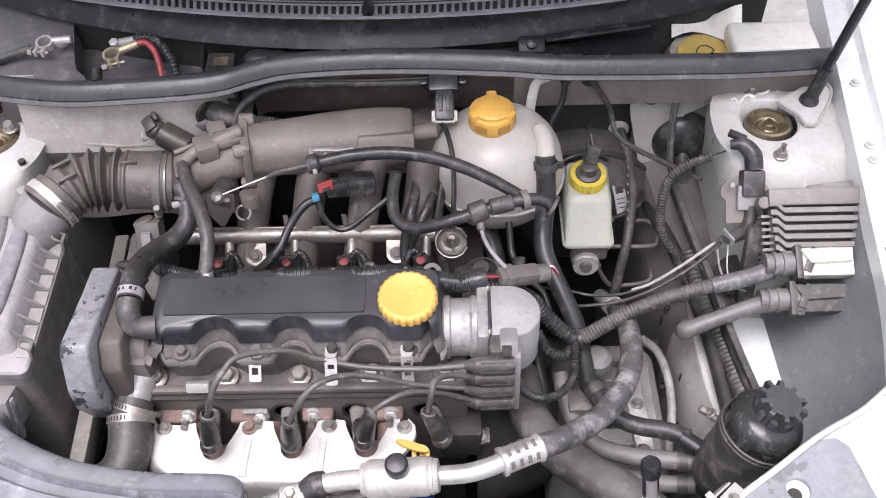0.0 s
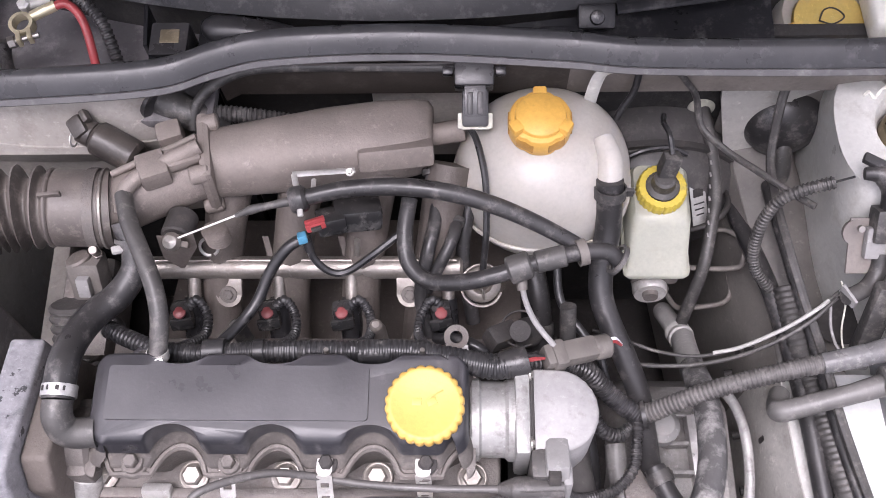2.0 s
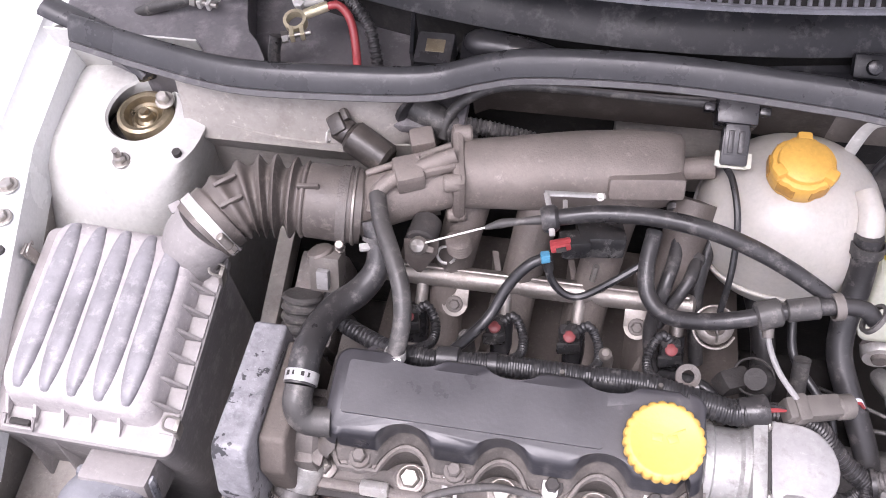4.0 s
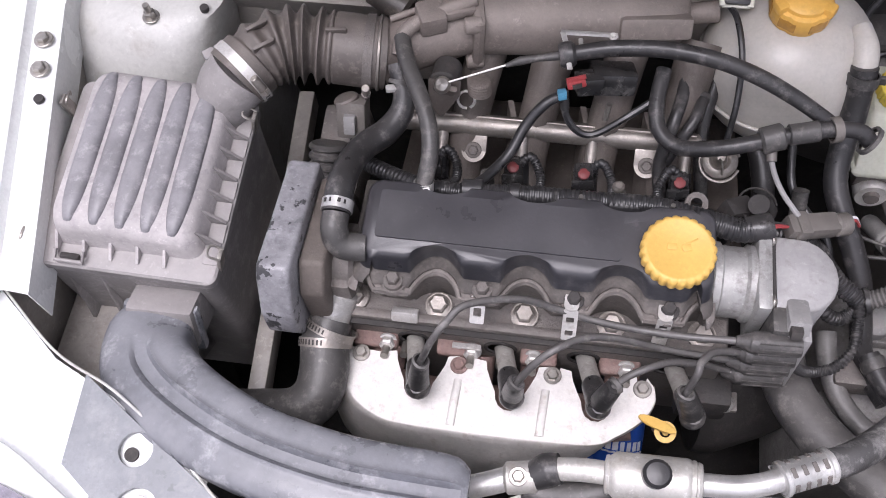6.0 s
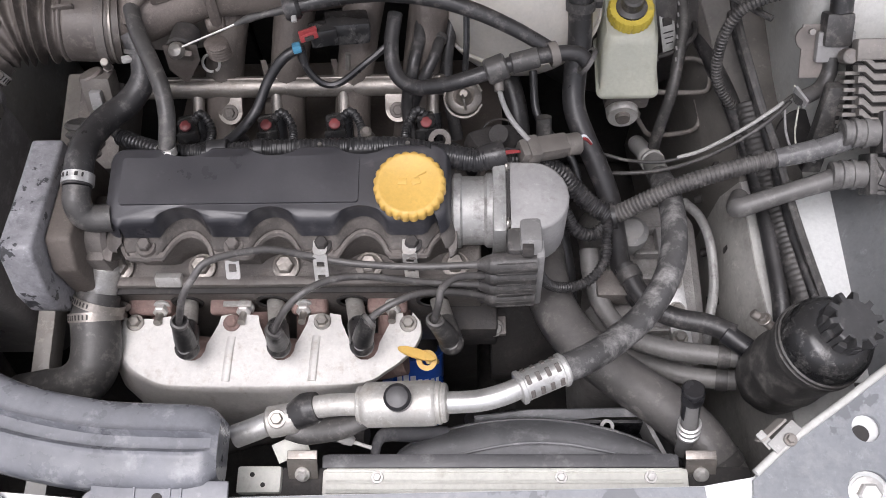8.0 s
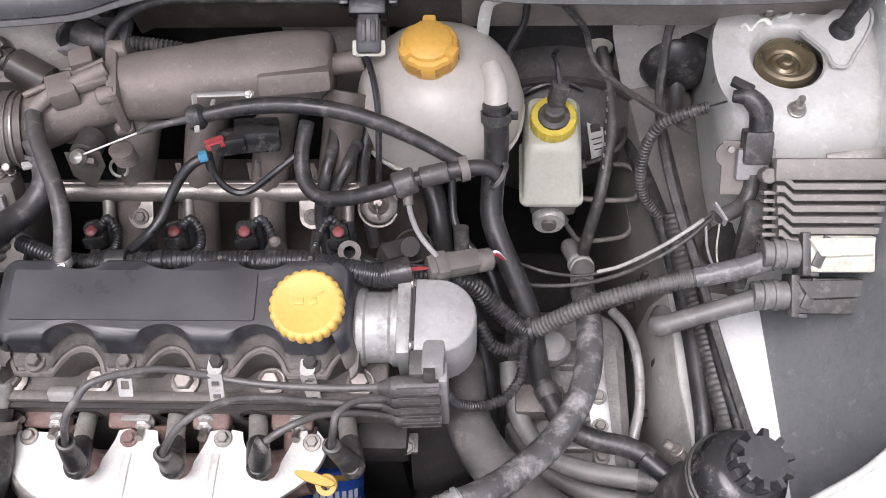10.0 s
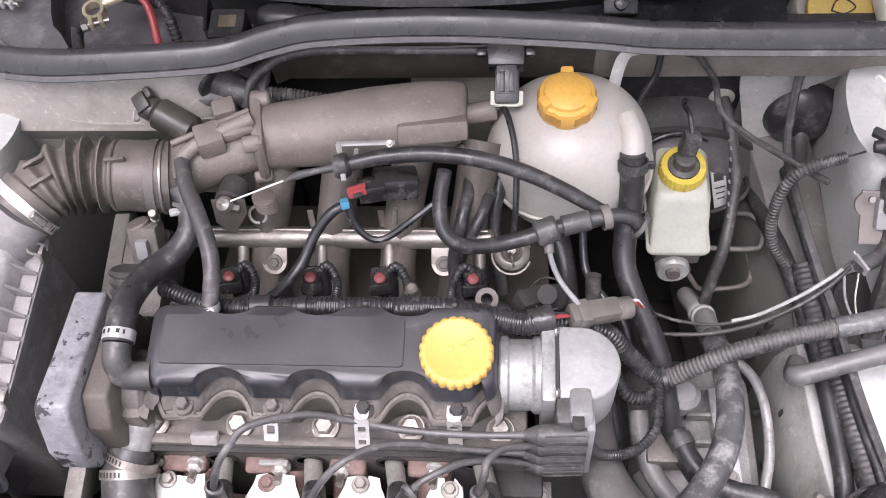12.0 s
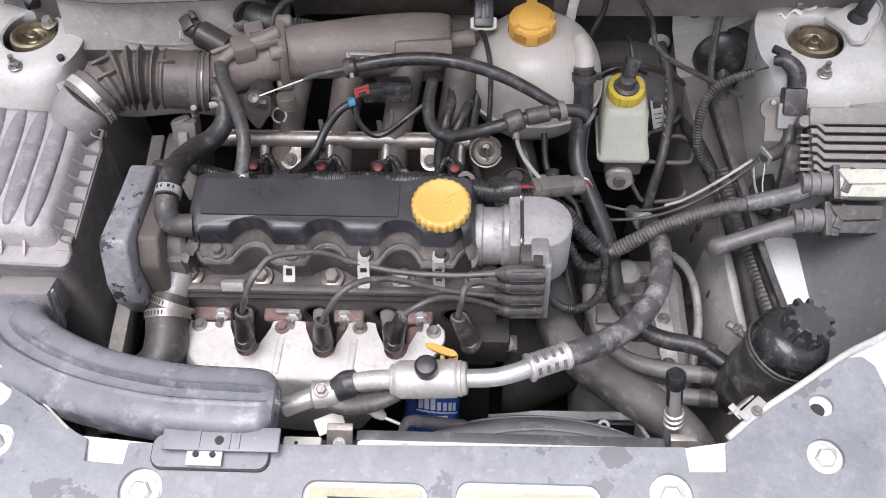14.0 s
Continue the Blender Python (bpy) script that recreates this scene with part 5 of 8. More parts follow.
for i in range(5):
    x = LX - 0.0478 + 0.0239 * i
    z = 0.8868 + LTX * (x - LX)
    pads = []
    for k in range(5):
        f, up = ((1.0, -0.004), (1.0, 0.0000), (0.90, 0.0026), (0.66, 0.0044), (0.25, 0.0053))[k]
        ring = []
        for q in (2 * math.pi * n / 36 for n in range(36)):
            c, s = math.cos(q), math.sin(q)
            yy = 0.0795 * f ** 0.3 * math.copysign(abs(s) ** 0.55, s)
            ring.append(V((x + (0.0108 - 0.0040 * abs(yy / 0.0795) ** 4) * f * math.copysign(abs(c) ** 0.45, c), LY + 0.001 + yy, z + up + LTY * yy - 0.0016 * abs(yy / 0.0795) ** 5)))
        pads.append(ring)
    part("lid_pad", loft(pads), LID_PAD, lid, "smudged dark raised lid pad", sharp=70)
for i in range(7):
    y = 0.578 + 0.0225 * i
    zr = 0.8485 + LTY * (y - BY)
    part("gusset", loft([[V((-0.4900, yy, zr)), V((-0.4690, yy, zr)), V((-0.4695, yy, zr + 0.002)), V((-0.4930, yy, zr + 0.028))] for yy in (y - 0.0014, y + 0.0014)]), BOX_PLASTIC, lid, sharp=20)
    part("rim_pad", block((0.0145, 0.0185, 0.004), pose(-0.4755, y - 0.0113, zr - 0.0005, 6, 5, 0), 0.001), BOX_PLASTIC, lid)
for i in range(5):
    x = -0.618 + 0.0255 * i
    zf = 0.8505 + LTX * 0.6 * (x - BX)
    part("gusset", loft([[V((xx, 0.548, zf)), V((xx, 0.566, zf)), V((xx, 0.566, zf + 0.014)), V((xx, 0.551, zf + 0.002))] for xx in (x - 0.0014, x + 0.0014)]), PALE_LID, lid, sharp=20)
# the moulded lower front swells out between its ribs
for i in range(4):
    x = -0.622 + 0.033 * i
    part("base_rib", loft([[V((x - 0.004, 0.546, 0.66)), V((x - 0.0025, 0.546, 0.838)), V((x + 0.0025, 0.546, 0.838)), V((x + 0.004, 0.546, 0.66)), V((x + 0.003, 0.520, 0.68)), V((x - 0.003, 0.520, 0.68))], [V((x - 0.004, 0.548, 0.66)), V((x - 0.0025, 0.548, 0.842)), V((x + 0.0025, 0.548, 0.842)), V((x + 0.004, 0.548, 0.66)), V((x + 0.003, 0.548, 0.68)), V((x - 0.003, 0.548, 0.68))]]), BOX_PLASTIC, ab, sharp=40)
part("latch", tube([(-0.616, 0.550, 0.862), (-0.616, 0.541, 0.857), (-0.590, 0.541, 0.855), (-0.590, 0.550, 0.860)], 0.0022, seg=8, smooth=False), BOX_PLASTIC, ab)
part("latch_core", block((0.018, 0.006, 0.006), pose(-0.603, 0.5455, 0.856, -20, 6, 0), 0.002), DARK, ab)
for x, y, z, rz in ((-0.465, 0.562, 0.848, 0), (-0.466, 0.708, 0.856, 0), (-0.650, 0.556, 0.858, 180), (-0.650, 0.70, 0.868, 180)):
    cl = part("spring_clip", block((0.004, 0.012, 0.026), pose(x, y, z, 0, 12, rz), 0.001), STEEL, ab, "sprung wire lid clip")
    part("clip_bow", tube([(x + 0.004, y - 0.006, z + 0.012), (x - 0.006 if rz == 0 else x + 0.006, y - 0.005, z + 0.018), (x - 0.006 if rz == 0 else x + 0.006, y + 0.005, z + 0.018), (x + 0.004, y + 0.006, z + 0.012)], 0.0013, seg=6), STEEL, cl)
part("outlet", tube([(-0.506, 0.722, 0.838), (-0.500, 0.724, 0.862), (-0.490, 0.733, 0.880), (-0.480, 0.742, 0.889)], [0.026, 0.029, 0.0318, 0.0325], seg=26), BOX_PLASTIC, ab)
part("outlet_lug", block((0.012, 0.010, 0.012), pose(-0.508, 0.748, 0.905, 20, 0, 40), 0.002), BOX_PLASTIC, ab)
part("inlet_neck", block((0.066, 0.050, 0.050), pose(-0.522, 0.530, 0.792, -18, 0, 0), 0.006), BOX_PLASTIC, ab)

# ---------- intake snorkel ----------
sn = thing("intake_snorkel", (-0.38, 0.42, 0.75), "scuffed black plastic intake snorkel lying over the front panel", "air duct")
cen = spline([(-0.522, 0.520, 0.790), (-0.528, 0.492, 0.797), (-0.512, 0.458, 0.812), (-0.465, 0.425, 0.828), (-0.400, 0.397, 0.838), (-0.320, 0.380, 0.842), (-0.250, 0.376, 0.843), (-0.212, 0.376, 0.842)], 7)
half = [float(v) for v in np.interp(np.linspace(0, 1, len(cen)), (0, 0.12, 0.3, 0.6, 0.9, 0.97, 1), (0.030, 0.042, 0.043, 0.037, 0.036, 0.033, 0.025))]
srings = []
for i, p in enumerate(cen):
    t = (cen[min(len(cen) - 1, i + 1)] - cen[max(0, i - 1)]).normalized()
    side = V((t.y, -t.x, 0)).normalized()
    up = side.cross(t)
    if up.z < 0:
        up = -up
    w, h = half[i], min(0.024, half[i] * 0.72)
    ring = []
    for k in range(84):
        top = k < 60
        v = math.sin(math.pi / 2 - math.pi * k / 60) if top else math.sin(-math.pi / 2 + math.pi * (k - 60) / 24)
        a, b = w * v, (h if top else -h) * max(0.0, 1 - abs(v) ** 4.6) ** (1 / 4.6)
        if top:
            fade = min(1.0, max(0.0, (i / len(cen) - 0.20) / 0.12), max(0.0, (0.97 - i / len(cen)) / 0.05))
            b += fade * (0.0018 * math.exp(-((v - 0.20) / 0.05) ** 2) + 0.0018 * math.exp(-((v + 0.26) / 0.05) ** 2) - 0.0055 * max(0.0, min(1.0, (0.20 - abs(v + 0.03)) / 0.07)))
            b += 0.0035 * (1 - v * v)
        ring.append(p + side * a + up * b)
    srings.append(ring)
part("duct", loft(srings), DUCT_PLASTIC, sn, sharp=28)
part("collar", block((0.074, 0.012, 0.058), pose(-0.523, 0.515, 0.790, -18, 0, 0), 0.006), DUCT_PLASTIC, sn)
tab = part("mounting_tab", block((0.112, 0.024, 0.004), pose(-0.256, 0.336, 0.857, 6, 0, 0), 0.002), DUCT_PLASTIC, sn)
for x in (-0.276, -0.247, -0.238):
    part("tab_rib", block((0.0022, 0.022, 0.002), pose(x, 0.337, 0.8595, 6, 0, 0), 0.0008), DUCT_PLASTIC, tab)
part("rivet_hole", rod((-0.257, 0.334, 0.856), (-0.257, 0.334, 0.8594), 0.0045, 12), DARK, tab)
part("clip_plate", block((0.034, 0.016, 0.003), pose(-0.270, 0.319, 0.853, 6, 0, 0), 0.001), ZINC, tab)
part("under_plate", plate(rounded(-0.322, 0.311, -0.211, 0.342, 0.010, 4)[::-1], [], lambda x, y: slam_z(x, y) + 0.0050, 0.003), DUCT_PLASTIC, tab)
part("plate_rim", plate(rounded(-0.3235, 0.3095, -0.2095, 0.343, 0.011, 4)[::-1], [], lambda x, y: slam_z(x, y) + 0.0030, 0.002), DARK, tab)
for x in (-0.278, -0.262):
    part("clip_hole", rod((x, 0.321, 0.852), (x, 0.321, 0.8565), 0.003, 10), DARK, tab)


# ---------- fuel rail and injectors ----------
rail = thing("fuel_rail", (-0.17, 0.765, 0.79), "dull steel fuel rail with four injectors", "fuel rail")
part("rail_tube", rod((-0.348, 0.764, 0.8035), (-0.030, 0.767, 0.798), 0.0112, 20, 0.003), DULL_STEEL, rail)
part("top_seam", rod((-0.340, 0.766, 0.8145), (-0.036, 0.769, 0.809), 0.0016, 8), DULL_STEEL, rail)
for x in (-0.257, -0.081):
    foot = part("rail_bracket", merge(block((0.026, 0.003, 0.022), pose(x, 0.7500, 0.7925, -52, 0, 0), 0.001), rod((x, 0.7425, 0.7885), (x, 0.7445, 0.7855), 0.0125, 20)), DULL_STEEL, rail, "stamped steel rail bracket")
    hexbolt((x, 0.7425, 0.7885), (0, -0.62, 0.78), 0.0056, 0.003, foot, DIRTY_CAST)
for x, side in ((-0.292, 1), (-0.209, 1), (-0.139, 1), (-0.046, -1)):
    part("feed_stub", rod((x + 0.002, 0.760, 0.800), (x + 0.002, 0.730, 0.780), 0.0062, 12, 0.001), DULL_STEEL, rail)
    inj = part("injector", tube([(x + 0.001, 0.740, 0.786), (x + 0.001, 0.718, 0.768), (x + 0.001, 0.692, 0.748)], [0.009, 0.011, 0.008], seg=14), BLACK_PLASTIC, rail)
    part("connector", block((0.019, 0.017, 0.028), pose(x - 0.004, 0.718, 0.795, -25, 0, 10), 0.005), GLOSS_BLACK, inj)
    part("connector_rim", block((0.022, 0.006, 0.012), pose(x - 0.004, 0.709, 0.795, -25, 0, 10), 0.0025), GLOSS_BLACK, inj)
    part("red_lock", lathe([(0.0058, 0), (0.0058, 0.0025), (0.0044, 0.0036), (0.0, 0.0038)], (x - 0.004, 0.7150, 0.8060), (0.05, -0.15, 0.97), 18), FADED_RED, inj, "faded red connector lock")
    part("pigtail", tube([(x + 0.002 * side, 0.722, 0.804), (x + 0.013 * side, 0.726, 0.812), (x + 0.023 * side, 0.712, 0.806), (x + 0.024 * side, 0.690, 0.812), (x + 0.014 * side, 0.670, 0.836)], 0.0048, seg=10, ribs=(0.004, 0.0009)), CABLE, inj)
for x in (-0.238, -0.109):
    part("vacuum_stub", lathe([(0.0085, 0), (0.0085, 0.03), (0.006, 0.034), (0.006, 0.044), (0.0035, 0.047)], (x, 0.700, 0.775), (0, -0.05, 1), 14), DULL_STEEL if x > -0.2 else DUSTY_RUBBER, intake)
reg = thing("fuel_pressure_regulator", (-0.012, 0.748, 0.79), "round zinc fuel pressure regulator with spring clip", "pressure regulator")
part("can", lathe([(0.017, -0.018), (0.0185, -0.006), (0.0185, 0.0), (0.015, 0.003), (0.011, 0.004), (0.008, 0.002), (0.006, 0.010), (0.004, 0.013)], (-0.012, 0.748, 0.803), (0, -0.35, 0.93), 26), DULL_STEEL, reg)
part("clip_ring", tube([(-0.012 + 0.0195 * math.cos(a), 0.744 + 0.018 * math.sin(a), 0.806 + 0.008 * math.sin(a)) for a in (radians(20 + 32 * k) for k in range(11))], 0.0014, seg=6), DULL_STEEL, reg)
part("spring_leg", tube([(-0.014, 0.744, 0.812), (-0.012, 0.735, 0.818), (-0.010, 0.728, 0.808)], 0.0013, seg=6), DULL_STEEL, reg)

# ---------- loom behind the valve cover ----------
loom = thing("engine_loom", (-0.16, 0.66, 0.83), "black corrugated wiring loom behind the valve cover", "wiring loom")
part("conduit", tube([(-0.352, 0.690, 0.828), (-0.325, 0.676, 0.836), (-0.295, 0.664, 0.842), (-0.255, 0.660, 0.844), (-0.20, 0.661, 0.848), (-0.13, 0.661, 0.849), (-0.08, 0.661, 0.850), (-0.045, 0.656, 0.848), (-0.005, 0.649, 0.845), (0.012, 0.650, 0.846)], [0.0085, 0.0085, 0.009, 0.0095, 0.010, 0.010, 0.010, 0.0105, 0.011, 0.012], seg=12, ribs=(0.0046, 0.0008)), CABLE, loom, sharp=30)
for x, w in ((-0.245, 0.020), (-0.105, 0.030), (-0.205, 0.010)):
    part("tape_wrap", rod((x - w / 2, 0.6605, 0.847), (x + w / 2, 0.6612, 0.848), 0.0112, 14, 0.001), CABLE, loom)
for x in (-0.145, -0.063):
    hb = part("loom_bracket", block((0.012, 0.010, 0.002), pose(x, 0.650, 0.853, 35, 0, 0), 0.0006), RUST, loom, "rusty loom bracket")
    part("stud", rod((x, 0.654, 0.850), (x, 0.656, 0.866), 0.0022, 8), STEEL, hb)
part("end_sleeve", tube([(0.004, 0.650, 0.845), (0.018, 0.652, 0.846), (0.026, 0.654, 0.846)], [0.0115, 0.0135, 0.0135], seg=16, cap=False), RUBBER, loom)
for k, m in enumerate((RED, WHITE_INK, RED, CABLE)):
    part("loose_wire", tube([(0.010, 0.650 + 0.003 * (k % 2), 0.845 + 0.003 * (k // 2)), (0.028, 0.653 + 0.003 * (k % 2), 0.849 + 0.002 * (k // 2)), (0.044, 0.657, 0.846)], 0.0017, seg=6), m, loom)
cn = thing("loom_connector", (0.065, 0.664, 0.835), "long dusty taupe wiring connector", "connector")
part("shell", block((0.050, 0.020, 0.018), pose(0.064, 0.664, 0.838, 0, 12, 17), 0.004), MUD, cn)
part("collar", block((0.012, 0.024, 0.022), pose(0.053, 0.660, 0.8405, 0, 12, 17), 0.003), MUD, cn)
part("socket", rod((0.085, 0.670, 0.833), (0.100, 0.675, 0.829), 0.011, 16, 0.002), MUD, cn)
for k in range(2):
    part("loose_wire", tube([(0.094, 0.672 + 0.003 * k, 0.834), (0.104, 0.676 + 0.003 * k, 0.835), (0.112, 0.678, 0.822)], 0.0016, seg=6), (RED, WHITE_INK)[k], cn)
oxy = thing("sensor_lead", (0.03, 0.70, 0.85), "thin pale sheathed sensor lead", "cable")
part("lead", tube([(0.022, 0.726, 0.866), (0.025, 0.705, 0.862), (0.034, 0.684, 0.858), (0.050, 0.666, 0.850)], 0.0026, seg=8), GREY_PLASTIC, oxy)
part("lead_boot", tube([(0.021, 0.729, 0.872), (0.023, 0.712, 0.864)], [0.0058, 0.0048], seg=10), MUD, oxy)
plugs = thing("engine_sensor_plug", (0.03, 0.70, 0.80), "grimy black round sensor plug with wire clip", "sensor plug")
part("body", lathe([(0.013, 0), (0.015, 0.006), (0.013, 0.016), (0.010, 0.020), (0.010, 0.032)], (0.032, 0.702, 0.790), (-0.3, -0.3, 0.9), 18), DARK, plugs)
part("clip", tube([(0.024 + 0.018 * math.cos(a), 0.700 + 0.018 * math.sin(a), 0.806) for a in (radians(30 * k) for k in range(11))], 0.0012, seg=6), DARK, plugs)
part("body_side", block((0.03, 0.02, 0.02), pose(0.006, 0.695, 0.80, 0, 20, 30), 0.004), DARK, plugs)
eye_b = thing("lifting_eye", (-0.03, 0.675, 0.83), "zinc plated engine lifting eye", "lifting eye")
part("plate", lathe([(0.0058, -0.0015), (0.0112, -0.0015), (0.0112, 0.0015), (0.0058, 0.0015), (0.0058, -0.0015)], (-0.0355, 0.6865, 0.8190), (0.1, -0.45, 0.88), 24, hole=True), DIRTY_CAST, eye_b)
part("stem", block((0.022, 0.022, 0.003), pose(-0.0355, 0.671, 0.810, 28, 0, 0), 0.001), GREY_METAL, eye_b)

# ---------- breather and vacuum hoses ----------
br = thing("breather_hose", (-0.345, 0.68, 0.85), "thick black rubber breather hose to the valve cover", "hose")
part("hose", tube([(-0.330, 0.764, 0.896), (-0.322, 0.745, 0.880), (-0.322, 0.728, 0.868), (-0.334, 0.708, 0.862), (-0.350, 0.688, 0.866), (-0.358, 0.662, 0.876), (-0.360, 0.635, 0.884), (-0.360, 0.606, 0.880)], [0.0092, 0.0100, 0.0118, 0.0128, 0.0130, 0.0130, 0.0132, 0.0132], seg=18), RUBBER, br)
hc = part("pressed_clamp", lathe([(0.0134, -0.005), (0.0145, -0.005), (0.0145, 0.005), (0.0134, 0.005)], (-0.360, 0.613, 0.8808), (0, 0.95, 0.15), 28, hole=True), SILVER, br, "bright pressed metal clamp")
for k, (dx, w) in enumerate(((-0.009, 0.004), (-0.004, 0.003), (0.004, 0.005), (0.009, 0.003))):
    part("stamping", block((w * 0.6, 0.004, 0.0006), pose(-0.360 + dx, 0.612, 0.8808 + 0.0145 * math.cos(dx / 0.0145), 0, math.degrees(dx / 0.0145), 0), 0), DARK, hc)
part("elbow", tube([(-0.360, 0.606, 0.880), (-0.360, 0.594, 0.876), (-0.357, 0.586, 0.866), (-0.348, 0.584, 0.860), (-0.332, 0.586, 0.858)], [0.0122, 0.0126, 0.0128, 0.0128, 0.0130], seg=18), DUSTY_RUBBER, br, "dusty plastic elbow")
nip = part("spring_clip", lathe([(0.0100, -0.002), (0.0112, -0.002), (0.0112, 0.002), (0.0100, 0.002)], (-0.3255, 0.750, 0.885), (0.1, 0.8, 0.6), 20, hole=True), DUSTY_RUBBER, br)
part("clip_tang", block((0.010, 0.007, 0.005), pose(-0.3325, 0.741, 0.886, 0, 10, 20), 0.0015), PALE_GREY, nip)
vb = thing("vent_hose", (-0.29, 0.69, 0.87), "thin grey-black rubber vent hose", "hose")
part("hose", tube([(-0.327, 0.784, 0.908), (-0.318, 0.758, 0.908), (-0.303, 0.728, 0.905), (-0.290, 0.700, 0.898), (-0.285, 0.675, 0.886), (-0.288, 0.652, 0.868), (-0.289, 0.645, 0.858)], 0.0080, seg=14), DUSTY_RUBBER, vb)
part("pressed_clamp", lathe([(0.0082, -0.004), (0.0094, -0.004), (0.0094, 0.004), (0.0082, 0.004)], (-0.2885, 0.651, 0.866), (0, 0.5, 0.86), 20, hole=True), ZINC, vb)
part("clamp_ear", block((0.007, 0.005, 0.005), pose(-0.2845, 0.643, 0.871, 20, 0, 20), 0.001), ZINC, vb)
wt = thing("temperature_lead", (-0.24, 0.72, 0.85), "black sheathed lead running over the fuel rail", "cable")
part("lead", tube([(-0.168, 0.762, 0.872), (-0.186, 0.752, 0.868), (-0.203, 0.736, 0.853), (-0.216, 0.712, 0.838), (-0.232, 0.690, 0.834), (-0.246, 0.668, 0.842)], 0.0052, seg=10), CABLE, wt)

# ---------- throttle cable ----------
tcab = thing("throttle_cable", (-0.10, 0.77, 0.90), "black throttle cable in a thick rubber sheath", "cable")
part("inner_wire", rod((-0.280, 0.748, 0.893), (-0.214, 0.768, 0.908), 0.0010, 8), ZINC, tcab, "bare steel inner wire")
part("adjuster", tube([(-0.226, 0.764, 0.905), (-0.212, 0.768, 0.909), (-0.196, 0.771, 0.911), (-0.178, 0.774, 0.913)], [0.0020, 0.0042, 0.0032, 0.0042], seg=12), DUSTY_RUBBER, tcab)
part("grommet", lathe([(0.010, 0), (0.012, 0.003), (0.012, 0.012), (0.0095, 0.015)], (-0.178, 0.774, 0.913), (0.95, 0.2, 0.1), 18), RUBBER, tcab)
part("sheath", tube([(-0.166, 0.777, 0.914), (-0.13, 0.783, 0.918), (-0.085, 0.783, 0.922), (-0.04, 0.778, 0.920), (0.0, 0.770, 0.911), (0.038, 0.759, 0.897), (0.072, 0.747, 0.881)], [0.0072, 0.0078, 0.0078, 0.0078, 0.0078, 0.0074, 0.0070], seg=14), RUBBER, tcab)
tbk = thing("cable_bracket", (-0.16, 0.80, 0.90), "bent zinc throttle cable bracket", "bracket")
part("arm", tube([(-0.178, 0.801, 0.9135), (-0.150, 0.8085, 0.905), (-0.126, 0.815, 0.8975)], 0.0030, seg=8, flat=0.45), ZINC, tbk)
part("drop", tube([(-0.177, 0.801, 0.9135), (-0.172, 0.782, 0.917), (-0.167, 0.758, 0.915)], 0.0026, seg=8, flat=0.5), ZINC, tbk)
part("hook", tube([(-0.160, 0.799, 0.908), (-0.159, 0.788, 0.912), (-0.158, 0.781, 0.914)], 0.0022, seg=8, flat=0.6), ZINC, tbk)
hexbolt((-0.130, 0.812, 0.899), (0, -0.3, 0.9), 0.0026, 0.003, tbk, ZINC)

# pressure sensor with its coloured locks
ms = thing("pressure_sensor", (-0.135, 0.785, 0.86), "black pressure sensor with red and blue connector locks", "sensor")
part("body", block((0.044, 0.030, 0.024), pose(-0.126, 0.789, 0.866, -20, 8, 10), 0.005), GLOSS_BLACK, ms)
part("socket", block((0.026, 0.022, 0.018), pose(-0.148, 0.776, 0.874, -20, 5, 15), 0.003), GLOSS_BLACK, ms)
part("red_lock", block((0.018, 0.010, 0.008), pose(-0.160, 0.768, 0.883, -20, -8, 15), 0.0015), RED, ms)
part("lock_window", block((0.009, 0.003, 0.004), pose(-0.1585, 0.7625, 0.8845, -20, -8, 15), 0.0005), DARK, ms)
part("red_ridge", block((0.018, 0.003, 0.004), pose(-0.160, 0.768, 0.889, -20, -8, 15), 0.0005), RED, ms)
part("blue_lock", block((0.0085, 0.008, 0.009), pose(-0.172, 0.758, 0.876, -20, 0, 15), 0.0015), SKY_BLUE, ms)
part("branch_lead", tube([(-0.170, 0.764, 0.870), (-0.166, 0.752, 0.850), (-0.152, 0.744, 0.836), (-0.135, 0.745, 0.835), (-0.108, 0.757, 0.850), (-0.080, 0.775, 0.862)], 0.0036, seg=8), CABLE, ms)
part("branch_boot", tube([(-0.171, 0.764, 0.872), (-0.168, 0.755, 0.857)], [0.0055, 0.0045], seg=10), RUBBER, ms)
part("spring_post", rod((-0.128, 0.762, 0.835), (-0.126, 0.768, 0.852), 0.003, 8), STEEL, ms)

vh = thing("vacuum_hose", (0.0, 0.73, 0.87), "black vacuum hose with joining sleeves", "hose")
part("hose", tube([(-0.078, 0.800, 0.872), (-0.082, 0.770, 0.862), (-0.078, 0.744, 0.853), (-0.060, 0.727, 0.852), (-0.030, 0.719, 0.866), (0.000, 0.721, 0.876), (0.030, 0.730, 0.880), (0.066, 0.738, 0.884), (0.095, 0.741, 0.882), (0.108, 0.735, 0.874)], 0.0075, seg=14), RUBBER, vh)
part("sleeve", rod((0.010, 0.724, 0.877), (0.030, 0.730, 0.881), 0.0125, 18, 0.002), DUSTY_RUBBER, vh)
part("sleeve", rod((0.034, 0.731, 0.881), (0.060, 0.7365, 0.8835), 0.0098, 16, 0.001), DUSTY_RUBBER, vh)
part("ring_clip", lathe([(0.010, -0.004), (0.0118, -0.004), (0.0118, 0.004), (0.010, 0.004)], (0.074, 0.739, 0.884), (0.9, 0.25, 0.02), 20, hole=True), MUD, vh)
part("ring_clip", lathe([(0.0115, -0.002), (0.0145, -0.002), (0.0145, 0.002), (0.0115, 0.002)], (0.106, 0.736, 0.876), (0.8, -0.3, -0.4), 20, hole=True), DUSTY_RUBBER, vh)
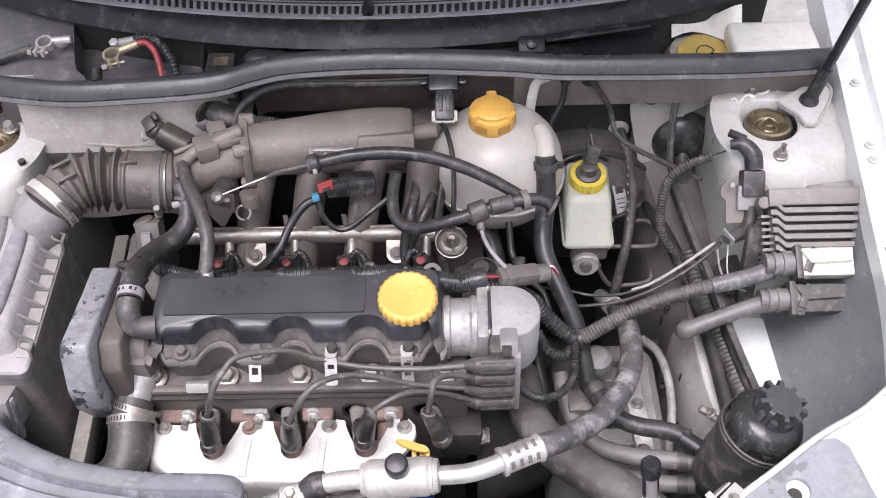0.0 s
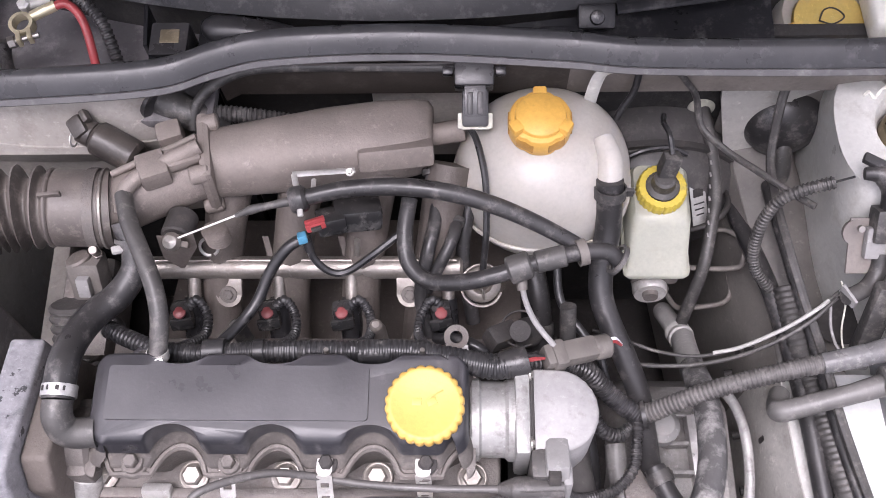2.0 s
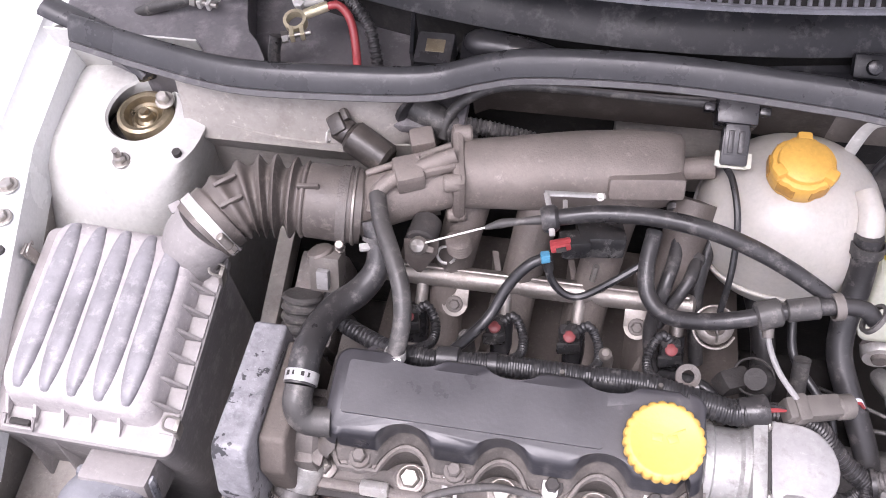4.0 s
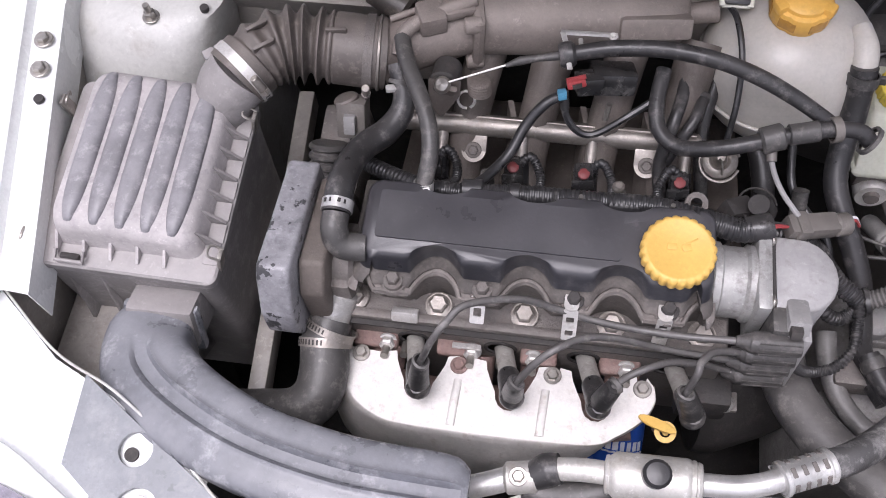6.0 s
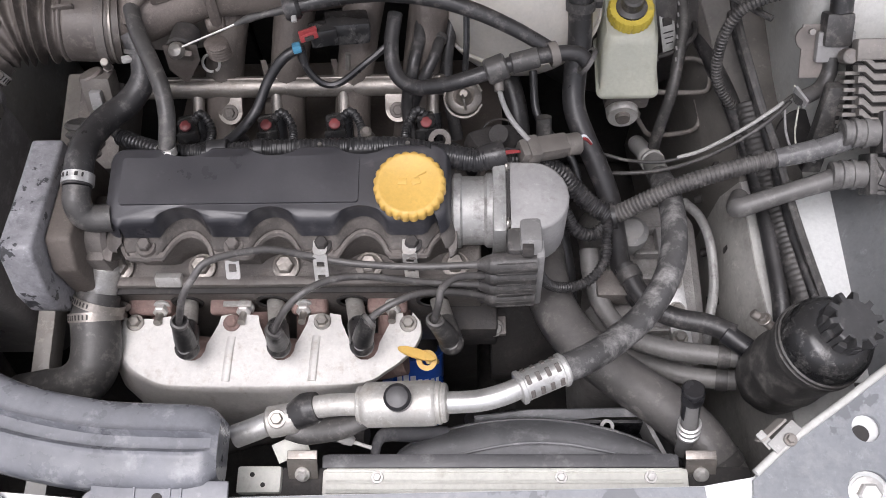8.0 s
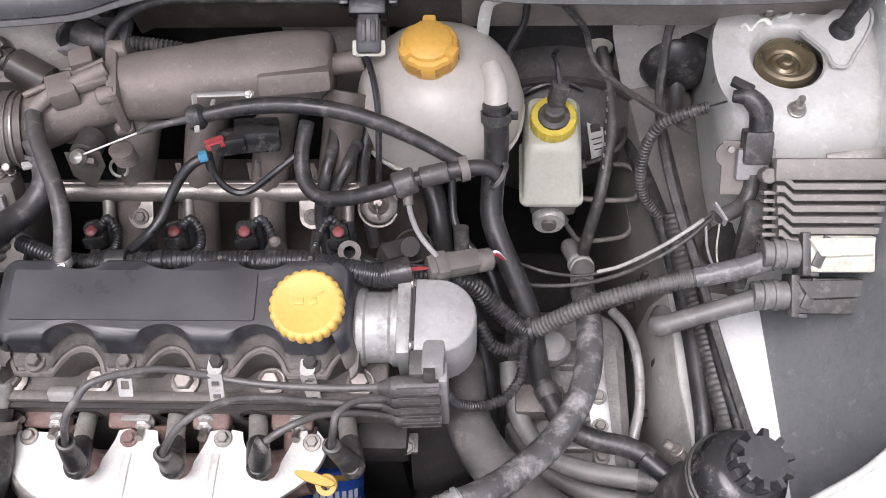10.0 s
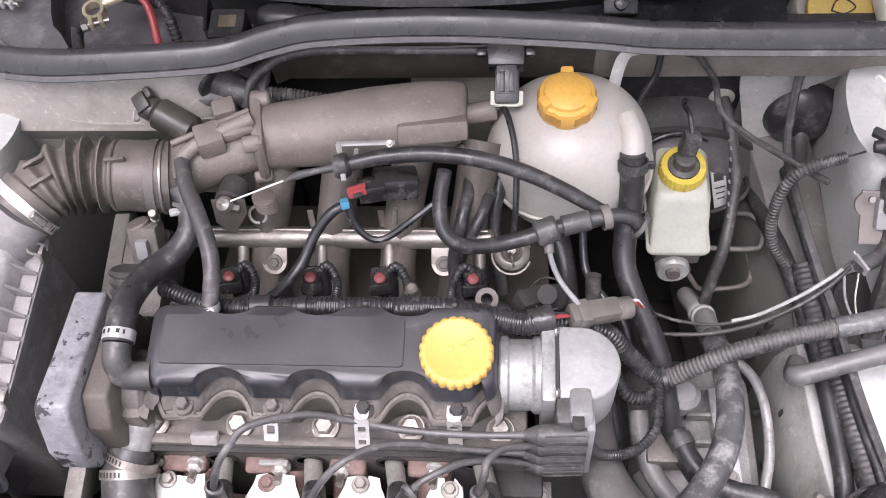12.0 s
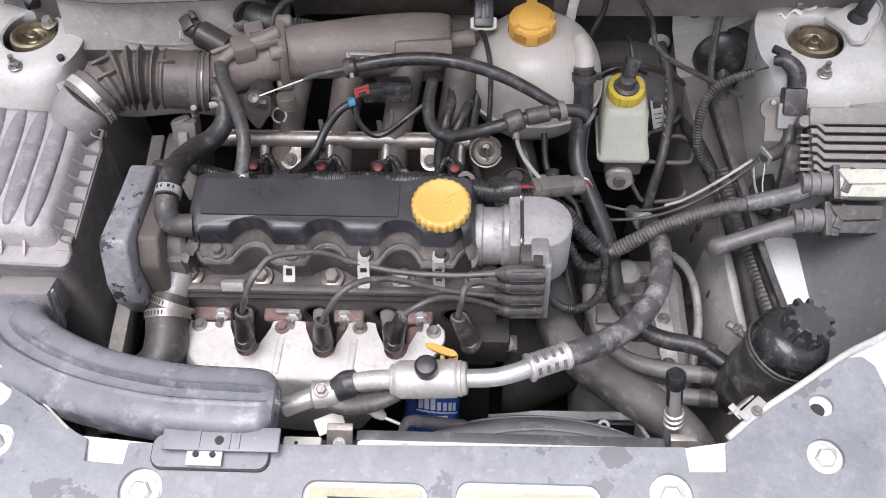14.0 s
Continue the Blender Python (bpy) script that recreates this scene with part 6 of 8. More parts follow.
for pts, r in (([(-0.06, 0.84, 0.86), (-0.055, 0.80, 0.845), (-0.062, 0.765, 0.835), (-0.070, 0.735, 0.80), (-0.06, 0.70, 0.77)], 0.0065),
               ([(-0.035, 0.80, 0.835), (-0.040, 0.775, 0.838), (-0.052, 0.755, 0.825), (-0.064, 0.742, 0.80)], 0.0060),
               ([(-0.01, 0.86, 0.85), (-0.025, 0.81, 0.83), (-0.030, 0.775, 0.80), (-0.02, 0.73, 0.75)], 0.0070)):
    h = thing("manifold_hose", pts[2], "small black hose under the intake plenum", "hose", "hoses under the plenum")
    part("hose", tube(pts, r, seg=12), RUBBER, h)
    part("end_ring", lathe([(r, 0), (r + 0.002, 0.001), (r + 0.002, 0.006), (r, 0.007)], pts[0], V(pts[1]) - V(pts[0]), 14), DUSTY_RUBBER, h)

# cable clip on the firewall and its wire
fc = thing("firewall_plug", (-0.018, 0.885, 0.91), "black and grey plug block clipped to the firewall", "connector")
part("block", block((0.036, 0.026, 0.030), pose(-0.019, 0.902, 0.922, 25, 0, 0), 0.003), BLACK_PLASTIC, fc)
part("grey_body", block((0.024, 0.034, 0.018), pose(-0.018, 0.873, 0.910, 32, 0, 0), 0.003), BLACK_PLASTIC, fc)
part("body_slot", block((0.020, 0.028, 0.004), pose(-0.018, 0.874, 0.9195, 32, 0, 0), 0.001), BLACK_PLASTIC, fc)
for dx in (-0.0045, 0.0045):
    part("contact_ridge", block((0.005, 0.020, 0.003), pose(-0.018 + dx, 0.871, 0.9205, 32, 0, 0), 0.001), RUBBER, fc)
for dx in (-0.013, 0.013):
    part("foot_ear", block((0.006, 0.014, 0.006), pose(-0.018 + dx, 0.862, 0.906, 32, 0, 0), 0.0015), CONNECTOR, fc)
part("foot_clip", block((0.026, 0.004, 0.006), pose(-0.018, 0.858, 0.901, 32, 0, 0), 0.0015), CONNECTOR, fc)
for y, z in ((0.906, 0.940), (0.893, 0.931)):
    part("terminal", block((0.016, 0.007, 0.005), pose(-0.018, y, z, 32, 0, 0), 0.001), CONNECTOR, fc)
for dx in (-0.024, 0.024):
    part("ear", block((0.010, 0.008, 0.012), pose(-0.019 + dx, 0.903, 0.925, 25, 0, 0), 0.002), BLACK_PLASTIC, fc)
part("wire", tube([(-0.024, 0.862, 0.898), (-0.016, 0.842, 0.900), (-0.009, 0.810, 0.888), (-0.008, 0.775, 0.862), (-0.011, 0.750, 0.825)], 0.0032, seg=8), CABLE, fc)

# ---------- coolant tank ----------
tank = thing("coolant_tank", (0.046, 0.856, 0.74), "milky white plastic coolant tank", "coolant tank")


def super_ring(c, rx, ry, z, e, n=40):
    return [V((c[0] + rx * math.copysign(abs(math.cos(q)) ** (2 / e), math.cos(q)), c[1] + ry * math.copysign(abs(math.sin(q)) ** (2 / e), math.sin(q)), z)) for q in (2 * math.pi * k / n for k in range(n))]


trs = []
for k in range(21):
    a = -math.pi / 2 + math.pi * (k + 0.4) / 21.6
    f = abs(math.cos(a)) ** 0.90
    trs.append(super_ring((0.047, 0.857), 0.085 * f, 0.082 * f, 0.825 + 0.078 * math.copysign(abs(math.sin(a)) ** 0.95, math.sin(a)), 2.08))
shell = part("shell", loft(trs), TANK_WHITE, tank, sharp=80)
part("seam", tube([tuple(p) for p in super_ring((0.047, 0.857), 0.0855, 0.0825, 0.818, 2.25, 40)] + [(0.1325, 0.857, 0.818)], 0.0022, seg=8, smooth=False), TANK_WHITE, tank)
part("outlet_rib", tube([(0.098, 0.852, 0.892), (0.104, 0.832, 0.886), (0.104, 0.815, 0.876), (0.103, 0.800, 0.855)], [0.010, 0.012, 0.0125, 0.0115], seg=16), TANK_WHITE, tank)
part("level_rib", tube([(0.078, 0.845, 0.893), (0.080, 0.822, 0.886), (0.081, 0.806, 0.872)], [0.004, 0.0052, 0.004], seg=10), TANK_WHITE, tank)
part("neck", rod((0.040, 0.858, 0.885), (0.040, 0.856, 0.904), 0.026, 24), TANK_WHITE, tank)
tcap = part("filler_cap", lathe([(0.0265, 0.0), (0.0285, 0.003), (0.0285, 0.019), (0.0272, 0.022), (0.024, 0.0235)], (0.040, 0.857, 0.898), (0, -0.05, 1), 72, lambda q: 1 - 0.05 * (0.5 + 0.5 * math.cos(6 * q)) ** 8), ORANGE_YELLOW, tank, "orange-yellow ribbed plastic cap")
for k in range(6):
    a = radians(60 * k)
    part("cap_window", block((0.0016, 0.017, 0.011), Matrix.Translation((0.040 + 0.0279 * math.cos(a), 0.857 + 0.0279 * math.sin(a), 0.909)) @ Matrix.Rotation(a, 4, "Z"), 0.0006), CAP_AMBER, tcap)
part("cap_top", lathe([(0.0235, 0.0), (0.0225, 0.005), (0.020, 0.007), (0.0, 0.008)], (0.040, 0.8558, 0.920), (0, -0.05, 1), 36), ORANGE_YELLOW, tcap)
for k in range(3):
    a = radians(90 + 120 * k)
    part("grip", block((0.014, 0.013, 0.010), Matrix.Translation((0.040 + 0.0235 * math.cos(a), 0.8558 + 0.0235 * math.sin(a), 0.921)) @ Matrix.Rotation(a, 4, "Z"), 0.003), ORANGE_YELLOW, tcap)
part("bracket_strap", tube([(0.090, 0.903, 0.870), (0.0930, 0.903, 0.905), (0.0975, 0.901, 0.924), (0.112, 0.900, 0.932)], 0.0062, seg=8, flat=0.3, up=(0, 1, 0)), DIRTY_WHITE, tank, "pale metal tank bracket")
th = thing("tank_hose", (0.11, 0.74, 0.80), "thick black rubber coolant hose below the tank", "hose")
part("hose", tube([(0.103, 0.812, 0.884), (0.104, 0.802, 0.866), (0.105, 0.785, 0.838), (0.101, 0.762, 0.812), (0.101, 0.738, 0.795), (0.111, 0.712, 0.780), (0.124, 0.688, 0.764), (0.138, 0.660, 0.742), (0.146, 0.630, 0.715), (0.155, 0.595, 0.690), (0.175, 0.556, 0.690)], [0.0125, 0.0125, 0.0122, 0.0118, 0.0115, 0.0115, 0.0115, 0.0112, 0.011, 0.011, 0.011], seg=18), RUBBER, th)
part("spring_clamp", lathe([(0.0134, -0.005), (0.0150, -0.005), (0.0150, 0.005), (0.0134, 0.005)], (0.104, 0.806, 0.874), (0, 0.4, 0.9), 24, hole=True), DUSTY_RUBBER, th)
part("clamp_tang", block((0.008, 0.004, 0.010), pose(0.121, 0.804, 0.876, 0, 0, 0), 0.001), DUSTY_RUBBER, th)

# ---------- brake servo, master cylinder and reservoir ----------
servo = thing("brake_servo", (0.165, 0.94, 0.68), "large black round brake servo on the firewall", "brake servo")
part("drum", lathe([(0.04, -0.055), (0.075, -0.050), (0.098, -0.035), (0.106, -0.015), (0.108, 0.0), (0.108, 0.045)], (0.172, 0.925, 0.683), (0, 1, 0.12), 44), material("servo_black", (0.085, 0.080, 0.078), 0.45, dirt=(0.19, 0.175, 0.165), amount=0.4, bump=0.1), servo)
part("rim", lathe([(0.107, -0.004), (0.112, -0.003), (0.112, 0.004), (0.107, 0.005)], (0.172, 0.925, 0.683), (0, 1, 0.12), 44, hole=True), DARK, servo)
part("paint_dot", lathe([(0.004, 0), (0.0035, 0.001), (0.0, 0.0012)], (0.128, 0.881, 0.752), (0, -0.9, 0.4), 12), BRAKE_YELLOW, servo)
lab = part("paper_label", block((0.019, 0.046, 0.001), pose(0.2170, 0.8650, 0.746, 46, 10, 24), 0.0002), material("grubby_paper", (0.50, 0.50, 0.48), 0.6, spread=0.15, dirt=(0.25, 0.24, 0.23), amount=0.4, scale=60), servo, "scuffed white paper label")
LBM = pose(0.2170, 0.8648, 0.7465, 46, 10, 24)
part("label_mark", block((0.012, 0.009, 0.0012), LBM @ Matrix.Translation((0, 0.014, 0.0004)), 0), DARK, lab)
for k in range(3):
    part("label_line", block((0.013 - 0.002 * k, 0.0012, 0.0012), LBM @ Matrix.Translation((0, 0.002 - 0.006 * k, 0.0004)), 0), DARK, lab)
mc = thing("brake_master_cylinder", (0.165, 0.82, 0.70), "dull aluminium brake master cylinder", "master cylinder")
part("barrel", lathe([(0.0145, 0), (0.017, 0.004), (0.019, 0.012), (0.019, 0.080), (0.024, 0.085), (0.024, 0.095)], (0.164, 0.786, 0.712), (0, 0.98, -0.12), 24), DIRTY_CAST, mc)
part("end_plug", lathe([(0.0120, -0.003), (0.0165, -0.004), (0.0180, 0.0), (0.0180, 0.012)], (0.164, 0.781, 0.7125), (0, 0.98, -0.12), 24), ZINC, mc)
part("plug_bolt", lathe([(0.0075, -0.004), (0.0085, 0.0), (0.0085, 0.004)], (0.164, 0.777, 0.713), (0, 0.98, -0.12), 20), DIRTY_CAST, mc)
part("body", block((0.050, 0.048, 0.034), (0.168, 0.812, 0.728), 0.006), DIRTY_CAST, mc)
res = thing("brake_fluid_reservoir", (0.163, 0.82, 0.74), "yellowed white brake fluid reservoir", "fluid reservoir")
rrs = []
for f, hx, hy, r in ((0.0, 0.0315, 0.034, 0.006), (0.06, 0.0335, 0.036, 0.006), (0.10, 0.0335, 0.036, 0.006), (0.13, 0.0305, 0.034, 0.006), (0.9, 0.029, 0.032, 0.008), (1.0, 0.025, 0.028, 0.008)):
    # the body leans back, its foot to the front
    rrs.append([V((x, y + 0.034 * f, 0.752 + 0.055 * f + 0.10 * (y - 0.81))) for x, y in rounded(0.164 - hx, 0.812 - hy, 0.164 + hx, 0.812 + hy, r, 4)])
part("body", loft(rrs), RESERVOIR, res)
part("neck", rod((0.164, 0.846, 0.798), (0.164, 0.845, 0.815), 0.021, 24), RESERVOIR, res)
bc = part("filler_cap", lathe([(0.0225, 0), (0.0245, 0.002), (0.0245, 0.013), (0.023, 0.0155), (0.017, 0.016), (0.016, 0.013)], (0.164, 0.845, 0.806), (0, -0.12, 1), 96, (28, 0.05)), BRAKE_YELLOW, res, "ribbed dull yellow cap")
part("float_switch", lathe([(0.0165, 0), (0.0165, 0.004), (0.012, 0.007), (0.0105, 0.016), (0.008, 0.018)], (0.164, 0.844, 0.818), (0, -0.05, 1), 24), DUSTY_RUBBER, bc, "dusty black float switch")
part("switch_plug", block((0.018, 0.016, 0.026), pose(0.167, 0.853, 0.845, -15, 10, 0), 0.004), DUSTY_RUBBER, bc)
part("switch_lead", tube([(0.168, 0.856, 0.858), (0.165, 0.872, 0.868), (0.163, 0.892, 0.858), (0.168, 0.912, 0.842)], 0.0028, seg=8), CABLE, bc)
for pts in ([(0.186, 0.806, 0.722), (0.215, 0.803, 0.722), (0.250, 0.803, 0.722), (0.260, 0.808, 0.724), (0.262, 0.830, 0.728), (0.250, 0.845, 0.726), (0.235, 0.850, 0.720)],
            [(0.178, 0.792, 0.705), (0.190, 0.788, 0.680), (0.202, 0.784, 0.664), (0.225, 0.786, 0.660), (0.254, 0.792, 0.660), (0.262, 0.806, 0.664), (0.258, 0.826, 0.672)],
            [(0.190, 0.836, 0.735), (0.225, 0.842, 0.748), (0.245, 0.860, 0.752), (0.25, 0.90, 0.73)]):
    bpipe = thing("brake_pipe", pts[0], "thin bent steel brake pipe", "brake pipe", "brake pipes at the cylinder")
    part("pipe", tube(pts, 0.0030, seg=10), DIRTY_CAST if pts[0][2] < 0.73 else DARK, bpipe)
    part("union_nut", rod(pts[0], V(pts[0]).lerp(V(pts[1]), 0.4), 0.0055, 6), STEEL, bpipe)

# ---------- firewall fittings ----------
vp = thing("servo_vacuum_pipe", (0.23, 0.89, 0.76), "ribbed black servo vacuum pipe with pale markings", "hose")
part("pipe", tube([(0.222, 0.962, 0.790), (0.226, 0.938, 0.784), (0.231, 0.905, 0.770), (0.232, 0.870, 0.758), (0.226, 0.835, 0.745), (0.218, 0.80, 0.725), (0.208, 0.775, 0.68), (0.204, 0.76, 0.62)], 0.0068, seg=12), DUSTY_RUBBER, vp)
part("grommet", lathe([(0.019, 0), (0.020, 0.006), (0.016, 0.014), (0.010, 0.016)], (0.221, 0.972, 0.792), (0.1, -1, 0.1), 22), CONNECTOR, vp)
for k in range(7):
    y = 0.90 - 0.012 * k
    part("white_tick", block((0.0018, 0.0045, 0.0012), pose(0.2275 - 0.0010 * k, y, 0.7745 - 0.0042 * k, 20, -30, 0), 0), GREY_PLASTIC, vp)
cups = thing("rubber_cup", (0.30, 0.95, 0.79), "large dark rubber cup on the bulkhead", "rubber boot")
part("cup", lathe([(0.042, 0), (0.043, 0.006), (0.034, 0.024), (0.018, 0.032)], (0.300, 0.945, 0.792), (0, -0.95, 0.15), 30), RUBBER, cups)
part("spout", tube([(0.301, 0.925, 0.786), (0.303, 0.908, 0.770), (0.304, 0.895, 0.735), (0.303, 0.875, 0.65)], [0.009, 0.0095, 0.011, 0.011], seg=14), DUSTY_RUBBER, cups)
part("bulkhead_web", loft([[V((x, y + 0.12 * (z - 0.80), z)) for x, z in ((0.222, 0.890), (0.336, 0.890), (0.330, 0.852), (0.300, 0.835), (0.283, 0.790), (0.272, 0.715), (0.258, 0.715), (0.244, 0.770), (0.228, 0.835))] for y in (0.931, 0.936)]), PALE_RAIL, body, "dusty pale bulkhead gusset")
for x, y, z in ((0.285, 0.935, 0.872), (0.252, 0.938, 0.868), (0.135, 0.925, 0.915), (0.165, 0.922, 0.915)):
    g = thing("grommet", (x, y, z), "small black rubber grommet in the bulkhead", "grommet", "bulkhead grommets")
    part("collar", lathe([(0.012, -0.004), (0.013, 0.002), (0.009, 0.008), (0.006, 0.012)], (x, y, z), (0, -0.8, 0.5), 16), RUBBER, g)
for nm, pts, r, m, lb in (
        ("thin_cable", [(0.150, 0.905, 0.948), (0.160, 0.905, 0.930), (0.178, 0.912, 0.898), (0.196, 0.920, 0.862), (0.206, 0.905, 0.832), (0.228, 0.882, 0.826), (0.252, 0.855, 0.832), (0.282, 0.824, 0.838), (0.298, 0.808, 0.842)], 0.0034, DUSTY_RUBBER, "thin dusty cable across the bulkhead"),
        ("thin_cable", [(0.135, 0.918, 0.912), (0.132, 0.910, 0.885), (0.120, 0.900, 0.862), (0.112, 0.89, 0.84)], 0.0036, CABLE, "thin black cable beside the coolant tank"),
        ("bonnet_cable", [(0.284, 0.930, 0.872), (0.280, 0.918, 0.852), (0.276, 0.880, 0.810), (0.272, 0.820, 0.818), (0.274, 0.770, 0.824), (0.284, 0.725, 0.812), (0.300, 0.685, 0.790), (0.318, 0.630, 0.760), (0.337, 0.560, 0.742), (0.350, 0.505, 0.735)], 0.0046, DUSTY_RUBBER, "long dusty black bonnet release cable"),
        ("thin_cable", [(0.20, 0.90, 0.79), (0.18, 0.905, 0.795), (0.15, 0.90, 0.795), (0.12, 0.89, 0.78)], 0.0028, CABLE, "thin black cable over the servo")):
    c = thing(nm, pts[0], lb, "cable")
    part("cable", tube(pts, r, seg=8), m, c)
cj = thing("corrugated_lead", (0.26, 0.79, 0.80), "grey corrugated lead looping to the tower plug", "wiring loom")
part("conduit", tube([(0.292, 0.765, 0.736), (0.275, 0.772, 0.745), (0.258, 0.782, 0.768), (0.252, 0.792, 0.795), (0.254, 0.803, 0.828), (0.264, 0.810, 0.852), (0.282, 0.812, 0.866), (0.306, 0.814, 0.876)], 0.0062, seg=10, ribs=(0.004, 0.0011)), DUSTY_RUBBER, cj, sharp=30)
part("bare_wire", rod((0.304, 0.814, 0.875), (0.322, 0.816, 0.882), 0.0012, 6), CABLE, cj)

# plug on the tower with its bracket
TPO = V((0, -0.010, 0.008))
tp = thing("tower_plug", (0.345, 0.79, 0.84), "grey connector with rubber boot on a tower bracket", "connector")
part("bracket", merge(block((0.036, 0.004, 0.052), pose(0.336, 0.775, 0.838, -48, 0, 0), 0.0015), rod(pose(0.324, 0.784, 0.847, -48, 0, 0) @ V((0, -0.0022, 0)), pose(0.324, 0.784, 0.847, -48, 0, 0) @ V((0, 0.0022, 0)), 0.012, 24)), BAY_PAINT, tp, "dusty beige bracket")
part("boot", tube([(0.322, 0.818, 0.892), (0.336, 0.816, 0.893), (0.347, 0.806, 0.886), (0.349, 0.794, 0.873)], [0.0055, 0.0090, 0.0108, 0.0108], seg=16), RUBBER, tp)
part("boot_tail", block((0.022, 0.010, 0.006), pose(0.330, 0.825, 0.899, 0, 10, -25), 0.002), RUBBER, tp)
part("shell", block((0.027, 0.022, 0.032), pose(0.348, 0.786, 0.858, -42, 0, 0), 0.004), DUSTY_RUBBER, tp)
part("frame", block((0.036, 0.010, 0.030), pose(0.348, 0.774, 0.846, -42, 0, 0), 0.003), GREY_PLASTIC, tp)
part("rivet", rod((0.322, 0.780, 0.862), (0.322, 0.777, 0.865), 0.003, 10), STEEL, tp)
part("tail_sleeve", tube([(0.347, 0.768, 0.838), (0.346, 0.756, 0.826), (0.338, 0.744, 0.820), (0.326, 0.736, 0.820), (0.314, 0.731, 0.822)], [0.0072, 0.0078, 0.0078, 0.0078, 0.0075], seg=12), DUSTY_RUBBER, tp)
part("tail_tie", block((0.003, 0.020, 0.012), pose(0.316, 0.731, 0.824, 0, 0, 25), 0.001), GREY_PLASTIC, tp)
for o in tp.children:
    o.location = TPO
for nm, pts, r, m, lb in (
        ("rail_cable", [(0.300, 0.95, 0.73), (0.290, 0.90, 0.745), (0.288, 0.86, 0.758), (0.297, 0.785, 0.757), (0.311, 0.70, 0.746), (0.322, 0.62, 0.738), (0.334, 0.545, 0.735), (0.340, 0.495, 0.728), (0.332, 0.455, 0.69)], 0.0055, RUBBER, "black cable lying along the inner rail"),
        ("rail_hose", [(0.262, 0.955, 0.70), (0.258, 0.90, 0.715), (0.263, 0.85, 0.728), (0.276, 0.79, 0.736), (0.290, 0.73, 0.730), (0.301, 0.66, 0.722), (0.306, 0.60, 0.716), (0.308, 0.535, 0.705), (0.300, 0.470, 0.66)], 0.0095, RUBBER, "thick black hose along the inner rail"),
        ("looped_wire", [(0.314, 0.738, 0.828), (0.318, 0.722, 0.820), (0.317, 0.700, 0.800), (0.321, 0.682, 0.792), (0.335, 0.678, 0.80)], 0.0009, CONNECTOR, "thin white wire looping below the control unit"),
        ("looped_wire", [(0.306, 0.722, 0.815), (0.309, 0.702, 0.798), (0.318, 0.685, 0.788), (0.336, 0.672, 0.79)], 0.0014, GREY_PLASTIC, "thin grey wire looping below the control unit")):
    c = thing(nm, pts[0], lb, "cable")
    part("run", tube(pts, r, seg=10), m, c)
wtube = thing("pale_tube", (0.22, 0.69, 0.78), "pair of pale plastic tubes crossing the bay", "tube")
part("upper_tube", tube([(0.314, 0.731, 0.822), (0.290, 0.713, 0.820), (0.262, 0.699, 0.808), (0.228, 0.690, 0.786), (0.193, 0.688, 0.768), (0.160, 0.697, 0.755), (0.132, 0.710, 0.748), (0.10, 0.73, 0.73)], 0.0018, seg=10), DUSTY_RUBBER, wtube)
part("white_sheath", tube([(0.302, 0.7215, 0.8222), (0.290, 0.713, 0.8205), (0.262, 0.699, 0.8085), (0.228, 0.690, 0.7865), (0.205, 0.6885, 0.775)], 0.0020, seg=10), PALE_GREY, wtube, "bare white stretch of tube")
part("lower_tube", tube([(0.312, 0.727, 0.816), (0.290, 0.708, 0.812), (0.262, 0.693, 0.800), (0.228, 0.684, 0.780), (0.193, 0.682, 0.762), (0.160, 0.684, 0.752), (0.130, 0.690, 0.742)], 0.0022, seg=10), DUSTY_RUBBER, wtube, "grey lower tube")

# ---------- engine control unit ----------
LOOM_GREY = material("pale_taped_loom", (0.145, 0.14, 0.135), 0.42, spread=0.3, dirt=(0.33, 0.315, 0.30), amount=0.45, top_dust=0.35, bump=0.2, scale=30)
ecu = thing("engine_control_unit", (0.41, 0.72, 0.82), "finned cast aluminium engine control unit", "control unit")
EM = pose(0.412, 0.722, 0.848, 36, 0, 0)
# case coloured dark to put the shade in between the fins
part("case", block((0.104, 0.080, 0.022), EM @ Matrix.Translation((0, 0, -0.010)), 0.003), DARK, ecu)
part("top_rail", block((0.108, 0.020, 0.016), EM @ Matrix.Translation((0, 0.034, 0.004)), 0.003), ECU_CAST, ecu)


def ecu_fin(k):
    # a flat terrace with a jog near its end
    y = 0.0185 - 0.0102 * k
    lay = [(-0.053 + 0.001 * k, 0.008), (-0.045, 0.008), (-0.036, 0.0), (0.052, 0.0)]
    rings = []
    for x, up in lay:
        rings.append([EM @ V((x, y + up + dy, dz)) for dy, dz in ((-0.0034, -0.006), (-0.0034, 0.0096), (-0.0028, 0.0105), (0.0026, 0.0105), (0.0033, 0.0096), (0.0033, -0.006))])
    return loft(rings)


for k in range(6):
    part("fin", ecu_fin(k), ECU_CAST, ecu, sharp=30)
for k in range(8):
    part("side_fin", block((0.014, 0.0036, 0.018), EM @ Matrix.Translation((-0.054, 0.012 - 0.0078 * k, -0.006)), 0.0005), ECU_CAST, ecu)
part("ear", merge(rod(EM @ V((-0.058, 0.028, -0.008)), EM @ V((-0.058, 0.028, 0.008)), 0.0075, 16, 0.001), rod(EM @ V((-0.058, 0.028, 0.006)), EM @ V((-0.058, 0.028, 0.0085)), 0.0035, 12)), CAST, ecu)
part("mount_leg", block((0.020, 0.014, 0.100), pose(0.345, 0.705, 0.800, -25, 4, 0), 0.003), DUSTY_RUBBER, ecu, "dusty black mounting leg")
part("top_bracket", block((0.055, 0.012, 0.003), pose(0.435, 0.760, 0.873, 15, 0, 8), 0.001), STEEL, ecu)
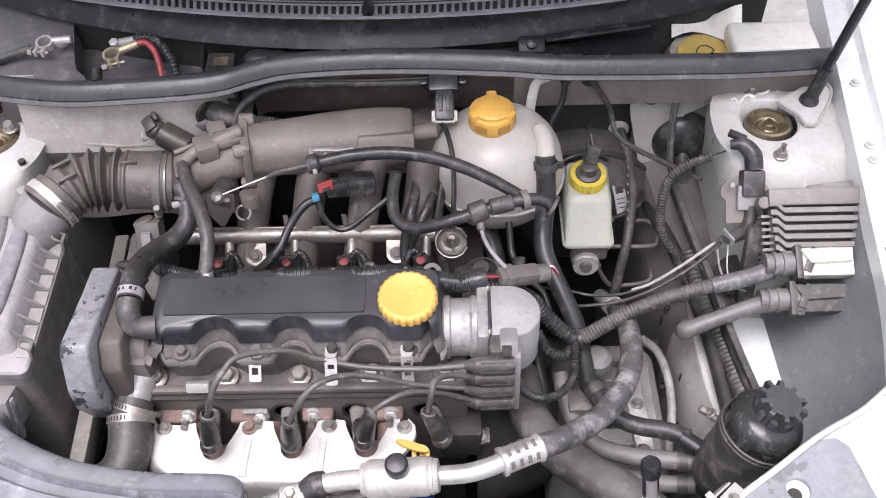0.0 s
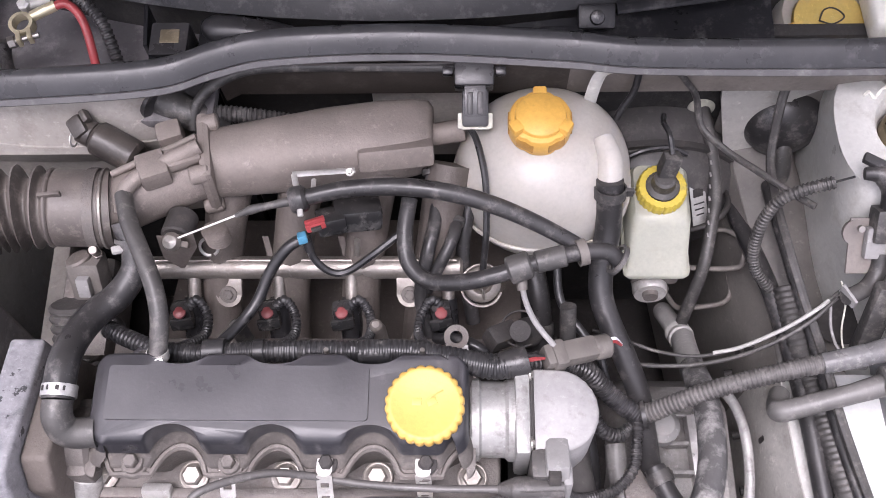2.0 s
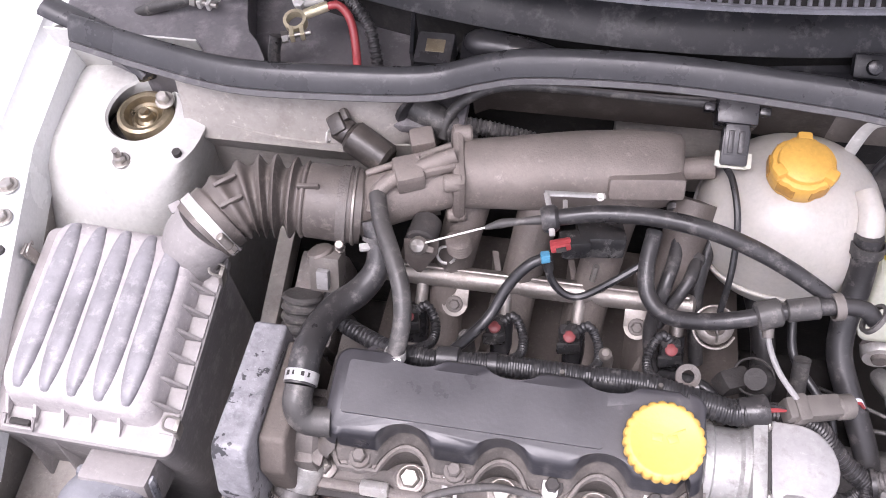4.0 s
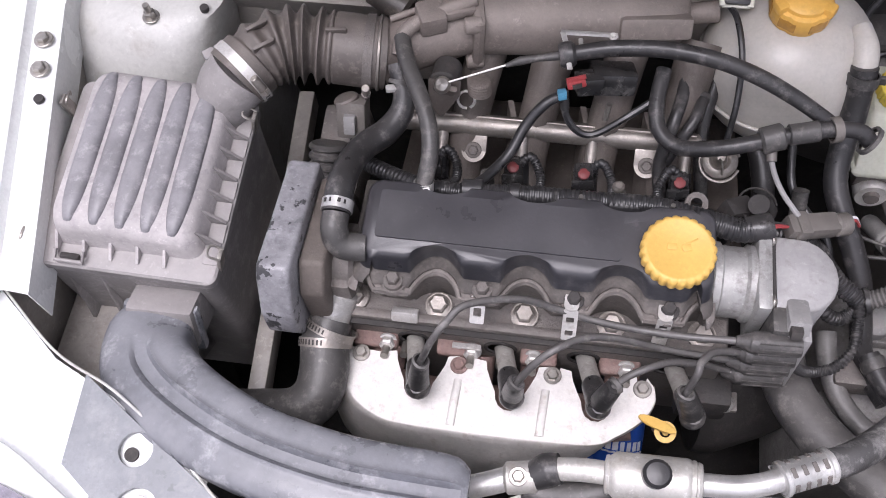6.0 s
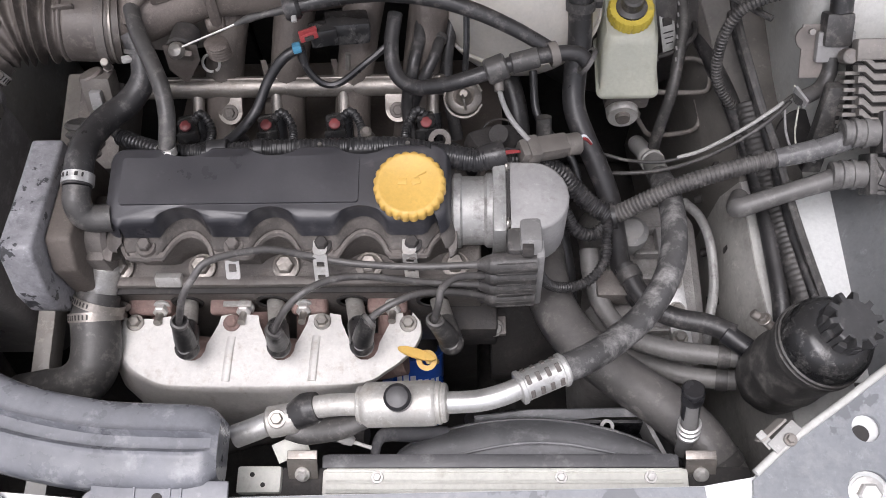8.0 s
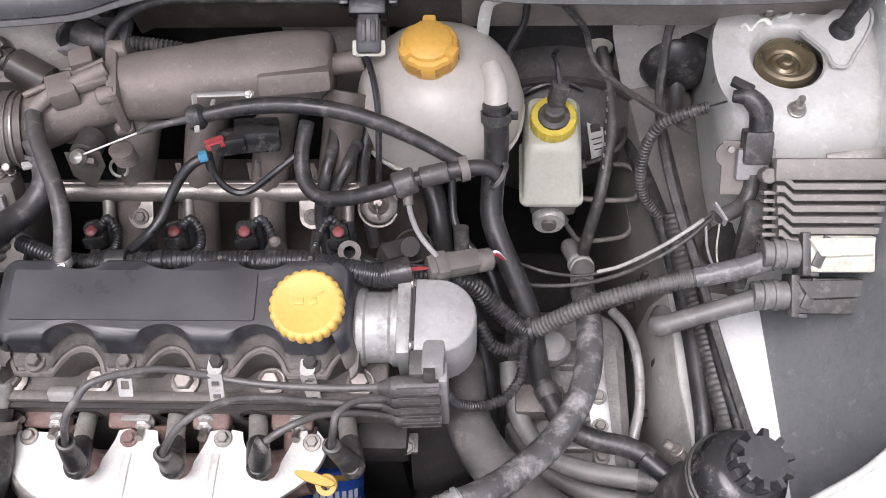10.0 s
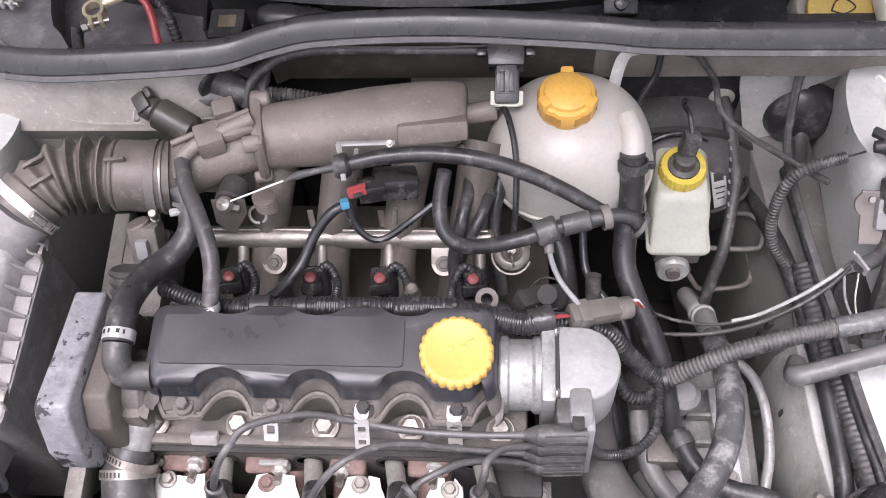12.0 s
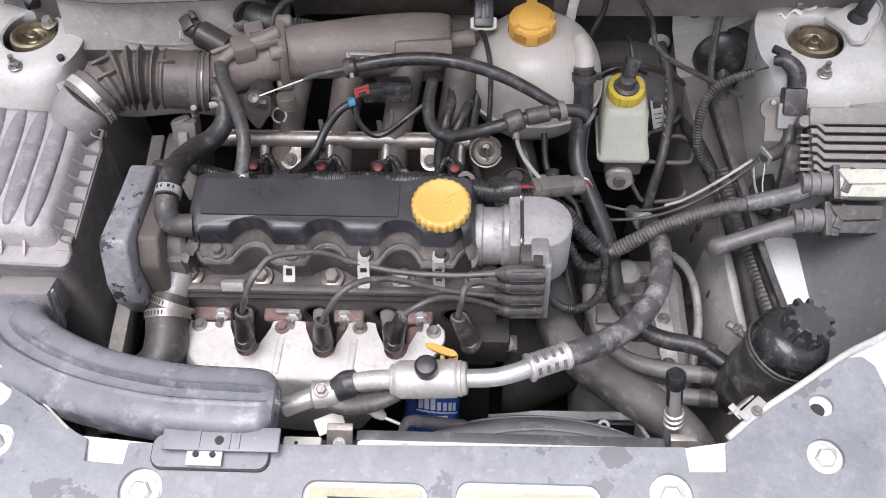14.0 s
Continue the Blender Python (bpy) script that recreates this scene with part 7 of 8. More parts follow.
for nm, cx, cy, cz, m, lb in (("upper_plug", 0.4165, 0.682, 0.828, CONNECTOR, "pale yellow-white loom plug"), ("lower_plug", 0.412, 0.655, 0.795, DUSTY_RUBBER, "dusty grey loom plug")):
    PM = pose(cx, cy, cz, 28, 0, 0)
    c = part(nm, block((0.066, 0.034, 0.026), PM, 0.004), m, ecu, lb)
    part("lock_slide", block((0.008, 0.040, 0.030), PM @ Matrix.Translation((-0.030, 0, 0)), 0.002), DUSTY_RUBBER, c)
    part("raised_rib", block((0.046, 0.013, 0.003), PM @ Matrix.Translation((0.008, 0.008, 0.0135)), 0.001), m, c)
    part("lever_arm", block((0.009, 0.030, 0.003), PM @ Matrix.Translation((-0.016, 0.002, 0.0142)) @ Matrix.Rotation(radians(-24), 4, "Z"), 0.0008), DUSTY_RUBBER, c, "grey locking lever")
    part("lever_foot", block((0.008, 0.004, 0.028), PM @ Matrix.Translation((-0.023, -0.0185, 0.001)), 0.001), DUSTY_RUBBER, c)
    part("wedge_top", loft([[PM @ V((x, y, z)) for x, y, z in ((-0.030, 0.014, 0.013), (-0.018, -0.004, 0.013), (0.030, -0.002, 0.013), (0.032, 0.016, 0.013))], [PM @ V((x, y, z)) for x, y, z in ((-0.028, 0.014, 0.016), (-0.017, -0.002, 0.016), (0.029, 0.0, 0.016), (0.031, 0.015, 0.016))]]), m, c, sharp=20)
    nose = part("plug_nose", tube([PM @ V((-0.066, 0.000, 0.0)), PM @ V((-0.056, 0.0, 0.0)), PM @ V((-0.046, 0, 0)), PM @ V((-0.030, 0, 0))], [0.0110, 0.0125, 0.0135, 0.0135], seg=18), LOOM_GREY, c, "dusty rubber boot")
    for h, r in ((-0.064, 0.0130), (-0.055, 0.0145), (-0.045, 0.0150)):
        part("boot_ring", lathe([(r - 0.003, -0.003), (r, -0.002), (r, 0.002), (r - 0.003, 0.003)], PM @ V((h, 0, 0)), (PM.to_3x3() @ V((1, 0, 0))), 20, hole=True), LOOM_GREY, nose)

TAPE = material("worn_grey_tape", (0.15, 0.148, 0.150), 0.28, spread=0.3, dirt=(0.34, 0.325, 0.31), amount=0.4, top_dust=0.2, bump=0.25, scale=30)
main_loom = thing("main_loom", (0.25, 0.66, 0.78), "thick grey corrugated main wiring loom", "wiring loom")
part("conduit", tube([(0.362, 0.680, 0.818), (0.329, 0.672, 0.816), (0.290, 0.665, 0.811), (0.245, 0.657, 0.803), (0.203, 0.650, 0.788), (0.169, 0.643, 0.768), (0.146, 0.638, 0.752), (0.132, 0.638, 0.746)], [0.0096, 0.0092, 0.0090, 0.0090, 0.0090, 0.0090, 0.0092, 0.0100], seg=14, ribs=(0.0042, 0.0009)), GREY_HOSE, main_loom, sharp=30)
part("smooth_sleeve", tube([(0.290, 0.6650, 0.811), (0.315, 0.669, 0.8142), (0.340, 0.6745, 0.8168), (0.358, 0.680, 0.820)], [0.0097, 0.0100, 0.0104, 0.0108], seg=14), TAPE, main_loom, "shiny grey tape wrap")
part("branch_conduit", tube([(0.135, 0.636, 0.748), (0.115, 0.648, 0.755), (0.098, 0.660, 0.768), (0.080, 0.667, 0.790), (0.050, 0.664, 0.815), (0.02, 0.655, 0.835)], 0.0100, seg=12, ribs=(0.0050, 0.0013)), RUBBER, main_loom, sharp=30)
part("tie", lathe([(0.0125, -0.002), (0.0138, -0.002), (0.0138, 0.002), (0.0125, 0.002)], (0.140, 0.636, 0.749), (0.9, 0.1, 0.2), 16, hole=True), RUBBER, main_loom)
part("lower_branch", tube([(0.134, 0.630, 0.742), (0.118, 0.620, 0.738), (0.100, 0.622, 0.748), (0.088, 0.640, 0.760)], 0.0072, seg=10, ribs=(0.0042, 0.0010)), RUBBER, main_loom, sharp=30)
loop = thing("coil_lead", (0.10, 0.59, 0.72), "thin black corrugated lead looping from the coil", "wiring loom")
part("conduit", tube([(0.058, 0.556, 0.790), (0.070, 0.556, 0.760), (0.090, 0.562, 0.738), (0.112, 0.570, 0.735), (0.128, 0.588, 0.742), (0.132, 0.612, 0.748), (0.134, 0.632, 0.750)], 0.0056, seg=10, ribs=(0.004, 0.001)), RUBBER, loop, sharp=30)
lo = thing("lower_loom", (0.32, 0.645, 0.78), "grey taped loom ending in a rounded bend", "wiring loom")
part("conduit", tube([(0.360, 0.654, 0.793), (0.345, 0.651, 0.791), (0.322, 0.645, 0.788), (0.295, 0.640, 0.779), (0.272, 0.636, 0.770), (0.262, 0.636, 0.764), (0.264, 0.644, 0.752), (0.272, 0.66, 0.74)], [0.0118, 0.0106, 0.0094, 0.0094, 0.0100, 0.0106, 0.0100, 0.010], seg=14), LOOM_GREY, lo)

# ---------- power steering reservoir ----------
ps = thing("steering_fluid_reservoir", (0.285, 0.49, 0.72), "round black power steering reservoir", "fluid reservoir")
PA = V((0.26, 0.080, 1.0)).normalized()
PB = V((0.2900, 0.4725, 0.751))
BOWL = material("dust_filmed_bowl", (0.062, 0.059, 0.057), 0.4, spread=0.3, dirt=(0.23, 0.215, 0.20), amount=0.42, top_dust=0.25, bump=0.06, scale=26)
part("bowl", lathe([(0.016, -0.062), (0.020, -0.052), (0.026, -0.045), (0.0335, -0.036), (0.0365, -0.020), (0.0370, -0.004), (0.0385, -0.001), (0.0385, 0.006), (0.0378, 0.009), (0.0385, 0.040), (0.0400, 0.043), (0.0405, 0.047), (0.0405, 0.051)], PB, PA, 48), BOWL, ps)
for h in (0.0505, 0.0560):
    part("weld_ring", lathe([(0.0400, h), (0.0420, h + 0.001), (0.0420, h + 0.0036), (0.0400, h + 0.0046)], PB, PA, 48, hole=True), DUSTY_RUBBER, ps, "dusty weld ring")
part("dome", lathe([(0.0403, 0.0605), (0.0402, 0.068), (0.0385, 0.077), (0.0350, 0.084), (0.0300, 0.0885), (0.0240, 0.0905), (0.0195, 0.091)], PB, PA, 48), GLOSS_BLACK, ps, sharp=70)
CAP_BLACK = material("scuffed_cap_plastic", (0.050, 0.049, 0.050), 0.45, spread=0.25, dirt=(0.15, 0.143, 0.135), amount=0.3, top_dust=0.15, bump=0.08, scale=34)
s_, u_, a_ = basis(PA)


def star(h, tip, root, n=10):
    """A ring with n blunt points at height h along the cap's axis."""
    out = []
    for k in range(n):
        for da, r in ((-18, root), (-9, root), (-5.5, tip), (5.5, tip), (9, root)):
            q = radians(360 / n * k + da + 8)
            out.append(PB + a_ * h + (s_ * math.cos(q) + u_ * math.sin(q)) * r)
    return out


pcap = part("cap", loft([star(0.0895, 0.0228, 0.0209), star(0.0980, 0.0233, 0.0181), star(0.1060, 0.0253, 0.0179), star(0.1100, 0.0265, 0.0191), star(0.1125, 0.0260, 0.0191), star(0.1135, 0.0244, 0.0181), star(0.1138, 0.0093, 0.0084)]), CAP_BLACK, ps, "matt black cap with pointed grip ribs", sharp=28)
for k in range(10):
    q = radians(36 * k + 26)
    d = s_ * math.cos(q) + u_ * math.sin(q)
    m = Matrix((d, a_.cross(d), a_)).transposed().to_4x4()
    m.translation = PB + a_ * 0.0950 + d * 0.0208
    part("grip_pocket", block((0.006, 0.0085, 0.011), m, 0.0016), CAP_BLACK, pcap)
part("spigot", rod((0.270, 0.500, 0.790), (0.251, 0.511, 0.798), 0.0045, 12, 0.001), DULL_STEEL, ps)
hexbolt((0.262, 0.5045, 0.796), (-0.6, 0.3, 0.7), 0.0046, 0.005, ps, DULL_STEEL)
part("return_spigot", rod((0.270, 0.500, 0.718), (0.246, 0.520, 0.718), 0.0105, 16, 0.001), BLACK_PLASTIC, ps)

for nm, pts, r, m, lb in (
        ("steering_hose", [(0.255, 0.518, 0.718), (0.230, 0.530, 0.716), (0.205, 0.536, 0.714), (0.182, 0.546, 0.714), (0.165, 0.566, 0.714), (0.152, 0.595, 0.715)], 0.0105, RUBBER, "black rubber steering fluid hose"),
        ("steering_hose", [(0.120, 0.625, 0.690), (0.122, 0.598, 0.684), (0.132, 0.565, 0.678), (0.155, 0.532, 0.680), (0.190, 0.515, 0.685), (0.225, 0.508, 0.688), (0.262, 0.502, 0.692)], 0.0105, LOOM_GREY, "dusty grey steering fluid hose"),
        ("steering_hose", [(0.125, 0.575, 0.640), (0.150, 0.530, 0.644), (0.185, 0.506, 0.652), (0.225, 0.492, 0.660), (0.265, 0.485, 0.668)], 0.0105, LOOM_GREY, "dusty grey lower steering fluid hose"),
        ("radiator_hose", [(0.072, 0.630, 0.680), (0.073, 0.595, 0.690), (0.080, 0.553, 0.700), (0.103, 0.512, 0.708), (0.140, 0.476, 0.715), (0.175, 0.446, 0.724), (0.208, 0.412, 0.728), (0.232, 0.375, 0.715)], 0.0235, GREY_HOSE, "large dusty lower radiator hose"),
        ("drain_hose", [(0.292, 0.770, 0.745), (0.298, 0.725, 0.738), (0.308, 0.680, 0.728), (0.317, 0.635, 0.724), (0.323, 0.590, 0.724), (0.328, 0.545, 0.722), (0.325, 0.500, 0.712)], 0.0125, DUSTY_RUBBER, "dusty black hose lying along the rail"),
        ("gearbox_pipe", [(0.235, 0.700, 0.655), (0.250, 0.675, 0.662), (0.258, 0.640, 0.660), (0.258, 0.595, 0.652), (0.250, 0.560, 0.648), (0.246, 0.53, 0.63)], 0.0055, GREY_METAL, "bent grey metal gearbox pipe"),
        ("gearbox_cable", [(0.080, 0.69, 0.74), (0.090, 0.65, 0.70), (0.10, 0.60, 0.66), (0.105, 0.55, 0.60)], 0.008, CABLE, "black cable going down behind the coil"),
        ("gearbox_cable", [(0.070, 0.73, 0.79), (0.072, 0.70, 0.75), (0.078, 0.67, 0.71), (0.08, 0.62, 0.64)], 0.008, DUSTY_RUBBER, "dusty cable going down behind the coil"),
        ("gearbox_cable", [(0.060, 0.78, 0.80), (0.064, 0.74, 0.78), (0.085, 0.71, 0.77), (0.10, 0.69, 0.765), (0.11, 0.66, 0.74)], 0.0042, CABLE, "thin black cable behind the coil"),
        ("heater_hose", [(-0.02, 0.91, 0.80), (0.005, 0.87, 0.78), (0.03, 0.82, 0.76), (0.045, 0.77, 0.74), (0.05, 0.72, 0.70)], 0.012, RUBBER, "black heater hose below the tank"),
        ("red_wire", [(0.098, 0.548, 0.688), (0.095, 0.530, 0.700), (0.092, 0.515, 0.690)], 0.0022, RED, "short red wire between the hoses"),
        ("gearbox_cable", [(-0.055, 0.70, 0.78), (-0.03, 0.69, 0.80), (-0.012, 0.68, 0.80), (-0.004, 0.67, 0.78), (0.0, 0.66, 0.74)], 0.006, CABLE, "black lead behind the cam carrier")):
    h = thing(nm, pts[len(pts) // 2], lb, "pipe" if "pipe" in nm else "hose" if "hose" in nm else "cable")
    rib = (0.0060, 0.0010) if nm == "drain_hose" else None
    part("run", tube(pts, r, seg=18 if r > 0.015 else 12, ribs=rib), m, h)
    if "hose" in nm:
        e = V(pts[-1]).lerp(V(pts[-2]), 0.35)
        part("end_clamp", lathe([(r, -0.006), (r + 0.002, -0.006), (r + 0.002, 0.006), (r, 0.006)], e, V(pts[-1]) - V(pts[-2]), 20, hole=True), DUSTY_RUBBER, h)

# ---------- gearbox ----------
gb = thing("gearbox", (0.17, 0.60, 0.40), "grimy cast aluminium gearbox housing", "gearbox")
GBM = material("gearbox_casting", (0.36, 0.345, 0.33), 0.55, metal=0.2, dirt=(0.12, 0.108, 0.10), amount=0.42, bump=0.4, grain=350, scale=20)
part("bell_housing", lathe([(0.11, 0), (0.112, 0.02), (0.085, 0.08), (0.06, 0.12)], (0.015, 0.640, 0.540), (1, 0, 0), 36), DARK, gb)
part("casing", loft([rr(0.18, 0.61, 0.070, 0.12, 0.45, 0.03), rr(0.185, 0.61, 0.066, 0.112, 0.60, 0.03), rr(0.19, 0.605, 0.058, 0.098, 0.635, 0.03), rr(0.193, 0.60, 0.045, 0.080, 0.645, 0.025)]), GBM, gb)
part("seam_flange", block((0.022, 0.150, 0.018), pose(0.214, 0.590, 0.650, 6, 0, 4), 0.003), SILVER, gb, "bright machined seam flange")
for k in range(5):
    part("casting_rib", block((0.030, 0.005, 0.016), (0.190, 0.545 + 0.03 * k, 0.652), 0.002), GBM, gb)
    hexbolt((0.214, 0.535 + 0.032 * k, 0.659), (0, 0, 1), 0.0058, 0.006, gb)
part("breather", lathe([(0.012, 0), (0.012, 0.02), (0.018, 0.022), (0.018, 0.036), (0.012, 0.042)], (0.165, 0.640, 0.668), (0, 0, 1), 20), GREY_PLASTIC, gb)
part("selector_spring", tube([(0.165 + 0.004 * math.cos(2.2 * k), 0.595 - 0.002 * k, 0.692 + 0.004 * math.sin(2.2 * k)) for k in range(16)], 0.0012, seg=6), GOLD, gb)
hexbolt((0.157, 0.588, 0.700), (0, -0.3, 1), 0.006, 0.006, gb)
part("mount_bracket", block((0.05, 0.03, 0.03), (0.150, 0.585, 0.680), 0.005), DIRTY_CAST, gb)

# ---------- air conditioning line ----------
ac = thing("air_conditioning_line", (0.0, 0.43, 0.82), "aluminium air conditioning pipe with muffler and rubber hose", "refrigerant line")
MUFFLER = material("stained_muffler_aluminium", (0.62, 0.60, 0.56), 0.42, metal=0.45, spread=0.12, dirt=(0.30, 0.26, 0.215), amount=0.42, bump=0.16, grain=330, scale=26)
part("left_pipe", tube([(-0.215, 0.398, 0.798), (-0.195, 0.404, 0.803), (-0.178, 0.410, 0.807)], 0.0105, seg=16), SILVER, ac)
part("left_coupling", lathe([(0.010, 0), (0.014, 0.003), (0.014, 0.026), (0.011, 0.029)], (-0.186, 0.408, 0.806), (0.97, 0.15, 0.1), 20), MUFFLER, ac)
part("rubber_joint", tube([(-0.162, 0.412, 0.810), (-0.150, 0.418, 0.814), (-0.140, 0.420, 0.817)], [0.0125, 0.0148, 0.0130], seg=18), RUBBER, ac)
part("neck_pipe", tube([(-0.145, 0.419, 0.816), (-0.122, 0.420, 0.822), (-0.098, 0.419, 0.826)], 0.0100, seg=16), MUFFLER, ac)
part("muffler", lathe([(0.010, -0.002), (0.0155, -0.001), (0.0165, 0.001), (0.0158, 0.0025), (0.0170, 0.004), (0.0193, 0.007), (0.0195, 0.010), (0.0195, 0.064), (0.0190, 0.066), (0.0178, 0.0675), (0.0184, 0.069), (0.0182, 0.071), (0.0168, 0.072), (0.0172, 0.0735), (0.0160, 0.076), (0.010, 0.077)], (-0.102, 0.418, 0.827), (0.985, 0.0, 0.10), 30), MUFFLER, ac)
for dx in (-0.046, -0.034, -0.030, -0.026, -0.020):
    part("stamped_mark", block((0.0007, 0.0016, 0.0035), pose(-0.048 + dx + 0.02, 0.4012, 0.822, 28, 0, 0), 0), DIRTY_CAST, ac)
part("valve_stem", rod((-0.066, 0.419, 0.842), (-0.066, 0.416, 0.858), 0.0075, 16), SILVER, ac)
part("valve_cap", lathe([(0.0105, 0), (0.0115, 0.003), (0.0115, 0.014), (0.009, 0.017), (0.004, 0.018)], (-0.066, 0.416, 0.853), (0, -0.15, 1), 20), BLACK_PLASTIC, ac, "black valve cap")
part("long_pipe", tube([(-0.028, 0.418, 0.834), (0.000, 0.419, 0.836), (0.022, 0.424, 0.838), (0.040, 0.432, 0.838)], 0.0095, seg=16), SILVER, ac)
crimp = part("crimp_sleeve", rod((0.034, 0.429, 0.838), (0.076, 0.4475, 0.836), 0.0134, 24, 0.001), SILVER, ac, "crimped hose sleeve")
cd = (V((0.076, 0.4475, 0.836)) - V((0.034, 0.429, 0.838))).normalized()
cs, cu, ca = basis(cd)
for h in (0.0, 0.0395):
    part("crimp_rim", lathe([(0.0134, 0), (0.0150, 0.0008), (0.0150, 0.0040), (0.0134, 0.0050)], V((0.034, 0.429, 0.838)) + cd * h, cd, 26, hole=True), SILVER, crimp)
for k in range(4):
    for a in (-60, 0, 60, 120):
        e = cu * math.cos(radians(a)) + cs * math.sin(radians(a))
        m = Matrix((cd, cd.cross(e), e)).transposed().to_4x4()
        m.translation = V((0.034, 0.429, 0.838)) + cd * (0.0085 + 0.0092 * k) + e * 0.0131
        part("crimp_slot", block((0.0042, 0.0085, 0.0016), m, 0.0007, 1), DIRTY_CAST, crimp)
part("rubber_hose", tube([(0.070, 0.445, 0.836), (0.095, 0.458, 0.828), (0.120, 0.477, 0.815), (0.150, 0.505, 0.803), (0.173, 0.538, 0.797), (0.187, 0.573, 0.790), (0.193, 0.610, 0.780), (0.195, 0.650, 0.762), (0.194, 0.690, 0.732)], 0.0128, seg=18), material("chafed_rubber", (0.060, 0.058, 0.058), 0.42, spread=0.35, dirt=(0.46, 0.445, 0.43), amount=0.55, top_dust=0.10, bump=0.2, scale=22), ac, "chafed grey-black rubber hose")
part("end_pipe", tube([(0.194, 0.685, 0.736), (0.199, 0.720, 0.695), (0.206, 0.752, 0.655)], 0.0125, seg=18), PALE_GREY, ac, "dusty pale end sleeve")
part("end_ferrule", lathe([(0.0122, 0), (0.0142, 0.002), (0.0142, 0.006), (0.0125, 0.009), (0.0142, 0.012), (0.0142, 0.016), (0.0108, 0.019), (0.0108, 0.062), (0.0095, 0.067), (0.005, 0.070)], (0.205, 0.750, 0.658), (-0.16, 0.78, -0.62), 22), PALE_GREY, ac)
fit2 = part("lower_fitting", tube([(-0.142, 0.410, 0.802), (-0.130, 0.405, 0.796), (-0.118, 0.399, 0.789), (-0.112, 0.396, 0.785)], [0.0082, 0.0078, 0.0066, 0.0040], seg=12), PALE_GREY, ac)
part("fitting_pin", rod((-0.112, 0.396, 0.785), (-0.096, 0.392, 0.779), 0.0018, 8), ZINC, fit2)
hexbolt((-0.174, 0.408, 0.8195), (0, -0.1, 1), 0.0055, 0.004, ac)
part("clip_plate", block((0.030, 0.018, 0.002), pose(-0.170, 0.394, 0.772, 18, 0, 25), 0.0006), CREAM, ac, "small cream clip plate")
part("lower_arm", tube([(-0.168, 0.404, 0.803), (-0.150, 0.402, 0.800), (-0.120, 0.404, 0.806), (-0.096, 0.410, 0.812)], [0.010, 0.012, 0.011, 0.008], seg=14, flat=0.7), DUSTY_RUBBER, ac)
part("clip_wire", tube([(0.052, 0.447, 0.818), (0.060, 0.449, 0.806), (0.050, 0.452, 0.796), (0.036, 0.450, 0.796), (0.040, 0.444, 0.802)], 0.0010, seg=6), PALE_GREY, ac)
acv = thing("service_port", (0.186, 0.418, 0.78), "black capped air conditioning service port", "service port")
part("pipe", tube([(0.192, 0.402, 0.72), (0.189, 0.410, 0.765), (0.184, 0.424, 0.815)], 0.0078, seg=14), GREY_PLASTIC, acv)
for k in range(3):
    part("ring", lathe([(0.0085, 0), (0.0105, 0.001), (0.0105, 0.004), (0.0085, 0.005)], (0.1895 - 0.0006 * k, 0.408 + 0.002 * k, 0.762 + 0.0075 * k), (-0.1, 0.25, 1), 18, hole=True), SILVER, acv)
part("stem", rod((0.1865, 0.418, 0.790), (0.184, 0.425, 0.815), 0.0085, 18, 0.001), BLACK_PLASTIC, acv)
part("cap", lathe([(0.0100, 0), (0.0100, 0.016), (0.0085, 0.018)], (0.1838, 0.4250, 0.818), (-0.1, 0.22, 1), 24, (18, 0.04)), BLACK_PLASTIC, acv)

# ---------- oil filter and dipstick ----------
of = thing("oil_filter", (-0.078, 0.556, 0.565), "blue painted oil filter can with white print", "oil filter")
OF_BASE, OF_AXIS, OF_UP = V((-0.078, 0.5556, 0.565)), V((0, -0.80, -0.60)), V((0, -0.60, 0.80))
part("can", lathe([(0.033, 0), (0.0365, 0.002), (0.0368, 0.004), (0.0365, 0.006), (0.0365, 0.078), (0.0345, 0.087), (0.029, 0.093), (0.018, 0.096), (0.005, 0.097)], OF_BASE, OF_AXIS, 44), BLUE, of)
part("mounting_flange", lathe([(0.030, 0.001), (0.030, -0.045), (0.026, -0.050)][::-1], OF_BASE, OF_AXIS, 32), DARK, of)


def on_can(a, s):
    side = V((1, 0, 0)) * math.cos(a) - OF_UP * math.sin(a)
    out = V((1, 0, 0)) * math.sin(a) + OF_UP * math.cos(a)
    m = Matrix((side, -out, -OF_AXIS)).transposed().to_4x4()
    m.translation = OF_BASE + OF_AXIS * s + out * 0.0366
    return m


for k in range(7):
    tall = 0.0145 if k < 3 else 0.0105
    part("brand_bar", block((0.0062 if k < 3 else 0.0048, 0.0012, tall), on_can(radians(-20 + 12.5 * k), 0.0325 - tall / 2 + 0.0008 * k), 0), WHITE_INK, of)
for k in range(8):
    part("brand_line", block((0.0084, 0.0010, 0.0018), on_can(radians(-24 + 12 * k), 0.0350 + 0.0008 * k), 0), WHITE_INK, of)
for k in range(5):
    part("print_bar", block((0.016 - 0.002 * (k % 3), 0.0010, 0.0022), on_can(radians(24 + 2 * k), 0.0435 + 0.0042 * k), 0), WHITE_INK, of)
dp = thing("dipstick", (-0.05, 0.48, 0.78), "yellow plastic dipstick handle with ring", "dipstick")
part("ring", lathe([(0.0050, -0.0022), (0.0098, -0.0022), (0.0098, 0.0022), (0.0050, 0.0022), (0.0050, -0.0022)], (-0.048, 0.477, 0.768), (-0.1, -0.35, 1), 28, hole=True), YELLOW, dp)
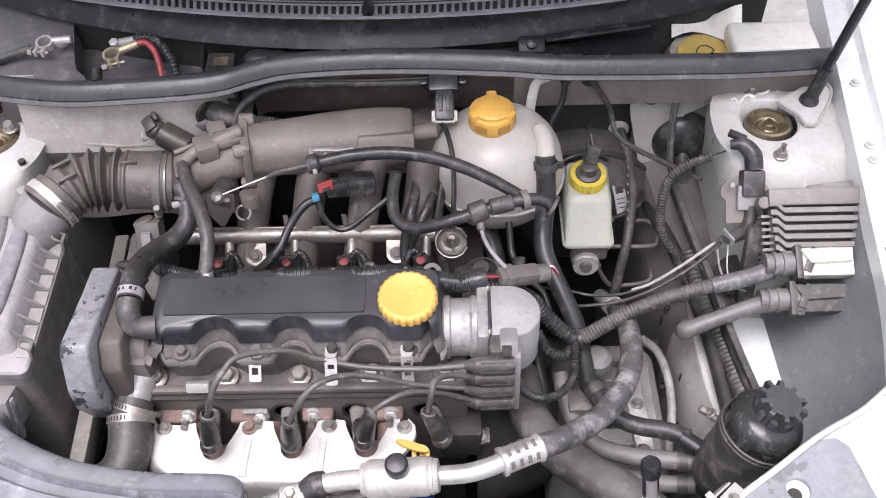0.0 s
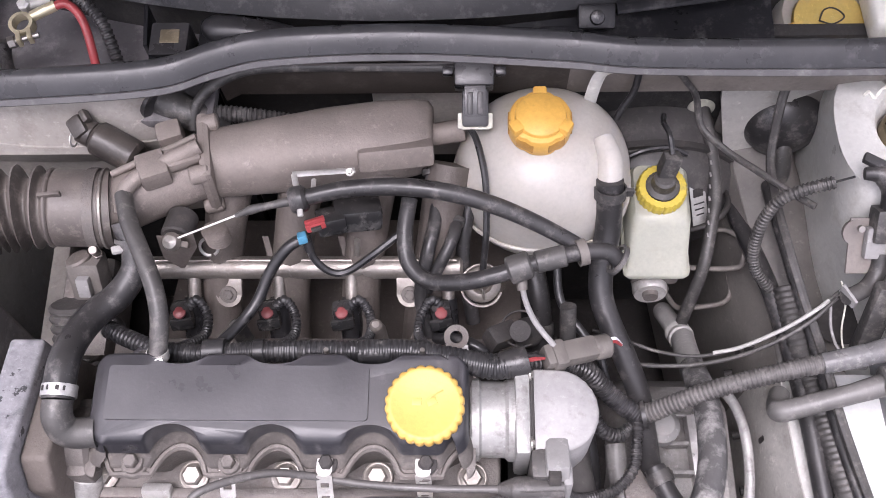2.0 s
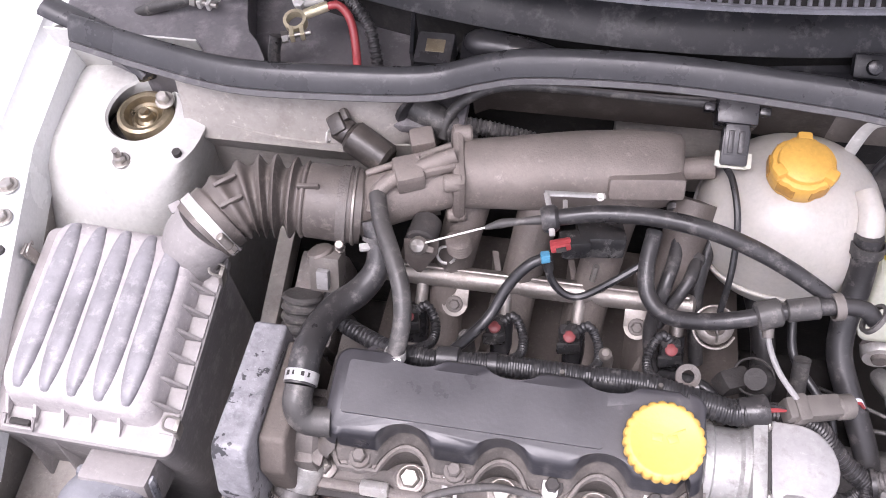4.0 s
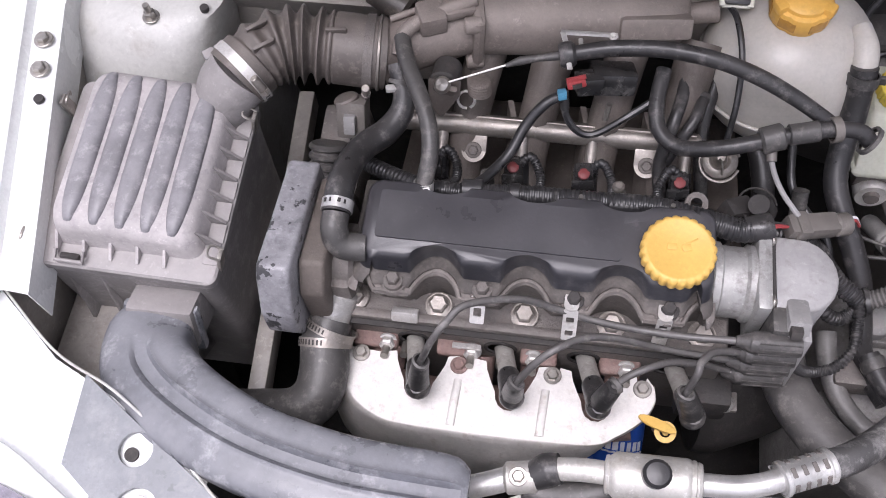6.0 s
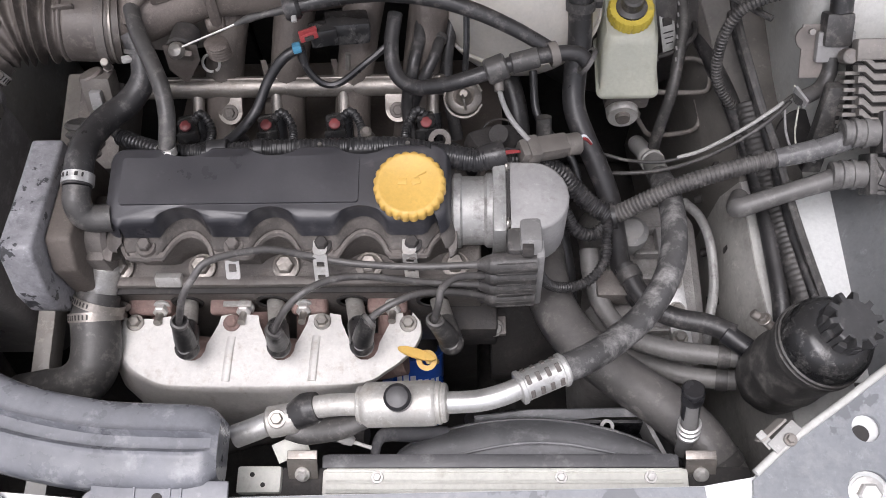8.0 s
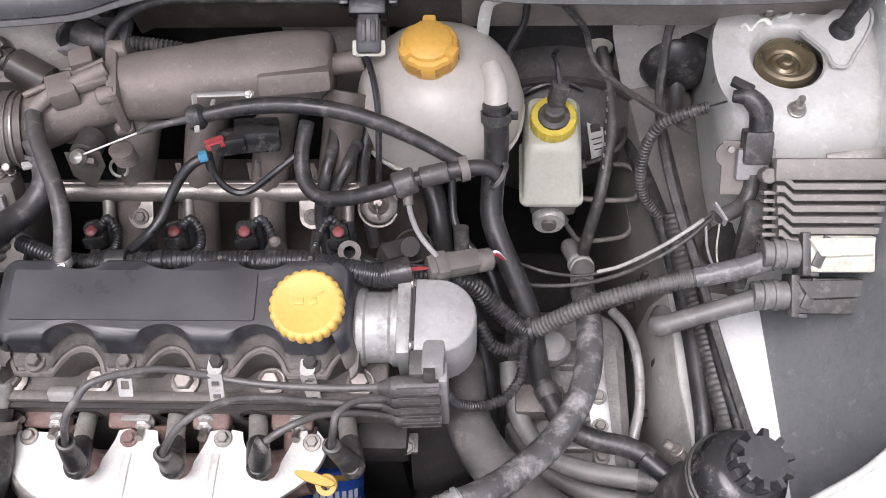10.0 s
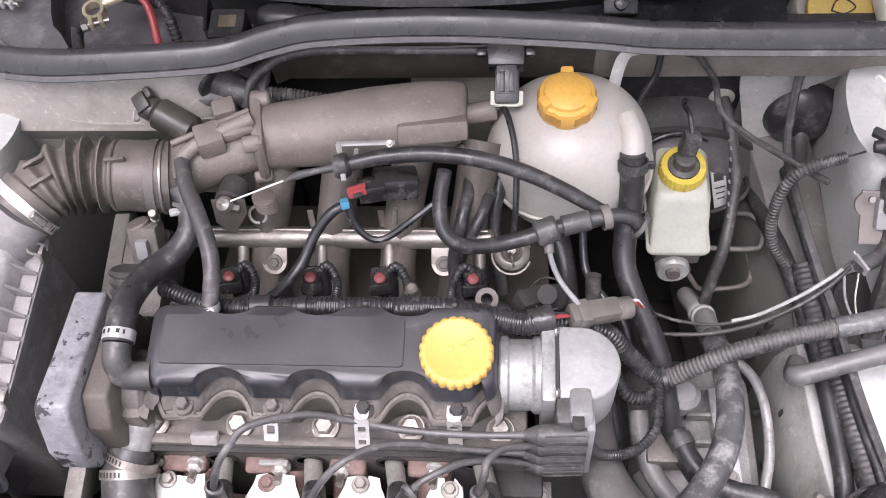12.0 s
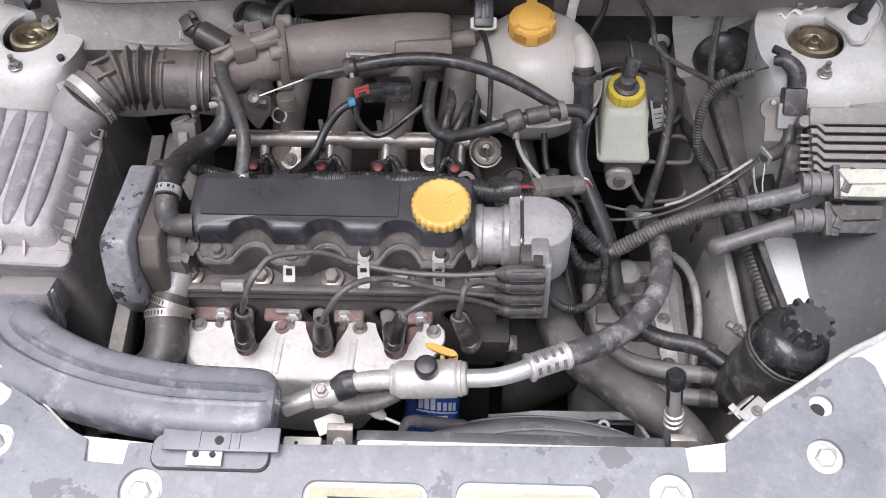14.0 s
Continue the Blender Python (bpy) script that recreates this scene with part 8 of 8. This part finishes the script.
part("flag", loft([[V((-0.0570 + 0.0175 * f * math.cos(a), 0.4790 + 0.0050 * f * math.sin(a) - 0.004 * math.cos(a), 0.782 + dz - 0.004 * math.cos(a))) for a in (2 * math.pi * k / 28 for k in range(28))] for dz, f in ((-0.0020, 0.9), (-0.0012, 1.0), (0.0012, 1.0), (0.0020, 0.9))]), YELLOW, dp)
part("rod", tube([(-0.047, 0.478, 0.762), (-0.046, 0.492, 0.73), (-0.044, 0.51, 0.66)], 0.003, seg=8), YELLOW, dp)

# ---------- radiator and fan ----------
rad = thing("radiator", (0.02, 0.36, 0.60), "radiator with a pale aluminium top rail", "radiator")
part("core", block((0.44, 0.030, 0.40), (0.02, 0.362, 0.57), 0.004), DARK, rad)
part("top_rail", block((0.322, 0.024, 0.012), (0.022, 0.3620, 0.771), 0.003), CREAM, rad, "pale painted top rail")
for y in (0.3722, 0.3622, 0.3540):
    part("rail_ridge", rod((-0.135, y, 0.7765), (0.178, y, 0.7765), 0.0022, 8), CREAM, rad)
part("front_rail", block((0.322, 0.008, 0.040), (0.022, 0.350, 0.752), 0.003), CREAM, rad)
for x, z in ((-0.157, 0.0), (0.195, -0.004)):
    b = part("mount_bracket", merge(block((0.027, 0.003, 0.030), pose(x, 0.371, 0.773 + z, -42, 0, 0), 0.001), block((0.027, 0.010, 0.003), pose(x, 0.384, 0.783 + z, 8, 0, 0), 0.001)), DULL_STEEL, rad, "zinc radiator bracket")
    hexbolt((x, 0.3695, 0.776 + z), (0, -0.6, 0.8), 0.0046, 0.005, b, ZINC)
    part("bracket_foot", block((0.034, 0.026, 0.012), (x - 0.002, 0.360, 0.761 + z), 0.003), CREAM, rad)
for x in (-0.09, 0.072, 0.150):
    hexbolt((x, 0.366, 0.777), (0, 0, 1), 0.0038, 0.003, rad, ZINC)
part("side_tank", block((0.040, 0.045, 0.34), (0.235, 0.366, 0.55), 0.008), BLACK_PLASTIC, rad)
ext = part("rail_end", block((0.040, 0.024, 0.014), (-0.196, 0.365, 0.769), 0.003), CREAM, rad)
for dx, dy in ((-0.006, 0.004), (0.004, -0.005)):
    part("rail_hole", rod((-0.196 + dx, 0.365 + dy, 0.773), (-0.196 + dx, 0.365 + dy, 0.7765), 0.0022, 10), DARK, ext)
fan = thing("fan_shroud", (0.05, 0.43, 0.62), "dusty black plastic radiator fan shroud", "fan shroud")


def crest(x):
    # the arched rear edge of the hood
    return 0.398 + 0.035 * max(0.0, math.sin(math.pi * min(1.0, max(0.0, (x + 0.078) / 0.250)))) ** 0.62


def shroud(u, v):
    x = -0.076 + 0.242 * u
    return (x, 0.386 + (crest(x) - 0.386) * v, 0.752 - 0.034 * v ** 1.7 + 0.004 * math.sin(math.pi * v))


part("hood", sheet(shroud, 0, 1, 0, 1, 34, 10, 0.0025), PALE_SHROUD, fan, sharp=60)
part("lip", tube([shroud(k / 20, 1.0) for k in range(21)], 0.0017, seg=8), DUSTY_PLASTIC, fan)
part("hood_crease", tube([(x, 0.388 + 0.014 * math.sin(math.pi * (x + 0.03) / 0.17), 0.7535) for x in (-0.03, 0.0, 0.03, 0.055, 0.08, 0.11, 0.14)], 0.0014, seg=6), PALE_SHROUD, fan)
part("rear_band", sheet(lambda u, v: (u, 0.4325 + 0.006 * min(1, max(0, (u - 0.06) / 0.06)) + (0.012 - 0.006 * min(1, max(0, (u - 0.06) / 0.06))) * v * min(1.0, 0.35 + 12 * (u + 0.004)), 0.704 + 0.006 * v), -0.004, 0.164, 0, 1, 24, 4, 0.003), PALE_SHROUD, fan)
part("rear_wall", sheet(lambda u, v: (u, 0.436, 0.702 - 0.10 * v), -0.004, 0.164, 0, 1, 12, 3, 0.003), BLACK_PLASTIC, fan)
part("side_cheek", sheet(lambda u, v: (0.161 + 0.013 * (1 - u) + 0.003 * v, 0.396 + 0.048 * u, 0.735 - 0.030 * u - 0.05 * v), 0, 1, 0, 1, 8, 4, 0.004), GREY_PLASTIC, fan, "pale scuffed side cheek")
part("screw_ring", lathe([(0.0035, 0), (0.0068, 0), (0.0068, 0.004), (0.0035, 0.004), (0.0035, 0)], (0.124, 0.4285, 0.708), (0, -0.3, 1), 20, hole=True), GREY_PLASTIC, fan)
part("edge_strip", block((0.318, 0.012, 0.010), (0.018, 0.3815, 0.767), 0.002), DUSTY_PLASTIC, fan)
part("front_web", block((0.310, 0.004, 0.050), (0.018, 0.3865, 0.745), 0.001), DUSTY_PLASTIC, fan)
part("corner_loop", tube([(-0.096, 0.388, 0.752), (-0.094, 0.404, 0.748), (-0.086, 0.413, 0.742), (-0.060, 0.416, 0.730), (-0.030, 0.420, 0.720)], [0.004, 0.005, 0.007, 0.008, 0.006], seg=10), DUSTY_PLASTIC, fan)
part("motor", rod((0.045, 0.419, 0.58), (0.045, 0.47, 0.58), 0.04, 24, 0.004), BLACK_PLASTIC, fan)

# ---------- upper radiator hose ----------
uh = thing("upper_radiator_hose", (-0.38, 0.49, 0.72), "thick black upper radiator hose with two clamps", "hose")
part("hose", tube([(-0.370, 0.545, 0.776), (-0.373, 0.524, 0.768), (-0.370, 0.498, 0.760), (-0.374, 0.474, 0.752), (-0.393, 0.459, 0.744), (-0.425, 0.458, 0.732), (-0.46, 0.462, 0.71)], [0.0210, 0.0235, 0.0240, 0.0240, 0.0235, 0.0225, 0.021], seg=22), DUSTY_RUBBER, uh)
hose_clamp((-0.3690, 0.5350, 0.7730), (0.30, 0.82, 0.45), 0.0238, uh, 0.008, (0.5, 0.2, -0.9), DULL_STEEL)
hose_clamp((-0.3725, 0.5235, 0.7665), (-0.05, 0.9, 0.35), 0.0246, uh, 0.009, (0.4, -0.1, -0.9), DULL_STEEL)

# ---------- between filter box and engine ----------
sb = thing("chassis_bar", (-0.44, 0.50, 0.62), "grey painted chassis bar beside the filter box", "chassis bar")
part("bar", block((0.019, 0.44, 0.030), pose(-0.4585, 0.635, 0.692, 0, 0, 4), 0.003), PALE_BAY, sb)
ib = thing("engine_mount", (-0.40, 0.72, 0.72), "dark engine mount below the bellows", "engine mount")
part("arm", block((0.05, 0.10, 0.06), pose(-0.395, 0.735, 0.76, 10, 0, 0), 0.008), DIRTY_CAST, ib)
part("plug", block((0.030, 0.026, 0.040), pose(-0.377, 0.742, 0.832, -30, 0, 0), 0.004), MUD, ib)
part("plug_clip", block((0.012, 0.010, 0.020), pose(-0.377, 0.728, 0.838, -30, 0, 0), 0.002), GREY_PLASTIC, ib)
part("lead", tube([(-0.377, 0.735, 0.815), (-0.372, 0.715, 0.800), (-0.350, 0.70, 0.812), (-0.340, 0.685, 0.83)], 0.006, seg=10), RUBBER, ib)
part("pleated_boot", tube([(-0.405, 0.728, 0.80), (-0.405, 0.700, 0.77), (-0.40, 0.68, 0.74)], 0.021, seg=14, ribs=(0.010, 0.003)), DUSTY_RUBBER, ib)
ub = thing("engine_side_bracket", (0.02, 0.53, 0.66), "black bracket with a zinc clip below the coil", "bracket")
part("block", block((0.050, 0.036, 0.05), (-0.005, 0.540, 0.700), 0.006), DARK, ub)
part("zinc_clip", block((0.026, 0.006, 0.014), pose(-0.002, 0.535, 0.716, -35, 0, 0), 0.001), STEEL, ub)
part("arm", block((0.030, 0.020, 0.008), (0.014, 0.535, 0.700), 0.002), DIRTY_CAST, ub)
hexbolt((0.017, 0.531, 0.706), (0.3, -0.4, 0.8), 0.006, 0.007, ub)
for pts, r in (([(-0.30, 0.42, 0.62), (-0.26, 0.44, 0.60), (-0.20, 0.45, 0.60), (-0.12, 0.44, 0.62)], 0.010), ([(0.02, 0.49, 0.55), (-0.01, 0.46, 0.62), (0.0, 0.44, 0.66), (0.03, 0.43, 0.68)], 0.005)):
    c = thing("low_cable", pts[1], "dark cable low in the engine bay", "cable")
    part("run", tube(pts, r, seg=10), DARK, c)

# ---------- firewall, left half ----------
fp = thing("firewall_pipe", (-0.31, 0.89, 0.89), "black rubber elbow leaving the bulkhead", "hose")
part("flange", lathe([(0.019, -0.004), (0.0215, 0.0), (0.0215, 0.005), (0.0165, 0.008)], (-0.322, 0.899, 0.894), (0.75, -0.45, -0.2), 24), RUBBER, fp)
part("elbow", tube([(-0.325, 0.903, 0.893), (-0.302, 0.893, 0.888), (-0.280, 0.886, 0.878), (-0.262, 0.884, 0.862)], [0.0155, 0.0155, 0.0155, 0.014], seg=16), DUSTY_RUBBER, fp)
part("conduit", tube([(-0.285, 0.888, 0.880), (-0.262, 0.892, 0.878), (-0.235, 0.893, 0.872), (-0.20, 0.895, 0.86)], 0.0085, seg=12, ribs=(0.0045, 0.0012)), DUSTY_RUBBER, fp, sharp=30)
fh = thing("bulkhead_cable", (-0.15, 0.91, 0.91), "dusty black cable along the top of the bulkhead", "cable")
part("cable", tube([(-0.285, 0.872, 0.880), (-0.278, 0.890, 0.898), (-0.255, 0.905, 0.912), (-0.22, 0.914, 0.918), (-0.15, 0.917, 0.917), (-0.08, 0.917, 0.915), (-0.035, 0.914, 0.918)], 0.0055, seg=10), DUSTY_RUBBER, fh)
part("pressed_channel", block((0.22, 0.012, 0.030), (-0.14, 0.951, 0.872), 0.005), DARK, body)

# ---------- battery leads ----------
def terminal(at, turn, parent):
    s = part("clamp", lathe([(0.0080, -0.005), (0.0112, -0.005), (0.0112, 0.005), (0.0080, 0.005), (0.0080, -0.005)], at, (0, -0.2, 1), 28, hole=True), BRASS if turn > 0 else ZINC, parent, "tarnished metal battery clamp")
    m = Matrix.Translation(at) @ Matrix.Rotation(radians(turn), 4, "Z")
    for sx in (-1, 1):
        part("lug", block((0.0045, 0.014, 0.009), m @ Matrix.Translation((sx * 0.005, -0.015, 0)), 0.0012), BRASS if turn > 0 else ZINC, s)
    part("bolt", rod(m @ V((-0.013, -0.017, 0)), m @ V((0.013, -0.017, 0)), 0.0028, 10), STEEL, s)
    part("nut", rod(m @ V((-0.015, -0.017, 0)), m @ V((-0.009, -0.017, 0)), 0.0058, 6), STEEL, s)
    part("barrel", rod(m @ V((0.009, 0.005, 0.002)), m @ V((0.034, 0.009, 0.004)), 0.0052, 12, 0.001), BRASS if turn > 0 else ZINC, s)
    return m


pos = thing("positive_battery_lead", (-0.435, 0.945, 0.90), "brass battery clamp on a red cable", "battery lead")
m = terminal((-0.437, 0.945, 0.945), 20, pos)
part("red_cable", tube([m @ V((0.030, 0.008, 0.004)), (-0.398, 0.966, 0.949), (-0.385, 0.955, 0.940), (-0.377, 0.930, 0.920), (-0.375, 0.905, 0.89)], 0.0042, seg=12), RED, pos)
part("black_conduit", tube([(-0.420, 0.972, 0.948), (-0.395, 0.975, 0.950), (-0.370, 0.958, 0.938), (-0.359, 0.935, 0.915), (-0.352, 0.91, 0.89)], 0.0062, seg=12, ribs=(0.005, 0.0012)), RUBBER, pos, sharp=30)
part("clip_nut", lathe([(0.0062, 0), (0.0062, 0.010), (0.004, 0.012)], (-0.4375, 0.9665, 0.944), (0, -0.3, 1), 6), ZINC, pos)
part("grey_sleeve", rod((-0.434, 0.9675, 0.948), (-0.412, 0.973, 0.949), 0.0055, 12, 0.001), PALE_GREY, pos)
part("drop_cable", tube([(-0.455, 0.932, 0.938), (-0.458, 0.918, 0.915), (-0.452, 0.905, 0.88)], 0.0062, seg=10), RUBBER, pos)
neg = thing("negative_battery_lead", (-0.54, 0.972, 0.90), "tarnished battery clamp on a grey cable", "battery lead")
m = terminal((-0.534, 0.980, 0.940), -8, neg)
part("grey_cable", tube([m @ V((-0.014, -0.012, 0)), (-0.565, 0.965, 0.938), (-0.60, 0.960, 0.928), (-0.64, 0.965, 0.90)], 0.0065, seg=10), DUSTY_RUBBER, neg)
part("ring_lug", lathe([(0.004, -0.0015), (0.009, -0.0015), (0.009, 0.0015), (0.004, 0.0015), (0.004, -0.0015)], (-0.512, 0.982, 0.941), (0, -0.3, 1), 18, hole=True), STEEL, neg)
bb = thing("battery_tray_post", (-0.285, 0.905, 0.93), "black plastic battery tray post", "battery tray")
part("post", block((0.036, 0.036, 0.070), pose(-0.298, 0.932, 0.910, 6, 0, 0), 0.004), BLACK_PLASTIC, bb)
part("post_wing", block((0.004, 0.050, 0.060), pose(-0.322, 0.945, 0.915, 0, 0, 8), 0.001), COWL, bb)
part("slot", block((0.018, 0.014, 0.003), pose(-0.297, 0.930, 0.9445, 10, 0, 0), 0.001), GOLD, bb)
part("rounded_arm", tube([(-0.268, 0.952, 0.922), (-0.258, 0.951, 0.926), (-0.225, 0.948, 0.926), (-0.190, 0.942, 0.924), (-0.155, 0.936, 0.920)], [0.012, 0.0165, 0.016, 0.013, 0.007], seg=16), BLACK_PLASTIC, bb)

# ---------- right end of the cowl ----------
ws = thing("washer_filler", (0.316, 0.965, 0.90), "pale washer bottle neck with yellow cap", "washer bottle")
part("neck", lathe([(0.052, -0.06), (0.050, -0.02), (0.044, -0.006)], (0.326, 0.994, 0.895), (0, -0.12, 1), 30), TANK_WHITE, ws)
wc = part("cap", lathe([(0.034, 0.0), (0.035, 0.004), (0.034, 0.008), (0.030, 0.010), (0.0, 0.011)], (0.322, 0.983, 0.892), (0, -0.12, 1), 40), material("faded_washer_cap", (0.66, 0.48, 0.14), 0.45, spread=0.1, dirt=(0.45, 0.38, 0.2), amount=0.3, scale=30), ws, "flat yellow washer cap")
part("pull_tab", block((0.018, 0.016, 0.003), pose(0.292, 0.973, 0.897, 0, 0, 20), 0.001), ORANGE_YELLOW, wc)
part("washer_symbol", tube([(0.310, 0.977, 0.9035), (0.316, 0.989, 0.905), (0.326, 0.991, 0.905), (0.334, 0.981, 0.9045), (0.322, 0.973, 0.9035), (0.310, 0.977, 0.9035)], 0.0008, seg=6), DARK, wc)
part("folded_sheet", sheet(lambda u, v: (0.283 + 0.090 * u, 1.008 + 0.035 * v + 0.012 * math.sin(5 * u), 0.905 + 0.014 * math.sin(7 * u + 1.0) * v + 0.020 * v), 0, 1, 0, 1, 18, 6, 0.0015), CREAM, ws, "crumpled pale plastic sheet")
part("bottle_shoulder", block((0.11, 0.06, 0.03), pose(0.405, 0.980, 0.915, 0, 0, 0), 0.010, 4), CREAM, ws, "pale washer bottle shoulder")
cc = thing("cowl_clip", (0.094, 0.965, 0.92), "black plastic cowl fastening clip", "clip")
part("plate", block((0.034, 0.022, 0.012), pose(0.092, 0.948, 0.945, 35, 0, 0), 0.003), COWL, cc)
part("stud", lathe([(0.007, 0), (0.006, 0.004), (0.003, 0.005)], (0.092, 0.943, 0.950), (0, -0.6, 0.8), 16), BLACK_PLASTIC, cc)
gr = thing("cowl_strip", (0.2, 0.945, 0.95), "grey plastic strip along the cowl", "trim strip")
part("strip", tube([(0.11, 0.952, 0.952), (0.17, 0.958, 0.956), (0.24, 0.966, 0.960)], 0.007, seg=10, flat=0.6), COWL, gr)

# ---------- bonnet hinge ----------
hg = part("bonnet_hinge", tube([(-0.580, 0.889, 0.914), (-0.606, 0.905, 0.924), (-0.639, 0.923, 0.931), (-0.700, 0.942, 0.942)], [0.009, 0.0125, 0.0125, 0.013], seg=10, flat=0.5), SEAL, body, "dark grey bonnet hinge arm")
part("hinge_foot", block((0.026, 0.030, 0.022), pose(-0.592, 0.908, 0.908, 10, 0, 30), 0.004), BLACK_PLASTIC, hg)
hexbolt((-0.570, 0.880, 0.886), (0, -0.2, 1), 0.0065, 0.010, hg)

# ---------- bonnet prop ----------
prop = thing("bonnet_prop", (0.437, 0.893, 0.885), "black bonnet prop rod standing in its bracket", "prop rod")
d = (V((0.510, 0.906, 1.28)) - V((0.437, 0.893, 0.885)))
part("rod", tube([(0.437, 0.893, 0.885), V((0.437, 0.893, 0.885)) + d * 0.12, V((0.437, 0.893, 0.885)) + d * 0.5, V((0.437, 0.893, 0.885)) + d], 0.0062, seg=14), BLACK_PLASTIC, prop)
part("sleeve", tube([V((0.437, 0.893, 0.885)) + d * 0.02, V((0.437, 0.893, 0.885)) + d * 0.14], 0.0085, seg=14, smooth=False), RUBBER, prop)
foot_outline = [(0.398, 0.892), (0.418, 0.868), (0.424, 0.852), (0.437, 0.851), (0.447, 0.866), (0.462, 0.889), (0.470, 0.910), (0.466, 0.926), (0.452, 0.930), (0.430, 0.915)]
part("foot_plate", plate(foot_outline[::-1], [], lambda x, y: 0.8905 + 0.05 * (y - 0.87), 0.004), DIRTY_WHITE, prop, "off-white stamped prop bracket")
part("plate_rim", tube([(x, y, 0.8915 + 0.05 * (y - 0.87)) for x, y in foot_outline[:8]], 0.0019, seg=8), PALE_GREY, prop)
part("grommet", lathe([(0.0125, 0), (0.0120, 0.005), (0.0090, 0.010)], (0.438, 0.893, 0.890), (0.15, 0, 1), 20), RUBBER, prop)
part("seam_sealer", tube([(0.343 + 0.0062 * k, 0.900 + 0.0022 * k + 0.004 * math.sin(2.3 * k), 0.886 + 0.003 * math.sin(1.7 * k + 1)) for k in range(13)], [0.0012 + 0.0009 * (k % 3) for k in range(13)], seg=7, n=3, flat=0.6), CREAM, body, "crumpled pale seam sealer")
